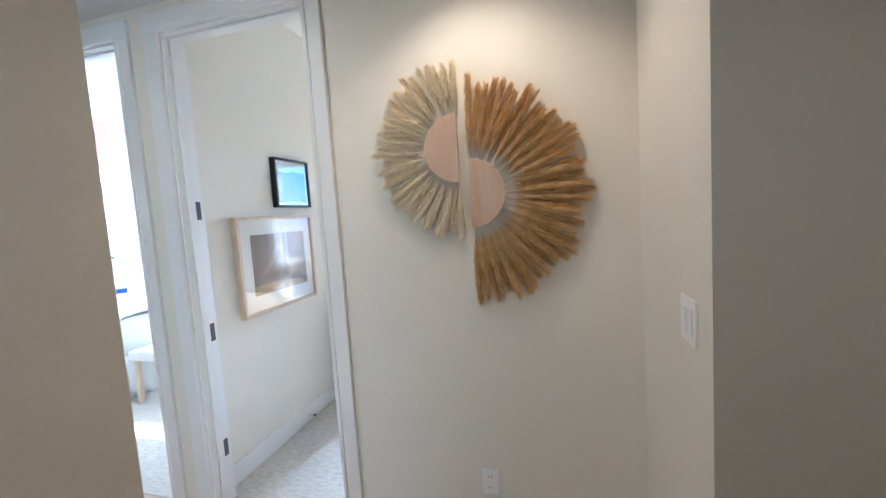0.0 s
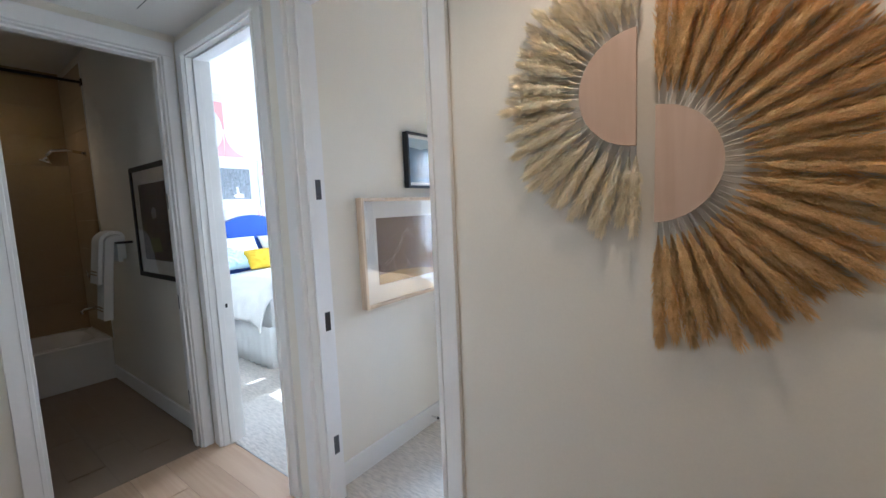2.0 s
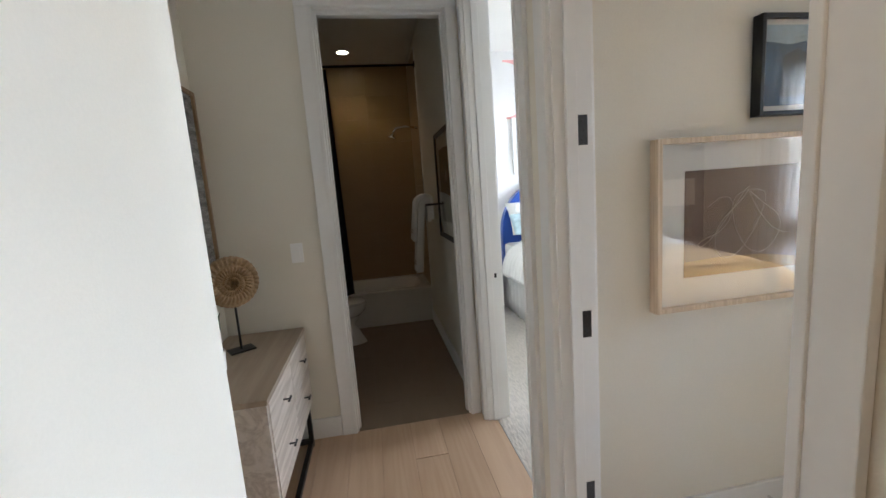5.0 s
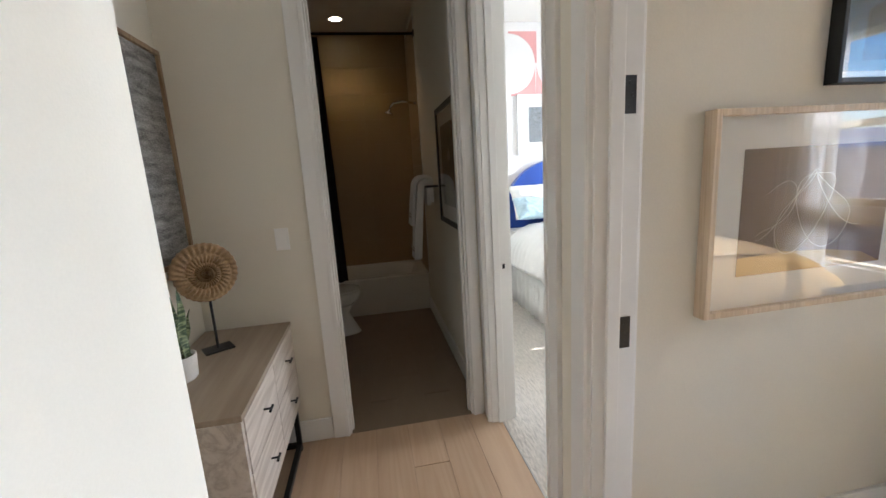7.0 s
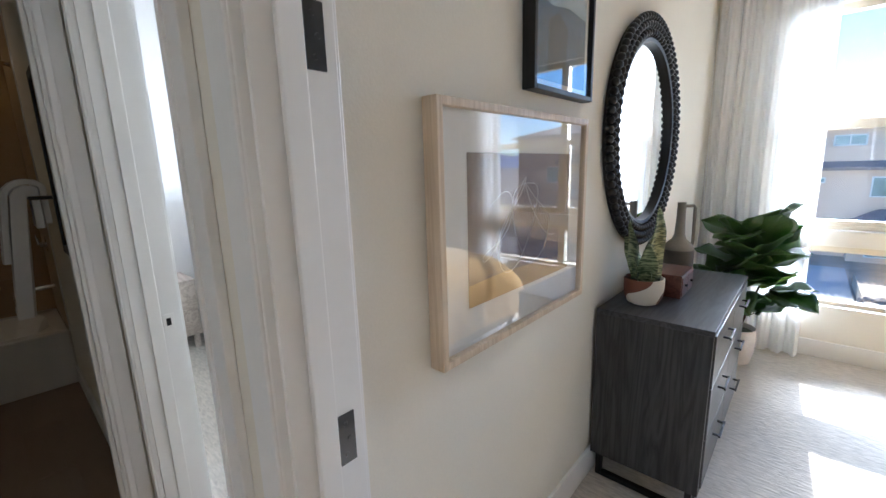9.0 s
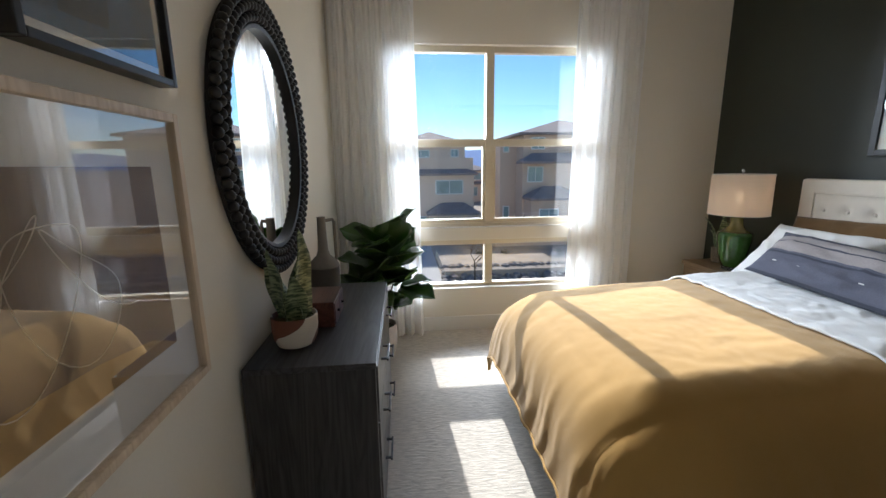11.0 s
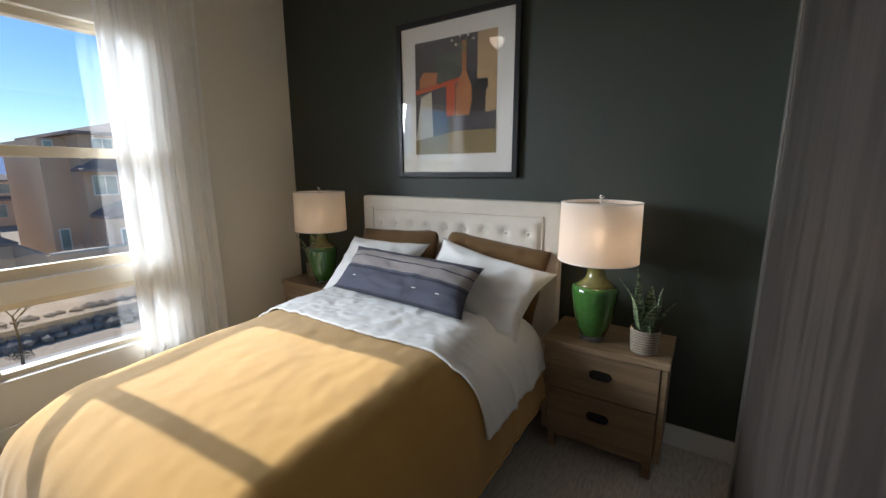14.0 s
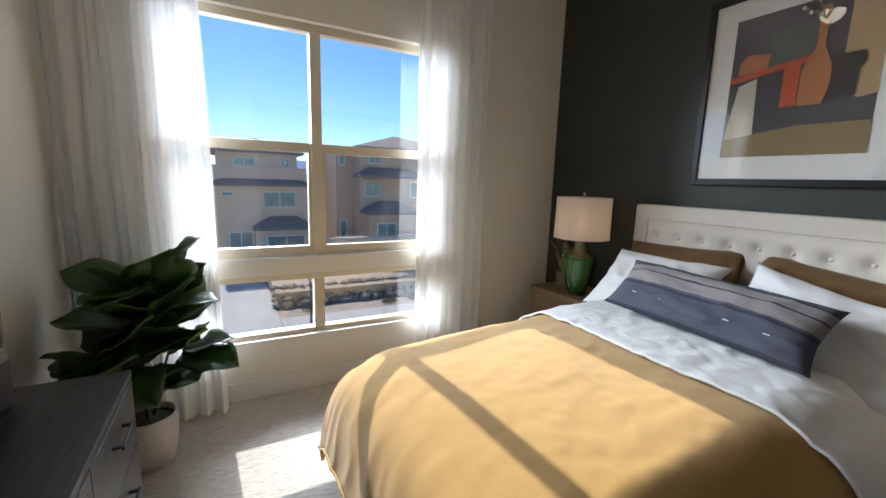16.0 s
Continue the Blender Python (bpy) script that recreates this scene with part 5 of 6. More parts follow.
RED_WOOD = wood("reddish_brown_box_wood", (0.055, 0.016, 0.010), (0.13, 0.045, 0.028), 1, 0.35, 12, 0.06)
bx = thing("wooden_box", (-1.72, 3.60, KT), "reddish brown wooden box with two small drawers on the dresser", "box")
part("case", boxed(0, 0.198, 0, 0.235, 0.0005, 0.108, bevel=0.002), RED_WOOD, bx)
for i in range(2):
    dr = part("drawer", boxed(0.190, 0.2015, 0.008 + i * 0.111, 0.116 + i * 0.111, 0.008, 0.098, bevel=0.002), RED_WOOD, bx)
    part("knob", tube([(0.2015, 0.062 + i * 0.111, 0.054), (0.212, 0.062 + i * 0.111, 0.054)], 0.006, 10), BLACK, dr)

VASE_GREY = mat("matt_grey_stoneware", (0.10, 0.095, 0.085), 0.75, var=0.12, scale=12, fine=140, bump=0.15)
VASE_LIGHT = mat("matt_taupe_stoneware", (0.24, 0.22, 0.19), 0.75, var=0.12, scale=12, fine=140, bump=0.15)
vs_ = thing("vase", (-1.655, 4.13, KT), "two-tone grey stoneware bottle vase with a handle on the dresser", "vase")
part("body", lathe([(0.072, 0.0005), (0.078, 0.006), (0.080, 0.06), (0.080, 0.135)], 36), VASE_GREY, vs_, "dark grey lower body", smooth=40)
part("shoulder", lathe([(0.080, 0.135), (0.079, 0.145), (0.066, 0.165), (0.036, 0.195), (0.027, 0.22), (0.023, 0.30), (0.021, 0.395), (0.023, 0.398), (0.018, 0.398), (0.016, 0.36)], 36, False), VASE_LIGHT, vs_, "taupe neck and shoulder", smooth=40)
part("handle", tube([(0.015, 0.010, 0.378), (0.052, 0.036, 0.380), (0.058, 0.040, 0.368), (0.060, 0.042, 0.18), (0.057, 0.040, 0.158)], 0.0085, 8), VASE_LIGHT, vs_)


# ---- curtains ----
def curtain(name, x0, x1, y, label, seed, folds, flare=0.0):
    def f(u, v):
        z = 0.012 + v * 2.93
        low = 1 - v
        x = x0 + u * (x1 - x0) + flare * low * u + 0.012 * soft((u * 3, v * 2, 0), 1.5, seed)
        a = 0.020 + 0.013 * low
        w = u * folds * 2 * math.pi
        yy = y + a * math.sin(w + 0.5 * soft((u * 2, v * 1.5, 0), 1.6, seed)) + 0.012 * math.sin(w * 2.3 + 1 + v) + 0.012 * soft((u * 5, v * 3, 1), 1.4, seed)
        return Vector((x, yy, z))
    c = part(name, grid_sheet(f, 120, 30), SHEER, smooth=True)
    return tagged(c, label, "curtain", "sheer curtains at the window")


curtain("curtain", -1.755, -1.105, 5.375, "sheer white full-length curtain hanging beside the window", 4, 7.0, 0.03)
curtain("curtain", 0.215, 0.785, 5.385, "sheer white full-length curtain hanging beside the window", 9, 5.5, 0.0)
tk = thing("curtain_track", (0, 5.39, 2.944), "slim white ceiling-hung curtain track", "curtain track")
part("rail", boxed(-1.78, 0.85, -0.012, 0.012, 0, 0.024, bevel=0.003), TRIM, tk)
for x in (-1.7, -0.47, 0.8):
    part("bracket", boxed(x, x + 0.02, -0.006, 0.006, 0.0242, 0.106), TRIM, tk)
wd = part("curtain_wand", tube([(-1.757, 5.405, 2.93), (-1.765, 5.40, 1.6), (-1.768, 5.395, 0.55)], 0.0065, 8), TRIM, smooth=True)
tagged(wd, "thin white curtain wand hanging in the corner", "curtain wand")

# ---- fiddle-leaf fig ----
LEAF = mat("fig_leaf", (0.045, 0.085, 0.034), 0.30, var=0.35, scale=14, fine=60, bump=0.15, color2=(0.080, 0.155, 0.045))
_b = LEAF.node_tree.nodes["Principled BSDF"]
_t, _mx = LEAF.node_tree.nodes.new("ShaderNodeBsdfTranslucent"), LEAF.node_tree.nodes.new("ShaderNodeMixShader")
_t.inputs[0].default_value = (0.10, 0.32, 0.02, 1)
_mx.inputs[0].default_value = 0.28
LEAF.node_tree.links.new(_b.outputs[0], _mx.inputs[1]), LEAF.node_tree.links.new(_t.outputs[0], _mx.inputs[2])
LEAF.node_tree.links.new(_mx.outputs[0], LEAF.node_tree.nodes["Material Output"].inputs[0])
# brighter yellow-green version of the leaf colour, used on three leaves
BRIGHT_LEAF = mat("bright_green_fig_leaf", (0.08, 0.19, 0.025), 0.45, var=0.25, scale=14, fine=60, bump=0.12, color2=(0.13, 0.28, 0.04))
BARK = mat("fig_bark", (0.09, 0.06, 0.035), 0.85, var=0.2, fine=120, bump=0.4)
POT = mat("pale_speckled_pot", (0.60, 0.54, 0.49), 0.75, var=0.12, scale=26, fine=160, bump=0.25)


def fig_leaf(length, width, droop, seed):
    def f(u, v):
        a = (u - 0.5) * 2
        prof = (0.16 + 1.05 * math.sin(math.pi * min(1, v * 0.78 + 0.13)) ** 1.1 - 0.25 * math.exp(-((v - 0.38) / 0.14) ** 2)) * (1 - v ** 9) * min(1, v * 7 + 0.05)
        half = width / 2 * prof
        x = v * length * (1 - 0.12 * droop * v)
        wave = 0.012 * math.sin(v * 10 + seed) * abs(a) ** 1.5 + 0.004 * math.sin(v * 22 + a * 2 + seed) * abs(a)
        z = -droop * length * 0.42 * v * v + 0.16 * half * abs(a) - 0.008 * (1 - abs(a)) ** 4 + wave
        return Vector((x, a * half, z))
    return grid_sheet(f, 8, 14, 0.0012)


fg = thing("fiddle_leaf_fig", (-1.43, 5.03, 0), "fiddle-leaf fig with large dark leaves in a pale round pot", "potted plant")
part("pot", lathe([(0.085, 0.0005), (0.105, 0.012), (0.124, 0.10), (0.128, 0.20), (0.124, 0.268), (0.118, 0.268), (0.118, 0.22)], 40, False), POT, fg, smooth=50)
part("soil", lathe([(0.119, 0.21), (0.118, 0.232), (0.05, 0.245), (0.002, 0.247)], 28), SOIL, fg, smooth=True)
stems = (((0, 0, 0.23), (-0.01, -0.01, 0.5), (0.02, -0.02, 0.75), (0.05, -0.03, 0.95)), ((0.02, 0.02, 0.23), (0.07, 0.04, 0.45), (0.13, 0.05, 0.66)), ((-0.03, 0.0, 0.23), (-0.10, -0.05, 0.45), (-0.17, -0.09, 0.62)), ((-0.02, -0.04, 0.23), (-0.10, -0.14, 0.42), (-0.19, -0.24, 0.58)))
for s_ in stems:
    part("stem", tube(s_, 0.009, 8, 0.5), BARK, fg, smooth=True)
rng = random.Random(21)
LEAVES = []
for (sx, sy, sz), n_, r0 in (((0.05, -0.03, 0.90), 8, 1.0), ((0.02, -0.02, 0.76), 6, 1.0), ((0.13, 0.05, 0.64), 7, 0.9), ((-0.17, -0.09, 0.62), 6, 1.0), ((-0.19, -0.24, 0.56), 6, 1.05), ((0.07, 0.03, 0.44), 6, 0.8)):
    ph = rng.uniform(0, 6.28)
    for k in range(n_):
        a = ph + k * 2.4
        up = rng.uniform(4, 62) if sz > 0.8 else rng.uniform(-8, 58)
        LEAVES.append((sx, sy, sz + rng.uniform(-0.10, 0.05), a, up, r0 * rng.uniform(0.28, 0.38), rng.uniform(-0.2, 0.45)))
for k, (x, y, z, a, up, ln_, dr) in enumerate(LEAVES):
    reach_x, reach_y = x + math.cos(a) * ln_ * 1.25 - 1.43, y + math.sin(a) * ln_ * 1.25 + 5.03
    if reach_x < -1.77:
        a = math.pi - a
    if reach_y > 5.30:
        a = -a
    lf = part("leaf", fig_leaf(ln_, ln_ * rng.uniform(0.68, 0.84), dr, k), BRIGHT_LEAF if k in (3, 12, 17) else LEAF, fg, smooth=True)
    lf.matrix_local = Matrix.Translation((x, y, z)) @ Matrix.Rotation(a, 4, "Z") @ Matrix.Rotation(-radians(up), 4, "Y") @ Matrix.Translation((0.035, 0, 0)) @ Matrix.Rotation(rng.uniform(-0.4, 0.4), 4, "X")
    if k % 3 == 0:
        part("petiole", tube([(x, y, z), (x + 0.035 * math.cos(a) * math.cos(radians(up)), y + 0.035 * math.sin(a) * math.cos(radians(up)), z + 0.035 * math.sin(radians(up)))], 0.0035, 6), BARK, fg)

# ---- bathroom ----
tb = thing("bathtub", (BW, 0.20, 0), "white built-in bathtub under the tiled shower", "bathtub")
TX, TY, TZ = 0.77, 1.588, 0.40
bm = bmesh.new()
n_ = 40


def rrect(hx, hy, r, z, cx, cy):
    out = []
    for q, (sx, sy) in enumerate(((1, 1), (-1, 1), (-1, -1), (1, -1))):
        for k in range(n_ // 4):
            a = math.pi / 2 * (q + k / (n_ // 4 - 1))
            out.append(bm.verts.new((cx + sx * (hx - r) + r * math.cos(a), cy + sy * (hy - r) + r * math.sin(a), z)))
    return out


levels = [rrect(TX / 2, TY / 2, 0.01, 0.001, TX / 2, TY / 2), rrect(TX / 2, TY / 2, 0.02, TZ - 0.01, TX / 2, TY / 2), rrect(TX / 2 - 0.01, TY / 2 - 0.01, 0.02, TZ, TX / 2, TY / 2), rrect(TX / 2 - 0.075, TY / 2 - 0.09, 0.16, TZ, TX / 2, TY / 2), rrect(TX / 2 - 0.095, TY / 2 - 0.12, 0.15, TZ - 0.05, TX / 2, TY / 2), rrect(TX / 2 - 0.15, TY / 2 - 0.22, 0.12, 0.12, TX / 2, TY / 2)]
for a, b in zip(levels, levels[1:]):
    for k in range(n_):
        bm.faces.new((a[k], a[(k + 1) % n_], b[(k + 1) % n_], b[k]))
bm.faces.new(levels[-1])
part("tub", bm, PORCELAIN, tb, smooth=40)
part("overflow", lathe([(0.03, 0), (0.028, 0.006)], 18), CHROME, tb).matrix_local = pose(0.38, TY - 0.17, 0.28, 90, 0, 0)
sp_ = thing("tub_spout", (-5.33, 1.79, 0.66), "chrome tub spout on the shower wall", "faucet")
part("spout", tube([(0, 0, 0), (0, -0.10, 0), (0, -0.125, -0.02), (0, -0.128, -0.04)], 0.02, 12), CHROME, sp_, smooth=50)
va = thing("shower_valve", (-5.33, 1.79, 0.98), "round chrome shower valve with a lever", "faucet")
part("escutcheon", lathe([(0.07, 0), (0.068, 0.006), (0.02, 0.01), (0.02, 0.04)], 26), CHROME, va, smooth=40).matrix_local = pose(0, 0, 0, 90, 0, 0)
part("lever", tube([(0, -0.045, 0), (-0.01, -0.05, 0.07)], 0.008, 8), CHROME, va)
hd_ = thing("shower_fixture", (-5.05, 1.79, 2.18), "brushed gold shower head on a bent arm", "shower head")
part("flange", lathe([(0.03, 0), (0.026, 0.006)], 20), CHROME, hd_).matrix_local = pose(0, 0, 0, 90, 0, 0)
part("arm", tube([(0, 0, 0), (0, -0.14, 0.02), (0, -0.24, 0.005), (0, -0.28, -0.04)], 0.013, 10), CHROME, hd_, smooth=True)
part("head", lathe([(0.045, 0), (0.046, 0.012), (0.02, 0.03), (0.012, 0.05)], 24), CHROME, hd_, smooth=40).matrix_local = pose(0, -0.295, -0.10, -20, 0, 0)
rd = thing("shower_curtain_rod", (-4.90, 0.2, 2.80), "black shower curtain rod with wall flanges", "curtain rod")
part("rod", tube([(0, 0.0, 0), (0, 1.59, 0)], 0.013, 12), BLACK, rd, smooth=True)
for y in (0.004, 1.576):
    part("flange", boxed(-0.03, 0.03, y, y + 0.012, -0.03, 0.03, bevel=0.004), BLACK, rd)
BLACK_CLOTH = mat("black_curtain_cloth", (0.012, 0.012, 0.014), 0.9, var=0.2, fine=200, bump=0.2)


def shower_curtain(u, v):
    z = 0.53 + v * 2.25
    return Vector((-4.90 + 0.035 * math.sin(u * 7 * 2 * math.pi) + 0.01 * soft((u * 4, v * 2, 0), 2), 0.24 + u * 0.64 + 0.05 * (1 - v) * u, z - 0.12 * (1 - v)))


tagged(part("shower_curtain", grid_sheet(shower_curtain, 90, 14), BLACK_CLOTH, smooth=True), "black fabric shower curtain drawn to one side", "curtain")
for k in range(8):
    y = 0.26 + k * 0.08
    pts = [(-4.90 + 0.02 * math.cos(2 * math.pi * i / 12), y, 2.795 + 0.022 * math.sin(2 * math.pi * i / 12)) for i in range(13)]
    tagged(part("curtain_ring", tube(pts, 0.0025, 6), BLACK), "black metal ring on the shower rod", "curtain ring", "shower curtain rings")

tl = thing("toilet", (-4.53, 0.36, 0), "white porcelain toilet with a closed lid", "toilet")


def loft(rings, caps=True):
    bm = bmesh.new()
    made_ = [[bm.verts.new(p) for p in r_] for r_ in rings]
    for a, b in zip(made_, made_[1:]):
        for k in range(len(a)):
            bm.faces.new((a[k], a[(k + 1) % len(a)], b[(k + 1) % len(b)], b[k]))
    if caps:
        bm.faces.new(made_[0][::-1])
        bm.faces.new(made_[-1])
    return bm


def oval(cx, cy, rx, ry, z, k=28, egg=0.0):
    return [(cx + rx * math.cos(2 * math.pi * i / k) * (1 - egg * math.sin(2 * math.pi * i / k)), cy + ry * math.sin(2 * math.pi * i / k), z) for i in range(k)]


part("pedestal", loft([oval(0, 0.42, 0.12, 0.25, 0.001), oval(0, 0.42, 0.105, 0.22, 0.06), oval(0, 0.40, 0.09, 0.17, 0.20), oval(0, 0.42, 0.13, 0.20, 0.29)]), PORCELAIN, tl, smooth=50)
part("bowl", loft([oval(0, 0.42, 0.13, 0.20, 0.285), oval(0, 0.44, 0.17, 0.23, 0.33), oval(0, 0.45, 0.185, 0.245, 0.385), oval(0, 0.45, 0.18, 0.24, 0.40)]), PORCELAIN, tl, smooth=50)
part("seat", loft([oval(0, 0.45, 0.19, 0.25, 0.402), oval(0, 0.45, 0.19, 0.25, 0.420)]), PORCELAIN, tl, smooth=40)
part("lid", loft([oval(0, 0.445, 0.188, 0.248, 0.424), oval(0, 0.445, 0.188, 0.248, 0.438), oval(0, 0.445, 0.16, 0.22, 0.446)]), PORCELAIN, tl, smooth=40)
part("tank", boxed(-0.19, 0.19, 0.012, 0.195, 0.40, 0.74, bevel=0.02), PORCELAIN, tl, smooth=40)
part("tank_lid", boxed(-0.20, 0.20, 0.008, 0.205, 0.742, 0.775, bevel=0.01), PORCELAIN, tl, smooth=40)
part("flush_lever", tube([(-0.14, 0.2, 0.68), (-0.14, 0.215, 0.68), (-0.09, 0.218, 0.675)], 0.005, 8), CHROME, tl)
vn = thing("vanity", (-4.03, 0.27, 0), "dark wood bathroom vanity with a pale stone top", "vanity")
VDARK = wood("espresso_vanity_wood", (0.02, 0.014, 0.011), (0.05, 0.035, 0.027), 2, 0.4, 10, 0.1)
part("cabinet", boxed(0, 0.92, 0, 0.54, 0.09, 0.829, bevel=0.003), VDARK, vn)
part("toe_kick", boxed(0.01, 0.91, 0.0, 0.47, 0.0005, 0.0895), VDARK, vn)
part("countertop", boxed(-0.02, 0.92, 0, 0.565, 0.8295, 0.862, bevel=0.004), mat("pale_quartz", (0.62, 0.58, 0.52), 0.25, var=0.1, scale=40, bump=0), vn, "pale stone countertop")
for i in range(2):
    dr = part("door", boxed(0.012 + i * 0.452, 0.456 + i * 0.452, 0.5405, 0.556, 0.11, 0.62, bevel=0.002), VDARK, vn)
    part("knob", tube([(0.42 + i * 0.08, 0.556, 0.56), (0.42 + i * 0.08, 0.58, 0.56)], 0.009, 10), STEEL, dr)
    dr = part("drawer", boxed(0.012 + i * 0.452, 0.456 + i * 0.452, 0.5405, 0.556, 0.64, 0.81, bevel=0.002), VDARK, vn)
    part("knob", tube([(0.23 + i * 0.45, 0.556, 0.725), (0.23 + i * 0.45, 0.58, 0.725)], 0.009, 10), STEEL, dr)
tr_ = thing("towel_bar", (-4.50, 1.79, 1.36), "dark metal towel bar on the bathroom wall", "towel bar")
part("bar", tube([(0, -0.10, 0), (0.46, -0.10, 0)], 0.008, 10), BLACK, tr_)
for x in (0.0, 0.46):
    part("post", tube([(x, 0, 0), (x, -0.102, 0)], 0.010, 10), BLACK, tr_)


def towel(x0, x1, zb, zf, outer, inner, seed, label):
    """A thick towel over the bar: its side outline, drawn out along the bar with soft waves."""
    def path(o):
        pts = [(-o - 0.10 * zf, -zf), (-o - 0.05 * zf, -zf * 0.5), (-o, -0.02)]
        pts += [(-o * math.cos(math.pi * k / 10), -0.01 + o * math.sin(math.pi * k / 10)) for k in range(1, 10)]
        return [(min(y, o - 0.03 if o > 0.05 else o), z) for y, z in pts + [(o, -0.02), (o + 0.004, -zb)]]
    outline = path(outer) + path(inner)[::-1]
    bm = bmesh.new()
    rings = []
    for i in range(13):
        x = x0 + (x1 - x0) * i / 12
        pinch = 0.012 if i in (0, 12) else 0.0
        rings.append([bm.verts.new((x, 1.69 + y * (1 - pinch) + 0.007 * math.sin(i * 1.3 + seed) * min(1, -z * 4 if z < 0 else 0), 1.366 + z - pinch * 0.3)) for y, z in outline])
    n_o = len(outline)
    for u, v in zip(rings, rings[1:]):
        for k in range(n_o):
            bm.faces.new((u[k], u[(k + 1) % n_o], v[(k + 1) % n_o], v[k]))
    half = n_o // 2
    for ring, flip in ((rings[0], False), (rings[-1], True)):
        for k in range(half - 1):
            f = (ring[k], ring[n_o - 1 - k], ring[n_o - 2 - k], ring[k + 1])
            bm.faces.new(f[::-1] if flip else f)
    t_ = part("towel", bm, SHEET, smooth=50)
    tagged(t_, label, "towel", "towels on the bar")
    for dz in (0.07, 0.095):
        z = zf - dz
        y = -outer - 0.10 * z
        part("woven_band", boxed(x0 + 0.004, x1 - 0.004, 1.69 + y - 0.010, 1.69 + y - 0.006, 1.366 - z, 1.366 - z + 0.010), GREY_TOP, t_)
    return t_


towel(-4.31, -4.09, 0.16, 0.62, 0.070, 0.009, 1, "white bath towel folded over the towel bar")
towel(-4.33, -4.12, 0.14, 0.33, 0.103, 0.077, 3, "white hand towel laid over the bath towel")
picture("bath_picture", (-3.84, 1.789, 1.10), 0, 0.78, 0.83, 0.03, 0.035, BLACK, "black-framed dark blue print in the bathroom", 0.10, ink("midnight_ink", (0.02, 0.035, 0.07), 0.5), [(ink("grey_moon_ink", (0.35, 0.36, 0.36), 0.3), [(0.4, 0.62), (0.5, 0.7), (0.6, 0.66), (0.6, 0.56), (0.45, 0.54)]), (ink("green_blot_ink", (0.10, 0.16, 0.08), 0.4), [(0.2, 0.1), (0.7, 0.12), (0.62, 0.3), (0.3, 0.28)])])

# ---- pink bedroom ----
# unseen shade added to block the sun except for a strip at the top
rs = thing("sun_gap_shade", (0, 5.462, 0), "added white shade, out of view, that lets sun in only at the window's top", "roller shade")
part("fabric", boxed(-4.62, -2.78, -0.002, 0.0, 0.60, 2.03), sheer_material("white_shade_cloth", (0.85, 0.84, 0.82), 0.03), rs)
part("hem_bar", boxed(-4.62, -2.78, -0.012, 0.006, 0.585, 0.6), TRIM, rs)
part("roller", tube([(-4.64, -0.03, 2.33), (-2.76, -0.03, 2.33)], 0.022, 12), TRIM, rs)
for x in (-4.0, -3.35):
    part("lift_cord", tube([(x, 0.0, 2.03), (x, -0.02, 2.32)], 0.002, 5), TRIM, rs)
PINK = mat("coral_pink_paint", (0.78, 0.40, 0.39), 0.8, var=0.05, fine=160, bump=0.06)
mu = thing("mural", (PW + 0.001, 0, 0), "coral pink mural of circles, triangles and arches on the white wall", "mural")


def mural_piece(name, pts):
    bm = bmesh.new()
    a = [bm.verts.new((0.0005, y, z)) for y, z in pts]
    b = [bm.verts.new((0.0025, y, z)) for y, z in pts]
    bm.faces.new(b)
    for k in range(len(a)):
        j = (k + 1) % len(a)
        bm.faces.new((a[k], a[j], b[j], b[k]))
    part(name, bm, PINK, mu)


def arc(cy, cz, r_, a0, a1, k=16):
    return [(cy + r_ * math.cos(radians(a0 + (a1 - a0) * i / k)), cz + r_ * math.sin(radians(a0 + (a1 - a0) * i / k))) for i in range(k + 1)]


for cy in (2.90, 4.22):
    mural_piece("corner_field", arc(cy, 2.62, 0.31, 0, 90) + [(cy, 2.95), (cy + 0.33, 2.95), (cy + 0.33, 2.62)])
    mural_piece("triangle_field", arc(cy, 2.60, 0.31, 0, -88) + [(cy + 0.02, 2.27), (cy + 0.31, 2.27)])
    mural_piece("triangle_field", [(cy + 0.31, 2.27)] + arc(cy + 0.64, 2.60, 0.31, 180, 268) + [(cy + 0.62, 2.27)])
mural_piece("quarter_field", [(3.88, 2.97)] + [(4.16, 2.97)] + [(4.16, 2.40)] + arc(4.20, 2.70, 0.31, 250, 180, 8))
for j in range(5):
    r1_, r0_ = 0.275 - j * 0.055, 0.275 - j * 0.055 - 0.028
    mural_piece("arch_band", arc(3.85, 1.98, r1_, 0, 180) + [(3.85 - r1_, 1.25), (3.85 - r0_, 1.25)] + arc(3.85, 1.98, r0_, 180, 0) + [(3.85 + r0_, 1.25), (3.85 + r1_, 1.25)])
BLUE = mat("royal_blue_velvet", (0.012, 0.065, 0.36), 0.8, var=0.12, fine=240, bump=0.2, sheen=0.5)
pb = thing("guest_bed", (PW + 0.02, 0, 0), "bed with a rounded royal blue headboard and a white skirt", "bed")
bm = bmesh.new()
pts = [(3.42 + 0.66 * math.cos(math.pi * k / 30), 0.92 + 0.62 * math.sin(math.pi * k / 30)) for k in range(31)] + [(2.76, 0.2), (4.08, 0.2)]
a = [bm.verts.new((0.0, y, z)) for y, z in pts]
b = [bm.verts.new((0.09, y, z)) for y, z in pts]
bm.faces.new(a[::-1]), bm.faces.new(b)
for k in range(len(a)):
    bm.faces.new((a[k], a[(k + 1) % len(a)], b[(k + 1) % len(a)], b[k]))
bmesh.ops.bevel(bm, geom=[e for e in bm.edges if abs(e.verts[0].co.x - e.verts[1].co.x) < 1e-5 and e.verts[0].co.x > 0.05], offset=0.02, segments=3, profile=0.5, affect="EDGES")
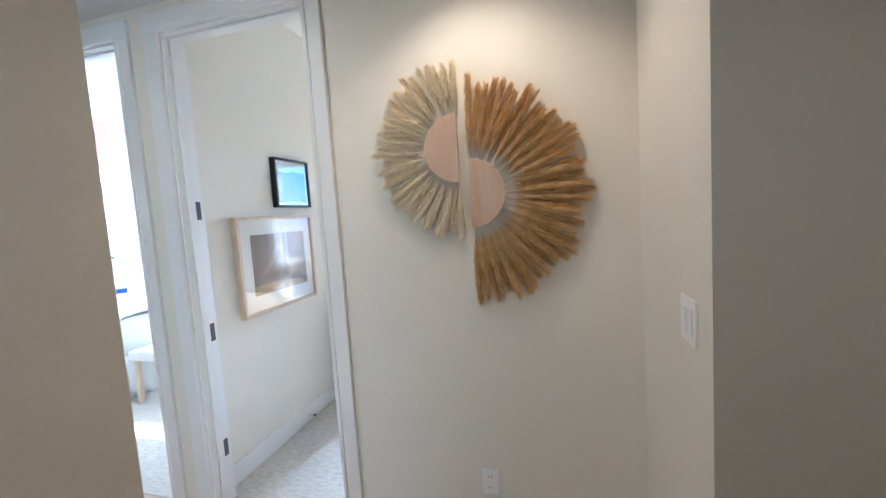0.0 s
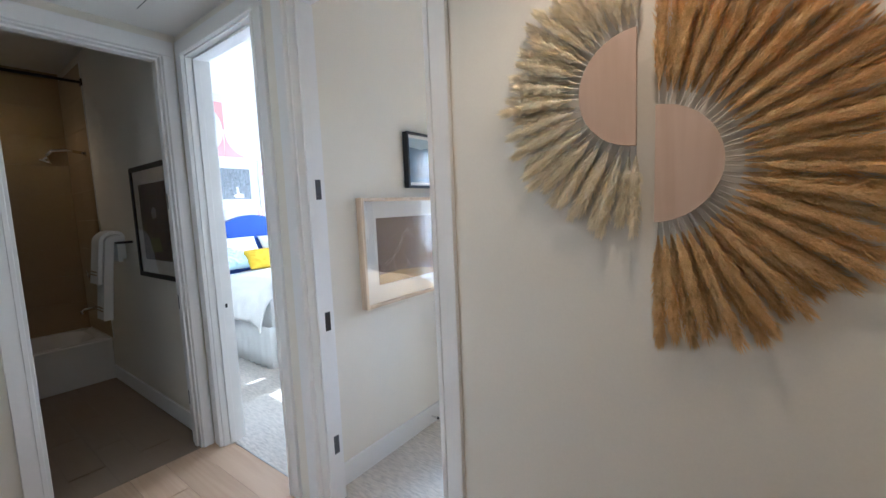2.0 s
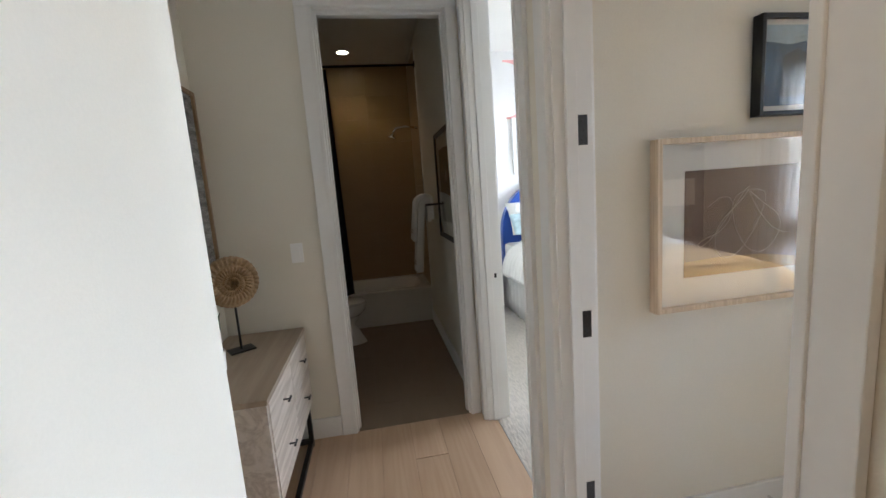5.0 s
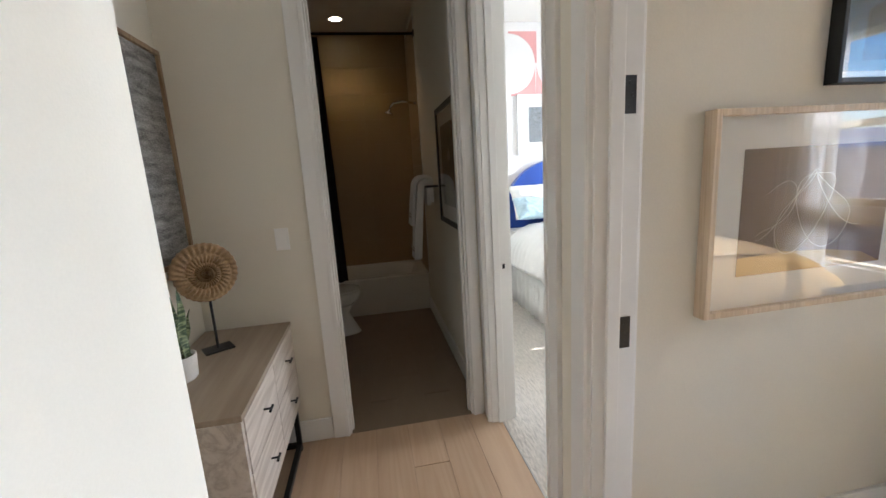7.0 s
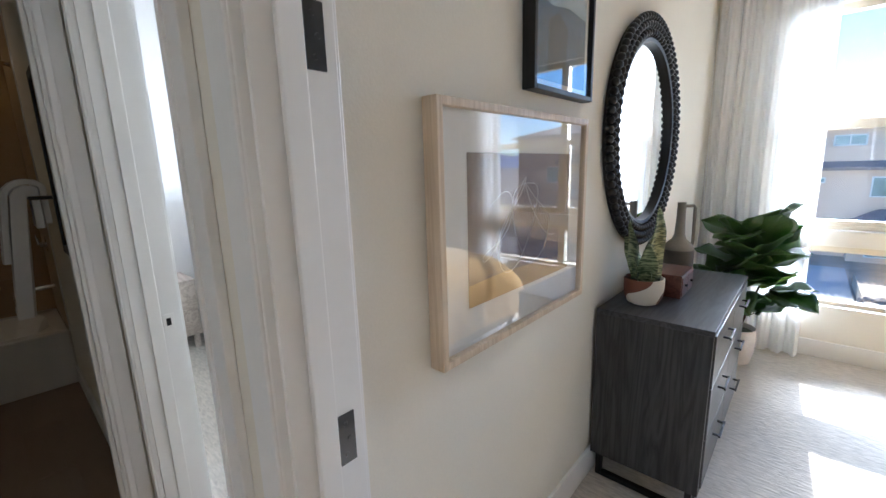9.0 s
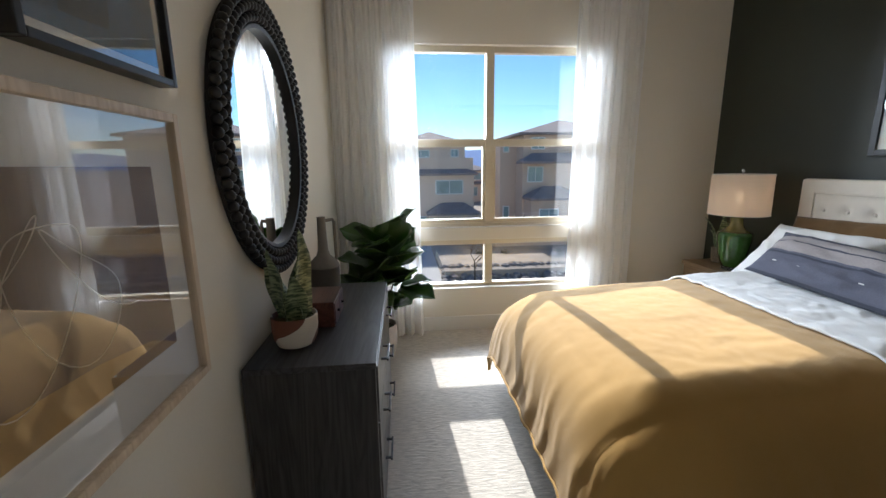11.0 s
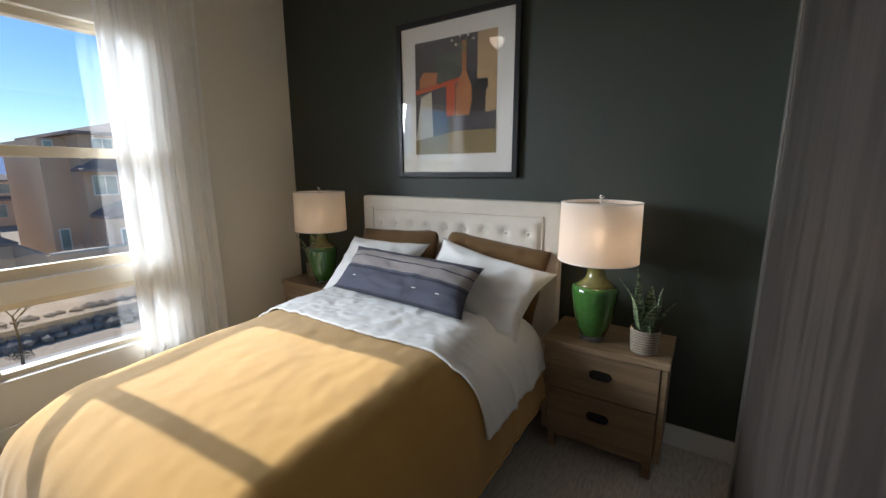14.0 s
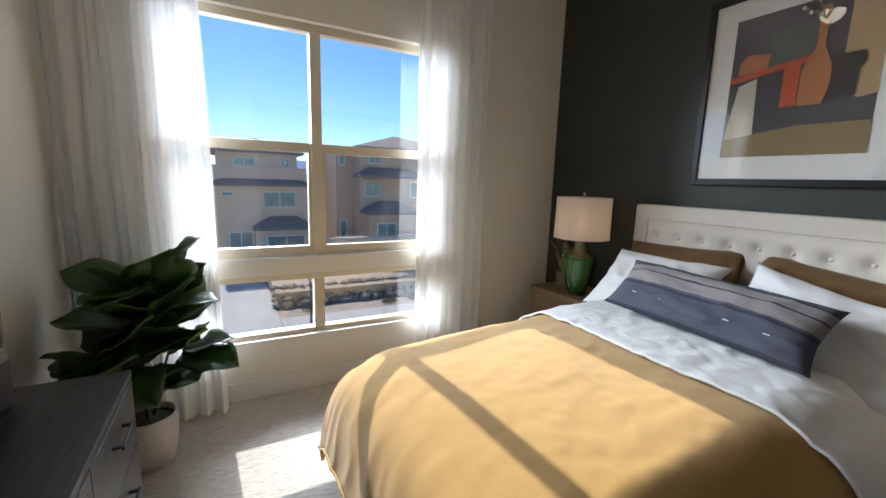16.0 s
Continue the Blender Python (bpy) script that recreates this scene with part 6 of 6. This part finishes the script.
part("headboard", bm, BLUE, pb, "rounded royal blue velvet headboard", smooth=40)
part("mattress", boxed(0.10, 1.55, 2.76, 4.08, 0.36, 0.78, bevel=0.05), SHEET, pb, smooth=40)


def skirt(u, v):
    per = u * (1.46 + 1.32 + 1.46)
    w = 0.012 * math.sin(per * 55) * (1.2 - v) + 0.008 * soft((per * 3, v, 0), 2)
    if per < 1.46:
        p, o = (0.10 + per, 2.72), (0, -1)
    elif per < 2.78:
        p, o = (1.56, 2.72 + per - 1.46), (1, 0)
    else:
        p, o = (1.56 - (per - 2.78), 4.12), (0, 1)
    return Vector((p[0] + o[0] * w, p[1] + o[1] * w, 0.006 + v * 0.42))


part("bed_skirt", grid_sheet(skirt, 260, 3, 0.004), SHEET, pb, "white gathered bed skirt", smooth=True)
pd = part("white_duvet", draped(-4.90, -3.72, 2.80, 4.04, 0.0, 0.42, 0.4, 0.83, 8.0, 60, 70), SHEET, smooth=True)
tagged(pd, "white cotton duvet spread over the guest bed", "duvet")
for v in pd.data.vertices:
    if v.co.x > -3.9 and v.co.z > 0.3:
        v.co.z -= 0.10 * ((v.co.x + 3.9) / 0.18) ** 2
YEL = mat("lemon_yellow_cotton", (0.72, 0.50, 0.02), 0.9, var=0.06, fine=240, bump=0.2)
SKYB = mat("pale_blue_cotton", (0.50, 0.66, 0.74), 0.9, var=0.1, fine=240, bump=0.2)


def guest_pillow(name, at, w, h, t, lean, material, label, seed):
    p = part(name, cushion(w, h, t, seed), material, smooth=True)
    p.matrix_world = Matrix.Translation(at) @ pose(0, 0, 0, 0, 0, 90) @ pose(0, 0, 0, -lean, 0, 0)
    return tagged(p, label, "pillow", "pillows on the guest bed")


guest_pillow("white_pillow", (-5.05, 3.10, 1.08), 0.62, 0.44, 0.18, 34, SHEET, "white cotton pillow against the blue headboard", 61)
guest_pillow("white_pillow", (-5.05, 3.76, 1.08), 0.62, 0.44, 0.18, 34, SHEET, "white cotton pillow against the blue headboard", 62)
guest_pillow("pale_blue_pillow", (-4.92, 2.98, 1.02), 0.40, 0.30, 0.14, 44, SKYB, "pale blue cotton pillow beside the yellow one", 63)
guest_pillow("yellow_pillow", (-4.84, 3.36, 0.995), 0.50, 0.30, 0.16, 48, YEL, "lemon yellow lumbar pillow on the white duvet", 64)
picture("guest_picture", (PW + 0.001, 2.975, 1.605), 90, 0.665, 0.675, 0.03, 0.022, TRIM, "white-framed black and blue speckled print over the guest bed", 0.12, mat("speckled_ink", (0.01, 0.014, 0.03), 0.8, var=0.9, scale=40, fine=60, bump=0, color2=(0.40, 0.45, 0.50)), [(PAPER, [(0.42, 0.06), (0.72, 0.04), (0.75, 0.16), (0.60, 0.20), (0.56, 0.42), (0.50, 0.40), (0.50, 0.18), (0.40, 0.14)])])
gs = thing("guest_nightstand", (PW + 0.02, 2.10, 0), "whitewashed wooden nightstand beside the guest bed", "nightstand")
part("case", boxed(0, 0.40, 0, 0.50, 0.12, 0.60, bevel=0.004), GREY_OAK, gs)
for j in range(2):
    dr = part("drawer", boxed(0.4005, 0.415, 0.015, 0.485, 0.14 + j * 0.225, 0.355 + j * 0.225, bevel=0.003), GREY_OAK, gs)
    part("knob", tube([(0.415, 0.25, 0.25 + j * 0.225), (0.435, 0.25, 0.25 + j * 0.225)], 0.010, 10), BLACK, dr)
for x in (0.02, 0.34):
    for y in (0.02, 0.44):
        part("leg", boxed(x, x + 0.04, y, y + 0.04, 0.0005, 0.1195), GREY_OAK, gs)
bk = tagged(part("book", boxed(PW + 0.10, PW + 0.30, 2.18, 2.44, 0.6005, 0.635, bevel=0.003), mat("red_cover", (0.55, 0.05, 0.05), 0.5)), "red hardback book on the guest nightstand", "book")
bn = thing("bench", (-3.66, 2.86, 0), "striped upholstered bench with pale wooden legs by the bed", "bench")
STRIPE = mat("striped_canvas", (0.70, 0.68, 0.64), 0.9, var=0.15, scale=50, fine=200, stretch=(1, 0.05, 1))
part("seat", boxed(0, 0.36, 0, 1.1, 0.40, 0.49, bevel=0.02), STRIPE, bn, "white and grey striped seat", smooth=40)
for x in (0.03, 0.29):
    for y in (0.03, 1.03):
        bm = bmesh.new()
        for v in box(bm, x, x + 0.038, y, y + 0.038, 0.0005, 0.3995):
            if v.co.z < 0.1:
                v.co.x += 0.012 * (1 if x > 0.1 else -1)
        part("leg", bm, ASH, bn)

# ---- outside ----
STUCCO = mat("tan_stucco", (0.70, 0.53, 0.39), 0.95, var=0.06, scale=1.2, fine=14, bump=0.3)
STUCCO2 = mat("brown_stucco", (0.57, 0.42, 0.31), 0.95, var=0.06, scale=1.2, fine=14, bump=0.3)
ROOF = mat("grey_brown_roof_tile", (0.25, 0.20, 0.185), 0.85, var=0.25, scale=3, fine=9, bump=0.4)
# paler copy of the roof tile; sun on the eave is put into its colour
SUNLIT_TILE = mat("sunlit_roof_tile", (0.52, 0.44, 0.38), 0.85, var=0.2, scale=3, fine=9, bump=0.3)
WFRAME = mat("white_vinyl_far", (0.70, 0.69, 0.66), 0.5)
# the sky's teal reflection is put into the panes' base colour
SKY_GLASS = mat("sky_tinted_house_glass", (0.22, 0.30, 0.29), 0.08, var=0.35, scale=1.5, bump=0)
GROUND = mat("gravel_and_dry_soil", (0.32, 0.26, 0.20), 0.95, var=0.3, scale=0.8, fine=12, bump=0.5)
ASPHALT = mat("asphalt", (0.10, 0.11, 0.13), 0.8, var=0.15, scale=1, fine=20)
CONCRETE = mat("pale_concrete", (0.38, 0.365, 0.345), 0.9, var=0.08, scale=1, fine=18)
STONE = mat("dry_stone", (0.24, 0.20, 0.17), 0.9, var=0.25, scale=2, fine=10, bump=0.5)
GZ = -4.7
bm = bmesh.new()
box(bm, -1500, 1500, 6.0, 3000, GZ - 0.5, GZ)
tagged(part("ground", bm, GROUND), "dry gravelly ground that runs to the horizon", "ground", kind="structure")
setting("road", [(-60, 60, 13.5, 18.6, GZ, GZ + 0.02)], ASPHALT, "asphalt street below the window", "road")
setting("pavement", [(-60, -3.2, 18.6, 20.6, GZ, GZ + 0.14), (0.8, 60, 18.6, 20.6, GZ, GZ + 0.14)], CONCRETE, "pale concrete pavement beside the street", "pavement")
setting("driveway", [(-3.2, 0.8, 18.6, 33.0, GZ, GZ + 0.05)], CONCRETE, "pale concrete driveway", "driveway")


def roof(bm, x0, x1, y0, y1, z, rise, over=0.5, ridge_x=True):
    """A hipped roof with a thick eave."""
    x0, x1, y0, y1 = x0 - over, x1 + over, y0 - over, y1 + over
    h = min(x1 - x0, y1 - y0) / 2
    if (x1 - x0) >= (y1 - y0):
        r_ = [(x0 + h, (y0 + y1) / 2), (x1 - h, (y0 + y1) / 2)]
    else:
        r_ = [((x0 + x1) / 2, y0 + h), ((x0 + x1) / 2, y1 - h)]
    lo = [bm.verts.new((x, y, z - 0.12)) for x, y in ((x0, y0), (x1, y0), (x1, y1), (x0, y1))]
    c = [bm.verts.new((x, y, z + 0.06)) for x, y in ((x0, y0), (x1, y0), (x1, y1), (x0, y1))]
    t_ = [bm.verts.new((x, y, z + rise)) for x, y in r_]
    bm.faces.new(lo[::-1])
    for k in range(4):
        bm.faces.new((lo[k], lo[(k + 1) % 4], c[(k + 1) % 4], c[k]))
    if (x1 - x0) >= (y1 - y0):
        bm.faces.new((c[0], c[1], t_[1], t_[0])), bm.faces.new((c[1], c[2], t_[1])), bm.faces.new((c[2], c[3], t_[0], t_[1])), bm.faces.new((c[3], c[0], t_[0]))
    else:
        bm.faces.new((c[0], c[1], t_[0])), bm.faces.new((c[1], c[2], t_[1], t_[0])), bm.faces.new((c[2], c[3], t_[1])), bm.faces.new((c[3], c[0], t_[0], t_[1]))


def tile_rows(bm, x0, x1, y, z, rise, depth, step=0.24):
    """Round tile ends along an eave that faces the window."""
    k = 0
    while x0 + k * step < x1:
        r_ = bmesh.ops.create_cone(bm, cap_ends=True, segments=8, radius1=step * 0.42, radius2=step * 0.42, depth=depth)
        bmesh.ops.transform(bm, verts=r_["verts"], matrix=Matrix.Translation((x0 + (k + 0.5) * step, y + depth / 2, z + rise / 2)) @ Matrix.Rotation(math.pi / 2 - math.atan2(rise, depth), 4, "X"))
        k += 1


def house_window(h, x0, x1, z0, z1, y, split=True):
    w_ = part("window", boxed(x0 - 0.08, x1 + 0.08, y - 0.07, y - 0.002, z0 - 0.08, z1 + 0.08, bevel=0.01), WFRAME, h)
    cuts = [(x0, (x0 + x1) / 2 - 0.03), ((x0 + x1) / 2 + 0.03, x1)] if split else [(x0, x1)]
    for a, b in cuts:
        part("pane", boxed(a, b, y - 0.085, y - 0.0705, z0, z1), SKY_GLASS, w_)


def house(name, label, stucco, boxes, roofs, windows, eaves=()):
    h = thing(name, (0, 0, 0), label, "house")
    for b in boxes:
        part("wall", boxed(*b), stucco, h)
    for r_ in roofs:
        bm = bmesh.new()
        roof(bm, *r_)
        part("roof", bm, ROOF, h)
    for e in eaves:
        bm = bmesh.new()
        tile_rows(bm, *e)
        part("roof_tiles", bm, SUNLIT_TILE, h, "round tile ends coloured pale to look sunlit")
    for w_ in windows:
        house_window(h, *w_)
    return h


house("tan_house", "three-storey tan stucco house with grey tiled roofs", STUCCO,
      [(-1.75, 4.9, 37.0, 47.0, GZ, 0.75), (-1.75, 4.9, 37.4, 47.0, 0.75, 2.15), (-1.55, 4.35, 38.6, 47.0, 2.15, 3.35), (0.9, 5.1, 35.6, 37.0, GZ, -2.45)],
      [(-1.55, 4.35, 38.6, 47.0, 3.35, 1.3), (-1.75, 4.9, 36.9, 38.4, 0.80, 0.55, 0.3), (1.1, 4.9, 35.7, 37.6, -2.45, 0.85, 0.35)],
      [(-0.26, 1.13, 2.26, 2.80, 38.6), (3.15, 3.70, 2.30, 2.85, 38.6), (1.64, 3.89, -0.85, 0.22, 37.0), (-0.82, 0.68, -3.95, -2.85, 37.0), (-1.2, -0.55, -0.02, 0.18, 37.0, False), (1.7, 4.3, -4.3, -3.05, 35.6)],
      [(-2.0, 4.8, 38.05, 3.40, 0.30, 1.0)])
house("brown_house", "three-storey brown stucco house with stepped grey roofs", STUCCO2,
      [(8.3, 17.5, 34.0, 44.0, GZ, 3.85), (6.95, 8.3, 36.0, 44.0, GZ, 3.6), (8.5, 12.0, 32.2, 34.0, GZ, -1.1)],
      [(8.3, 17.5, 34.0, 44.0, 3.9, 1.5), (8.3, 13.0, 33.1, 34.4, 1.7, 0.7, 0.35), (8.6, 12.2, 32.0, 34.2, -1.05, 0.9, 0.3)],
      [(9.0, 9.95, 2.75, 3.55, 34.0), (8.75, 9.9, 0.20, 1.30, 34.0), (7.25, 7.6, 2.6, 3.4, 36.0, False), (9.2, 10.6, -3.6, -1.9, 32.2), (7.3, 7.7, -3.3, -2.0, 36.0, False), (12.6, 14.6, 0.1, 1.3, 34.0)])
house("far_house", "distant tan house with a dark tiled roof", STUCCO, [(8.5, 15.5, 72, 80, GZ, -1.6), (9.5, 13.5, 73, 80, -1.6, 0.6)], [(9.5, 13.5, 73, 80, 0.65, 1.0), (8.5, 15.5, 72, 80, -1.6, 0.9)], [(10.4, 12.4, -0.9, 0.2, 73), (9.6, 11.6, -3.6, -2.2, 72)])
house("far_house", "distant tan house with a dark tiled roof", STUCCO2, [(-12.5, -4.0, 60, 70, GZ, 1.9)], [(-12.5, -4.0, 60, 70, 1.95, 1.3)], [(-7.5, -5.2, -0.6, 0.8, 60), (-7.5, -5.2, -3.8, -2.2, 60)])
house("far_house", "distant brown house behind the street", STUCCO2, [(14.5, 21.0, 62, 70, GZ, 2.6)], [(14.5, 21.0, 62, 70, 2.65, 1.2)], [(15.6, 17.2, 0.8, 2.0, 62)])

# garden wall, retaining stones, air conditioner
gw = thing("garden_wall", (0, 0, 0), "low tan block wall behind the retaining stones", "garden wall")
part("wall", boxed(5.2, 22.0, 29.2, 29.45, GZ + 0.6, GZ + 2.2), STUCCO2, gw)
part("coping", boxed(5.15, 22.0, 29.12, 29.53, GZ + 2.205, GZ + 2.30), CONCRETE, gw)
part("wall", boxed(5.0, 5.2, 29.2, 36.5, GZ + 0.6, GZ + 2.2), STUCCO2, gw)
rw = thing("retaining_wall", (0, 0, 0), "rough dry-stone retaining bank along the pavement", "retaining wall")
part("bank", boxed(0.9, 40, 23.0, 29.2, GZ, GZ + 0.62), GROUND, rw)
rng = random.Random(8)
stones = []
for k in range(5):
    bm = bmesh.new()
    bmesh.ops.create_icosphere(bm, subdivisions=1, radius=0.22)
    for v in bm.verts:
        v.co = Vector((v.co.x * 1.4, v.co.y, v.co.z * 0.8)) * (1 + 0.35 * noise.noise(v.co * 5 + Vector((k * 3, 0, 0))))
    stones.append(bm)
ob0 = [part("stone", b, STONE, rw) for b in stones]
for k, o in enumerate(ob0):
    o.location = (1.2 + k * 0.5, 22.95, GZ + 0.12)
for k in range(230):
    row = k % 4
    m_ = Matrix.Translation((1.0 + (k // 4) * 0.42 + rng.uniform(-0.1, 0.1), 22.6 + row * 0.42 + rng.uniform(-0.1, 0.1), GZ + 0.12 + row * 0.17)) @ Matrix.Rotation(rng.uniform(0, 6.28), 4, "Z") @ Matrix.Scale(rng.uniform(0.75, 1.3), 4)
    same_mesh("stone", ob0[k % 5], rw, m_)
ac = thing("air_conditioner", (7.6, 30.4, GZ + 0.62), "grey outdoor air conditioner unit on the bank", "air conditioner")
part("body", boxed(0, 0.9, 0, 0.8, 0.0, 0.8, bevel=0.03), mat("grey_sheet_metal", (0.45, 0.45, 0.44), 0.5, 0.3), ac)
for k in range(5):
    part("louvre", boxed(0.05, 0.85, -0.02, -0.001, 0.12 + k * 0.13, 0.18 + k * 0.13), BLACK, ac)
part("fan_guard", lathe([(0.36, 0.801), (0.34, 0.83), (0.05, 0.84)], 20), BLACK, ac).location = (0.45, 0.4, 0)


def bare_tree(at, h, seed, label):
    t_ = thing("small_tree", at, label, "tree")
    part("trunk", tube([(0, 0, 0), (0.03, 0, h * 0.35), (0.0, 0.02, h * 0.62)], 0.045, 7, 0.6), BARK, t_)
    r_ = random.Random(seed)
    bm = bmesh.new()
    bl = bmesh.new()

    def grow(p, d, ln_, rad, depth):
        q = p + d * ln_
        tmp = tube([p, p + d * ln_ * 0.5 + Vector((0, 0, 0.02)), q], rad, 5, 0.5)
        me_ = bpy.data.meshes.new("tmp")
        tmp.to_mesh(me_)
        tmp.free()
        bm.from_mesh(me_)
        bpy.data.meshes.remove(me_)
        if depth == 0:
            for _ in range(7):
                c = q + Vector((r_.uniform(-0.16, 0.16), r_.uniform(-0.16, 0.16), r_.uniform(-0.14, 0.14)))
                e = Vector((r_.uniform(-1, 1), r_.uniform(-1, 1), r_.uniform(-1, 1))).normalized() * 0.035
                g_ = e.orthogonal().normalized() * 0.022
                bl.faces.new([bl.verts.new(c + e), bl.verts.new(c + g_), bl.verts.new(c - e), bl.verts.new(c - g_)])
            return
        for _ in range(3):
            nd = (d + Vector((r_.uniform(-0.8, 0.8), r_.uniform(-0.8, 0.8), r_.uniform(-0.1, 0.6)))).normalized()
            grow(q, nd, ln_ * 0.68, rad * 0.55, depth - 1)
    for _ in range(4):
        grow(Vector((0, 0, h * r_.uniform(0.40, 0.62))), Vector((r_.uniform(-0.8, 0.8), r_.uniform(-0.8, 0.8), 0.9)).normalized(), h * 0.18, 0.02, 2)
    part("branches", bm, BARK, t_)
    part("leaves", bl, mat("dry_leaf", (0.20, 0.12, 0.06), 0.8, var=0.3), t_, "sparse brown leaves")
    return t_


bare_tree((1.9, 19.6, GZ + 0.14), 3.0, 2, "small bare tree with sparse brown leaves by the street")
bare_tree((-4.6, 21.5, GZ), 3.4, 5, "small bare tree with sparse brown leaves by the driveway")
bare_tree((13.5, 24.5, GZ + 0.6), 2.2, 7, "small bare tree with sparse brown leaves on the bank")

# dry shrubs along the bank
SHRUB = mat("dry_shrub_leaf", (0.12, 0.10, 0.06), 0.9, var=0.4)
rng = random.Random(14)
for k in range(12):
    x, y = rng.uniform(0.9, 13), rng.choice((18.0, 21.6, 25.5, 27.0))
    bm = bmesh.new()
    for _ in range(120):
        d = Vector((rng.gauss(0, 1), rng.gauss(0, 1), abs(rng.gauss(0, 0.9)))).normalized() * rng.uniform(0.08, 0.36)
        e = Vector((rng.uniform(-1, 1), rng.uniform(-1, 1), rng.uniform(0, 1))).normalized() * 0.07
        g_ = e.orthogonal().normalized() * 0.018
        bm.faces.new([bm.verts.new(d + e), bm.verts.new(d + g_), bm.verts.new(d - e), bm.verts.new(d - g_)])
    s_ = part("shrub", bm, SHRUB)
    s_.location = (x, y, GZ + (0.62 if y > 23 else 0.02))
    tagged(s_, "small dry brown shrub in the gravel", "shrub", "dry shrubs along the bank")

# mountains on the horizon
# air haze is painted into the ridge's blue base colour
MOUNT = mat("hazy_blue_mountain", (0.15, 0.25, 0.48), 1.0, var=0.15, scale=0.01, fine=0.05, bump=0)


def ridge(u, v):
    x = -2600 + u * 6200
    y = 2200 + 500 * v
    h = (34 + 40 * min(1, max(0, (u - 0.38) / 0.08)) + 20 * noise.noise(Vector((u * 7, 0, 3))) + 16 * noise.noise(Vector((u * 31, 0, 5)))) * (v if v < 0.9 else 1)
    return Vector((x, y, GZ + h * 1.35 * (0.0 if v == 0 else 1)))


tagged(part("mountain_ridge", grid_sheet(ridge, 160, 4), MOUNT, smooth=True), "low hazy blue mountain ridge on the horizon", "backdrop", kind="structure")
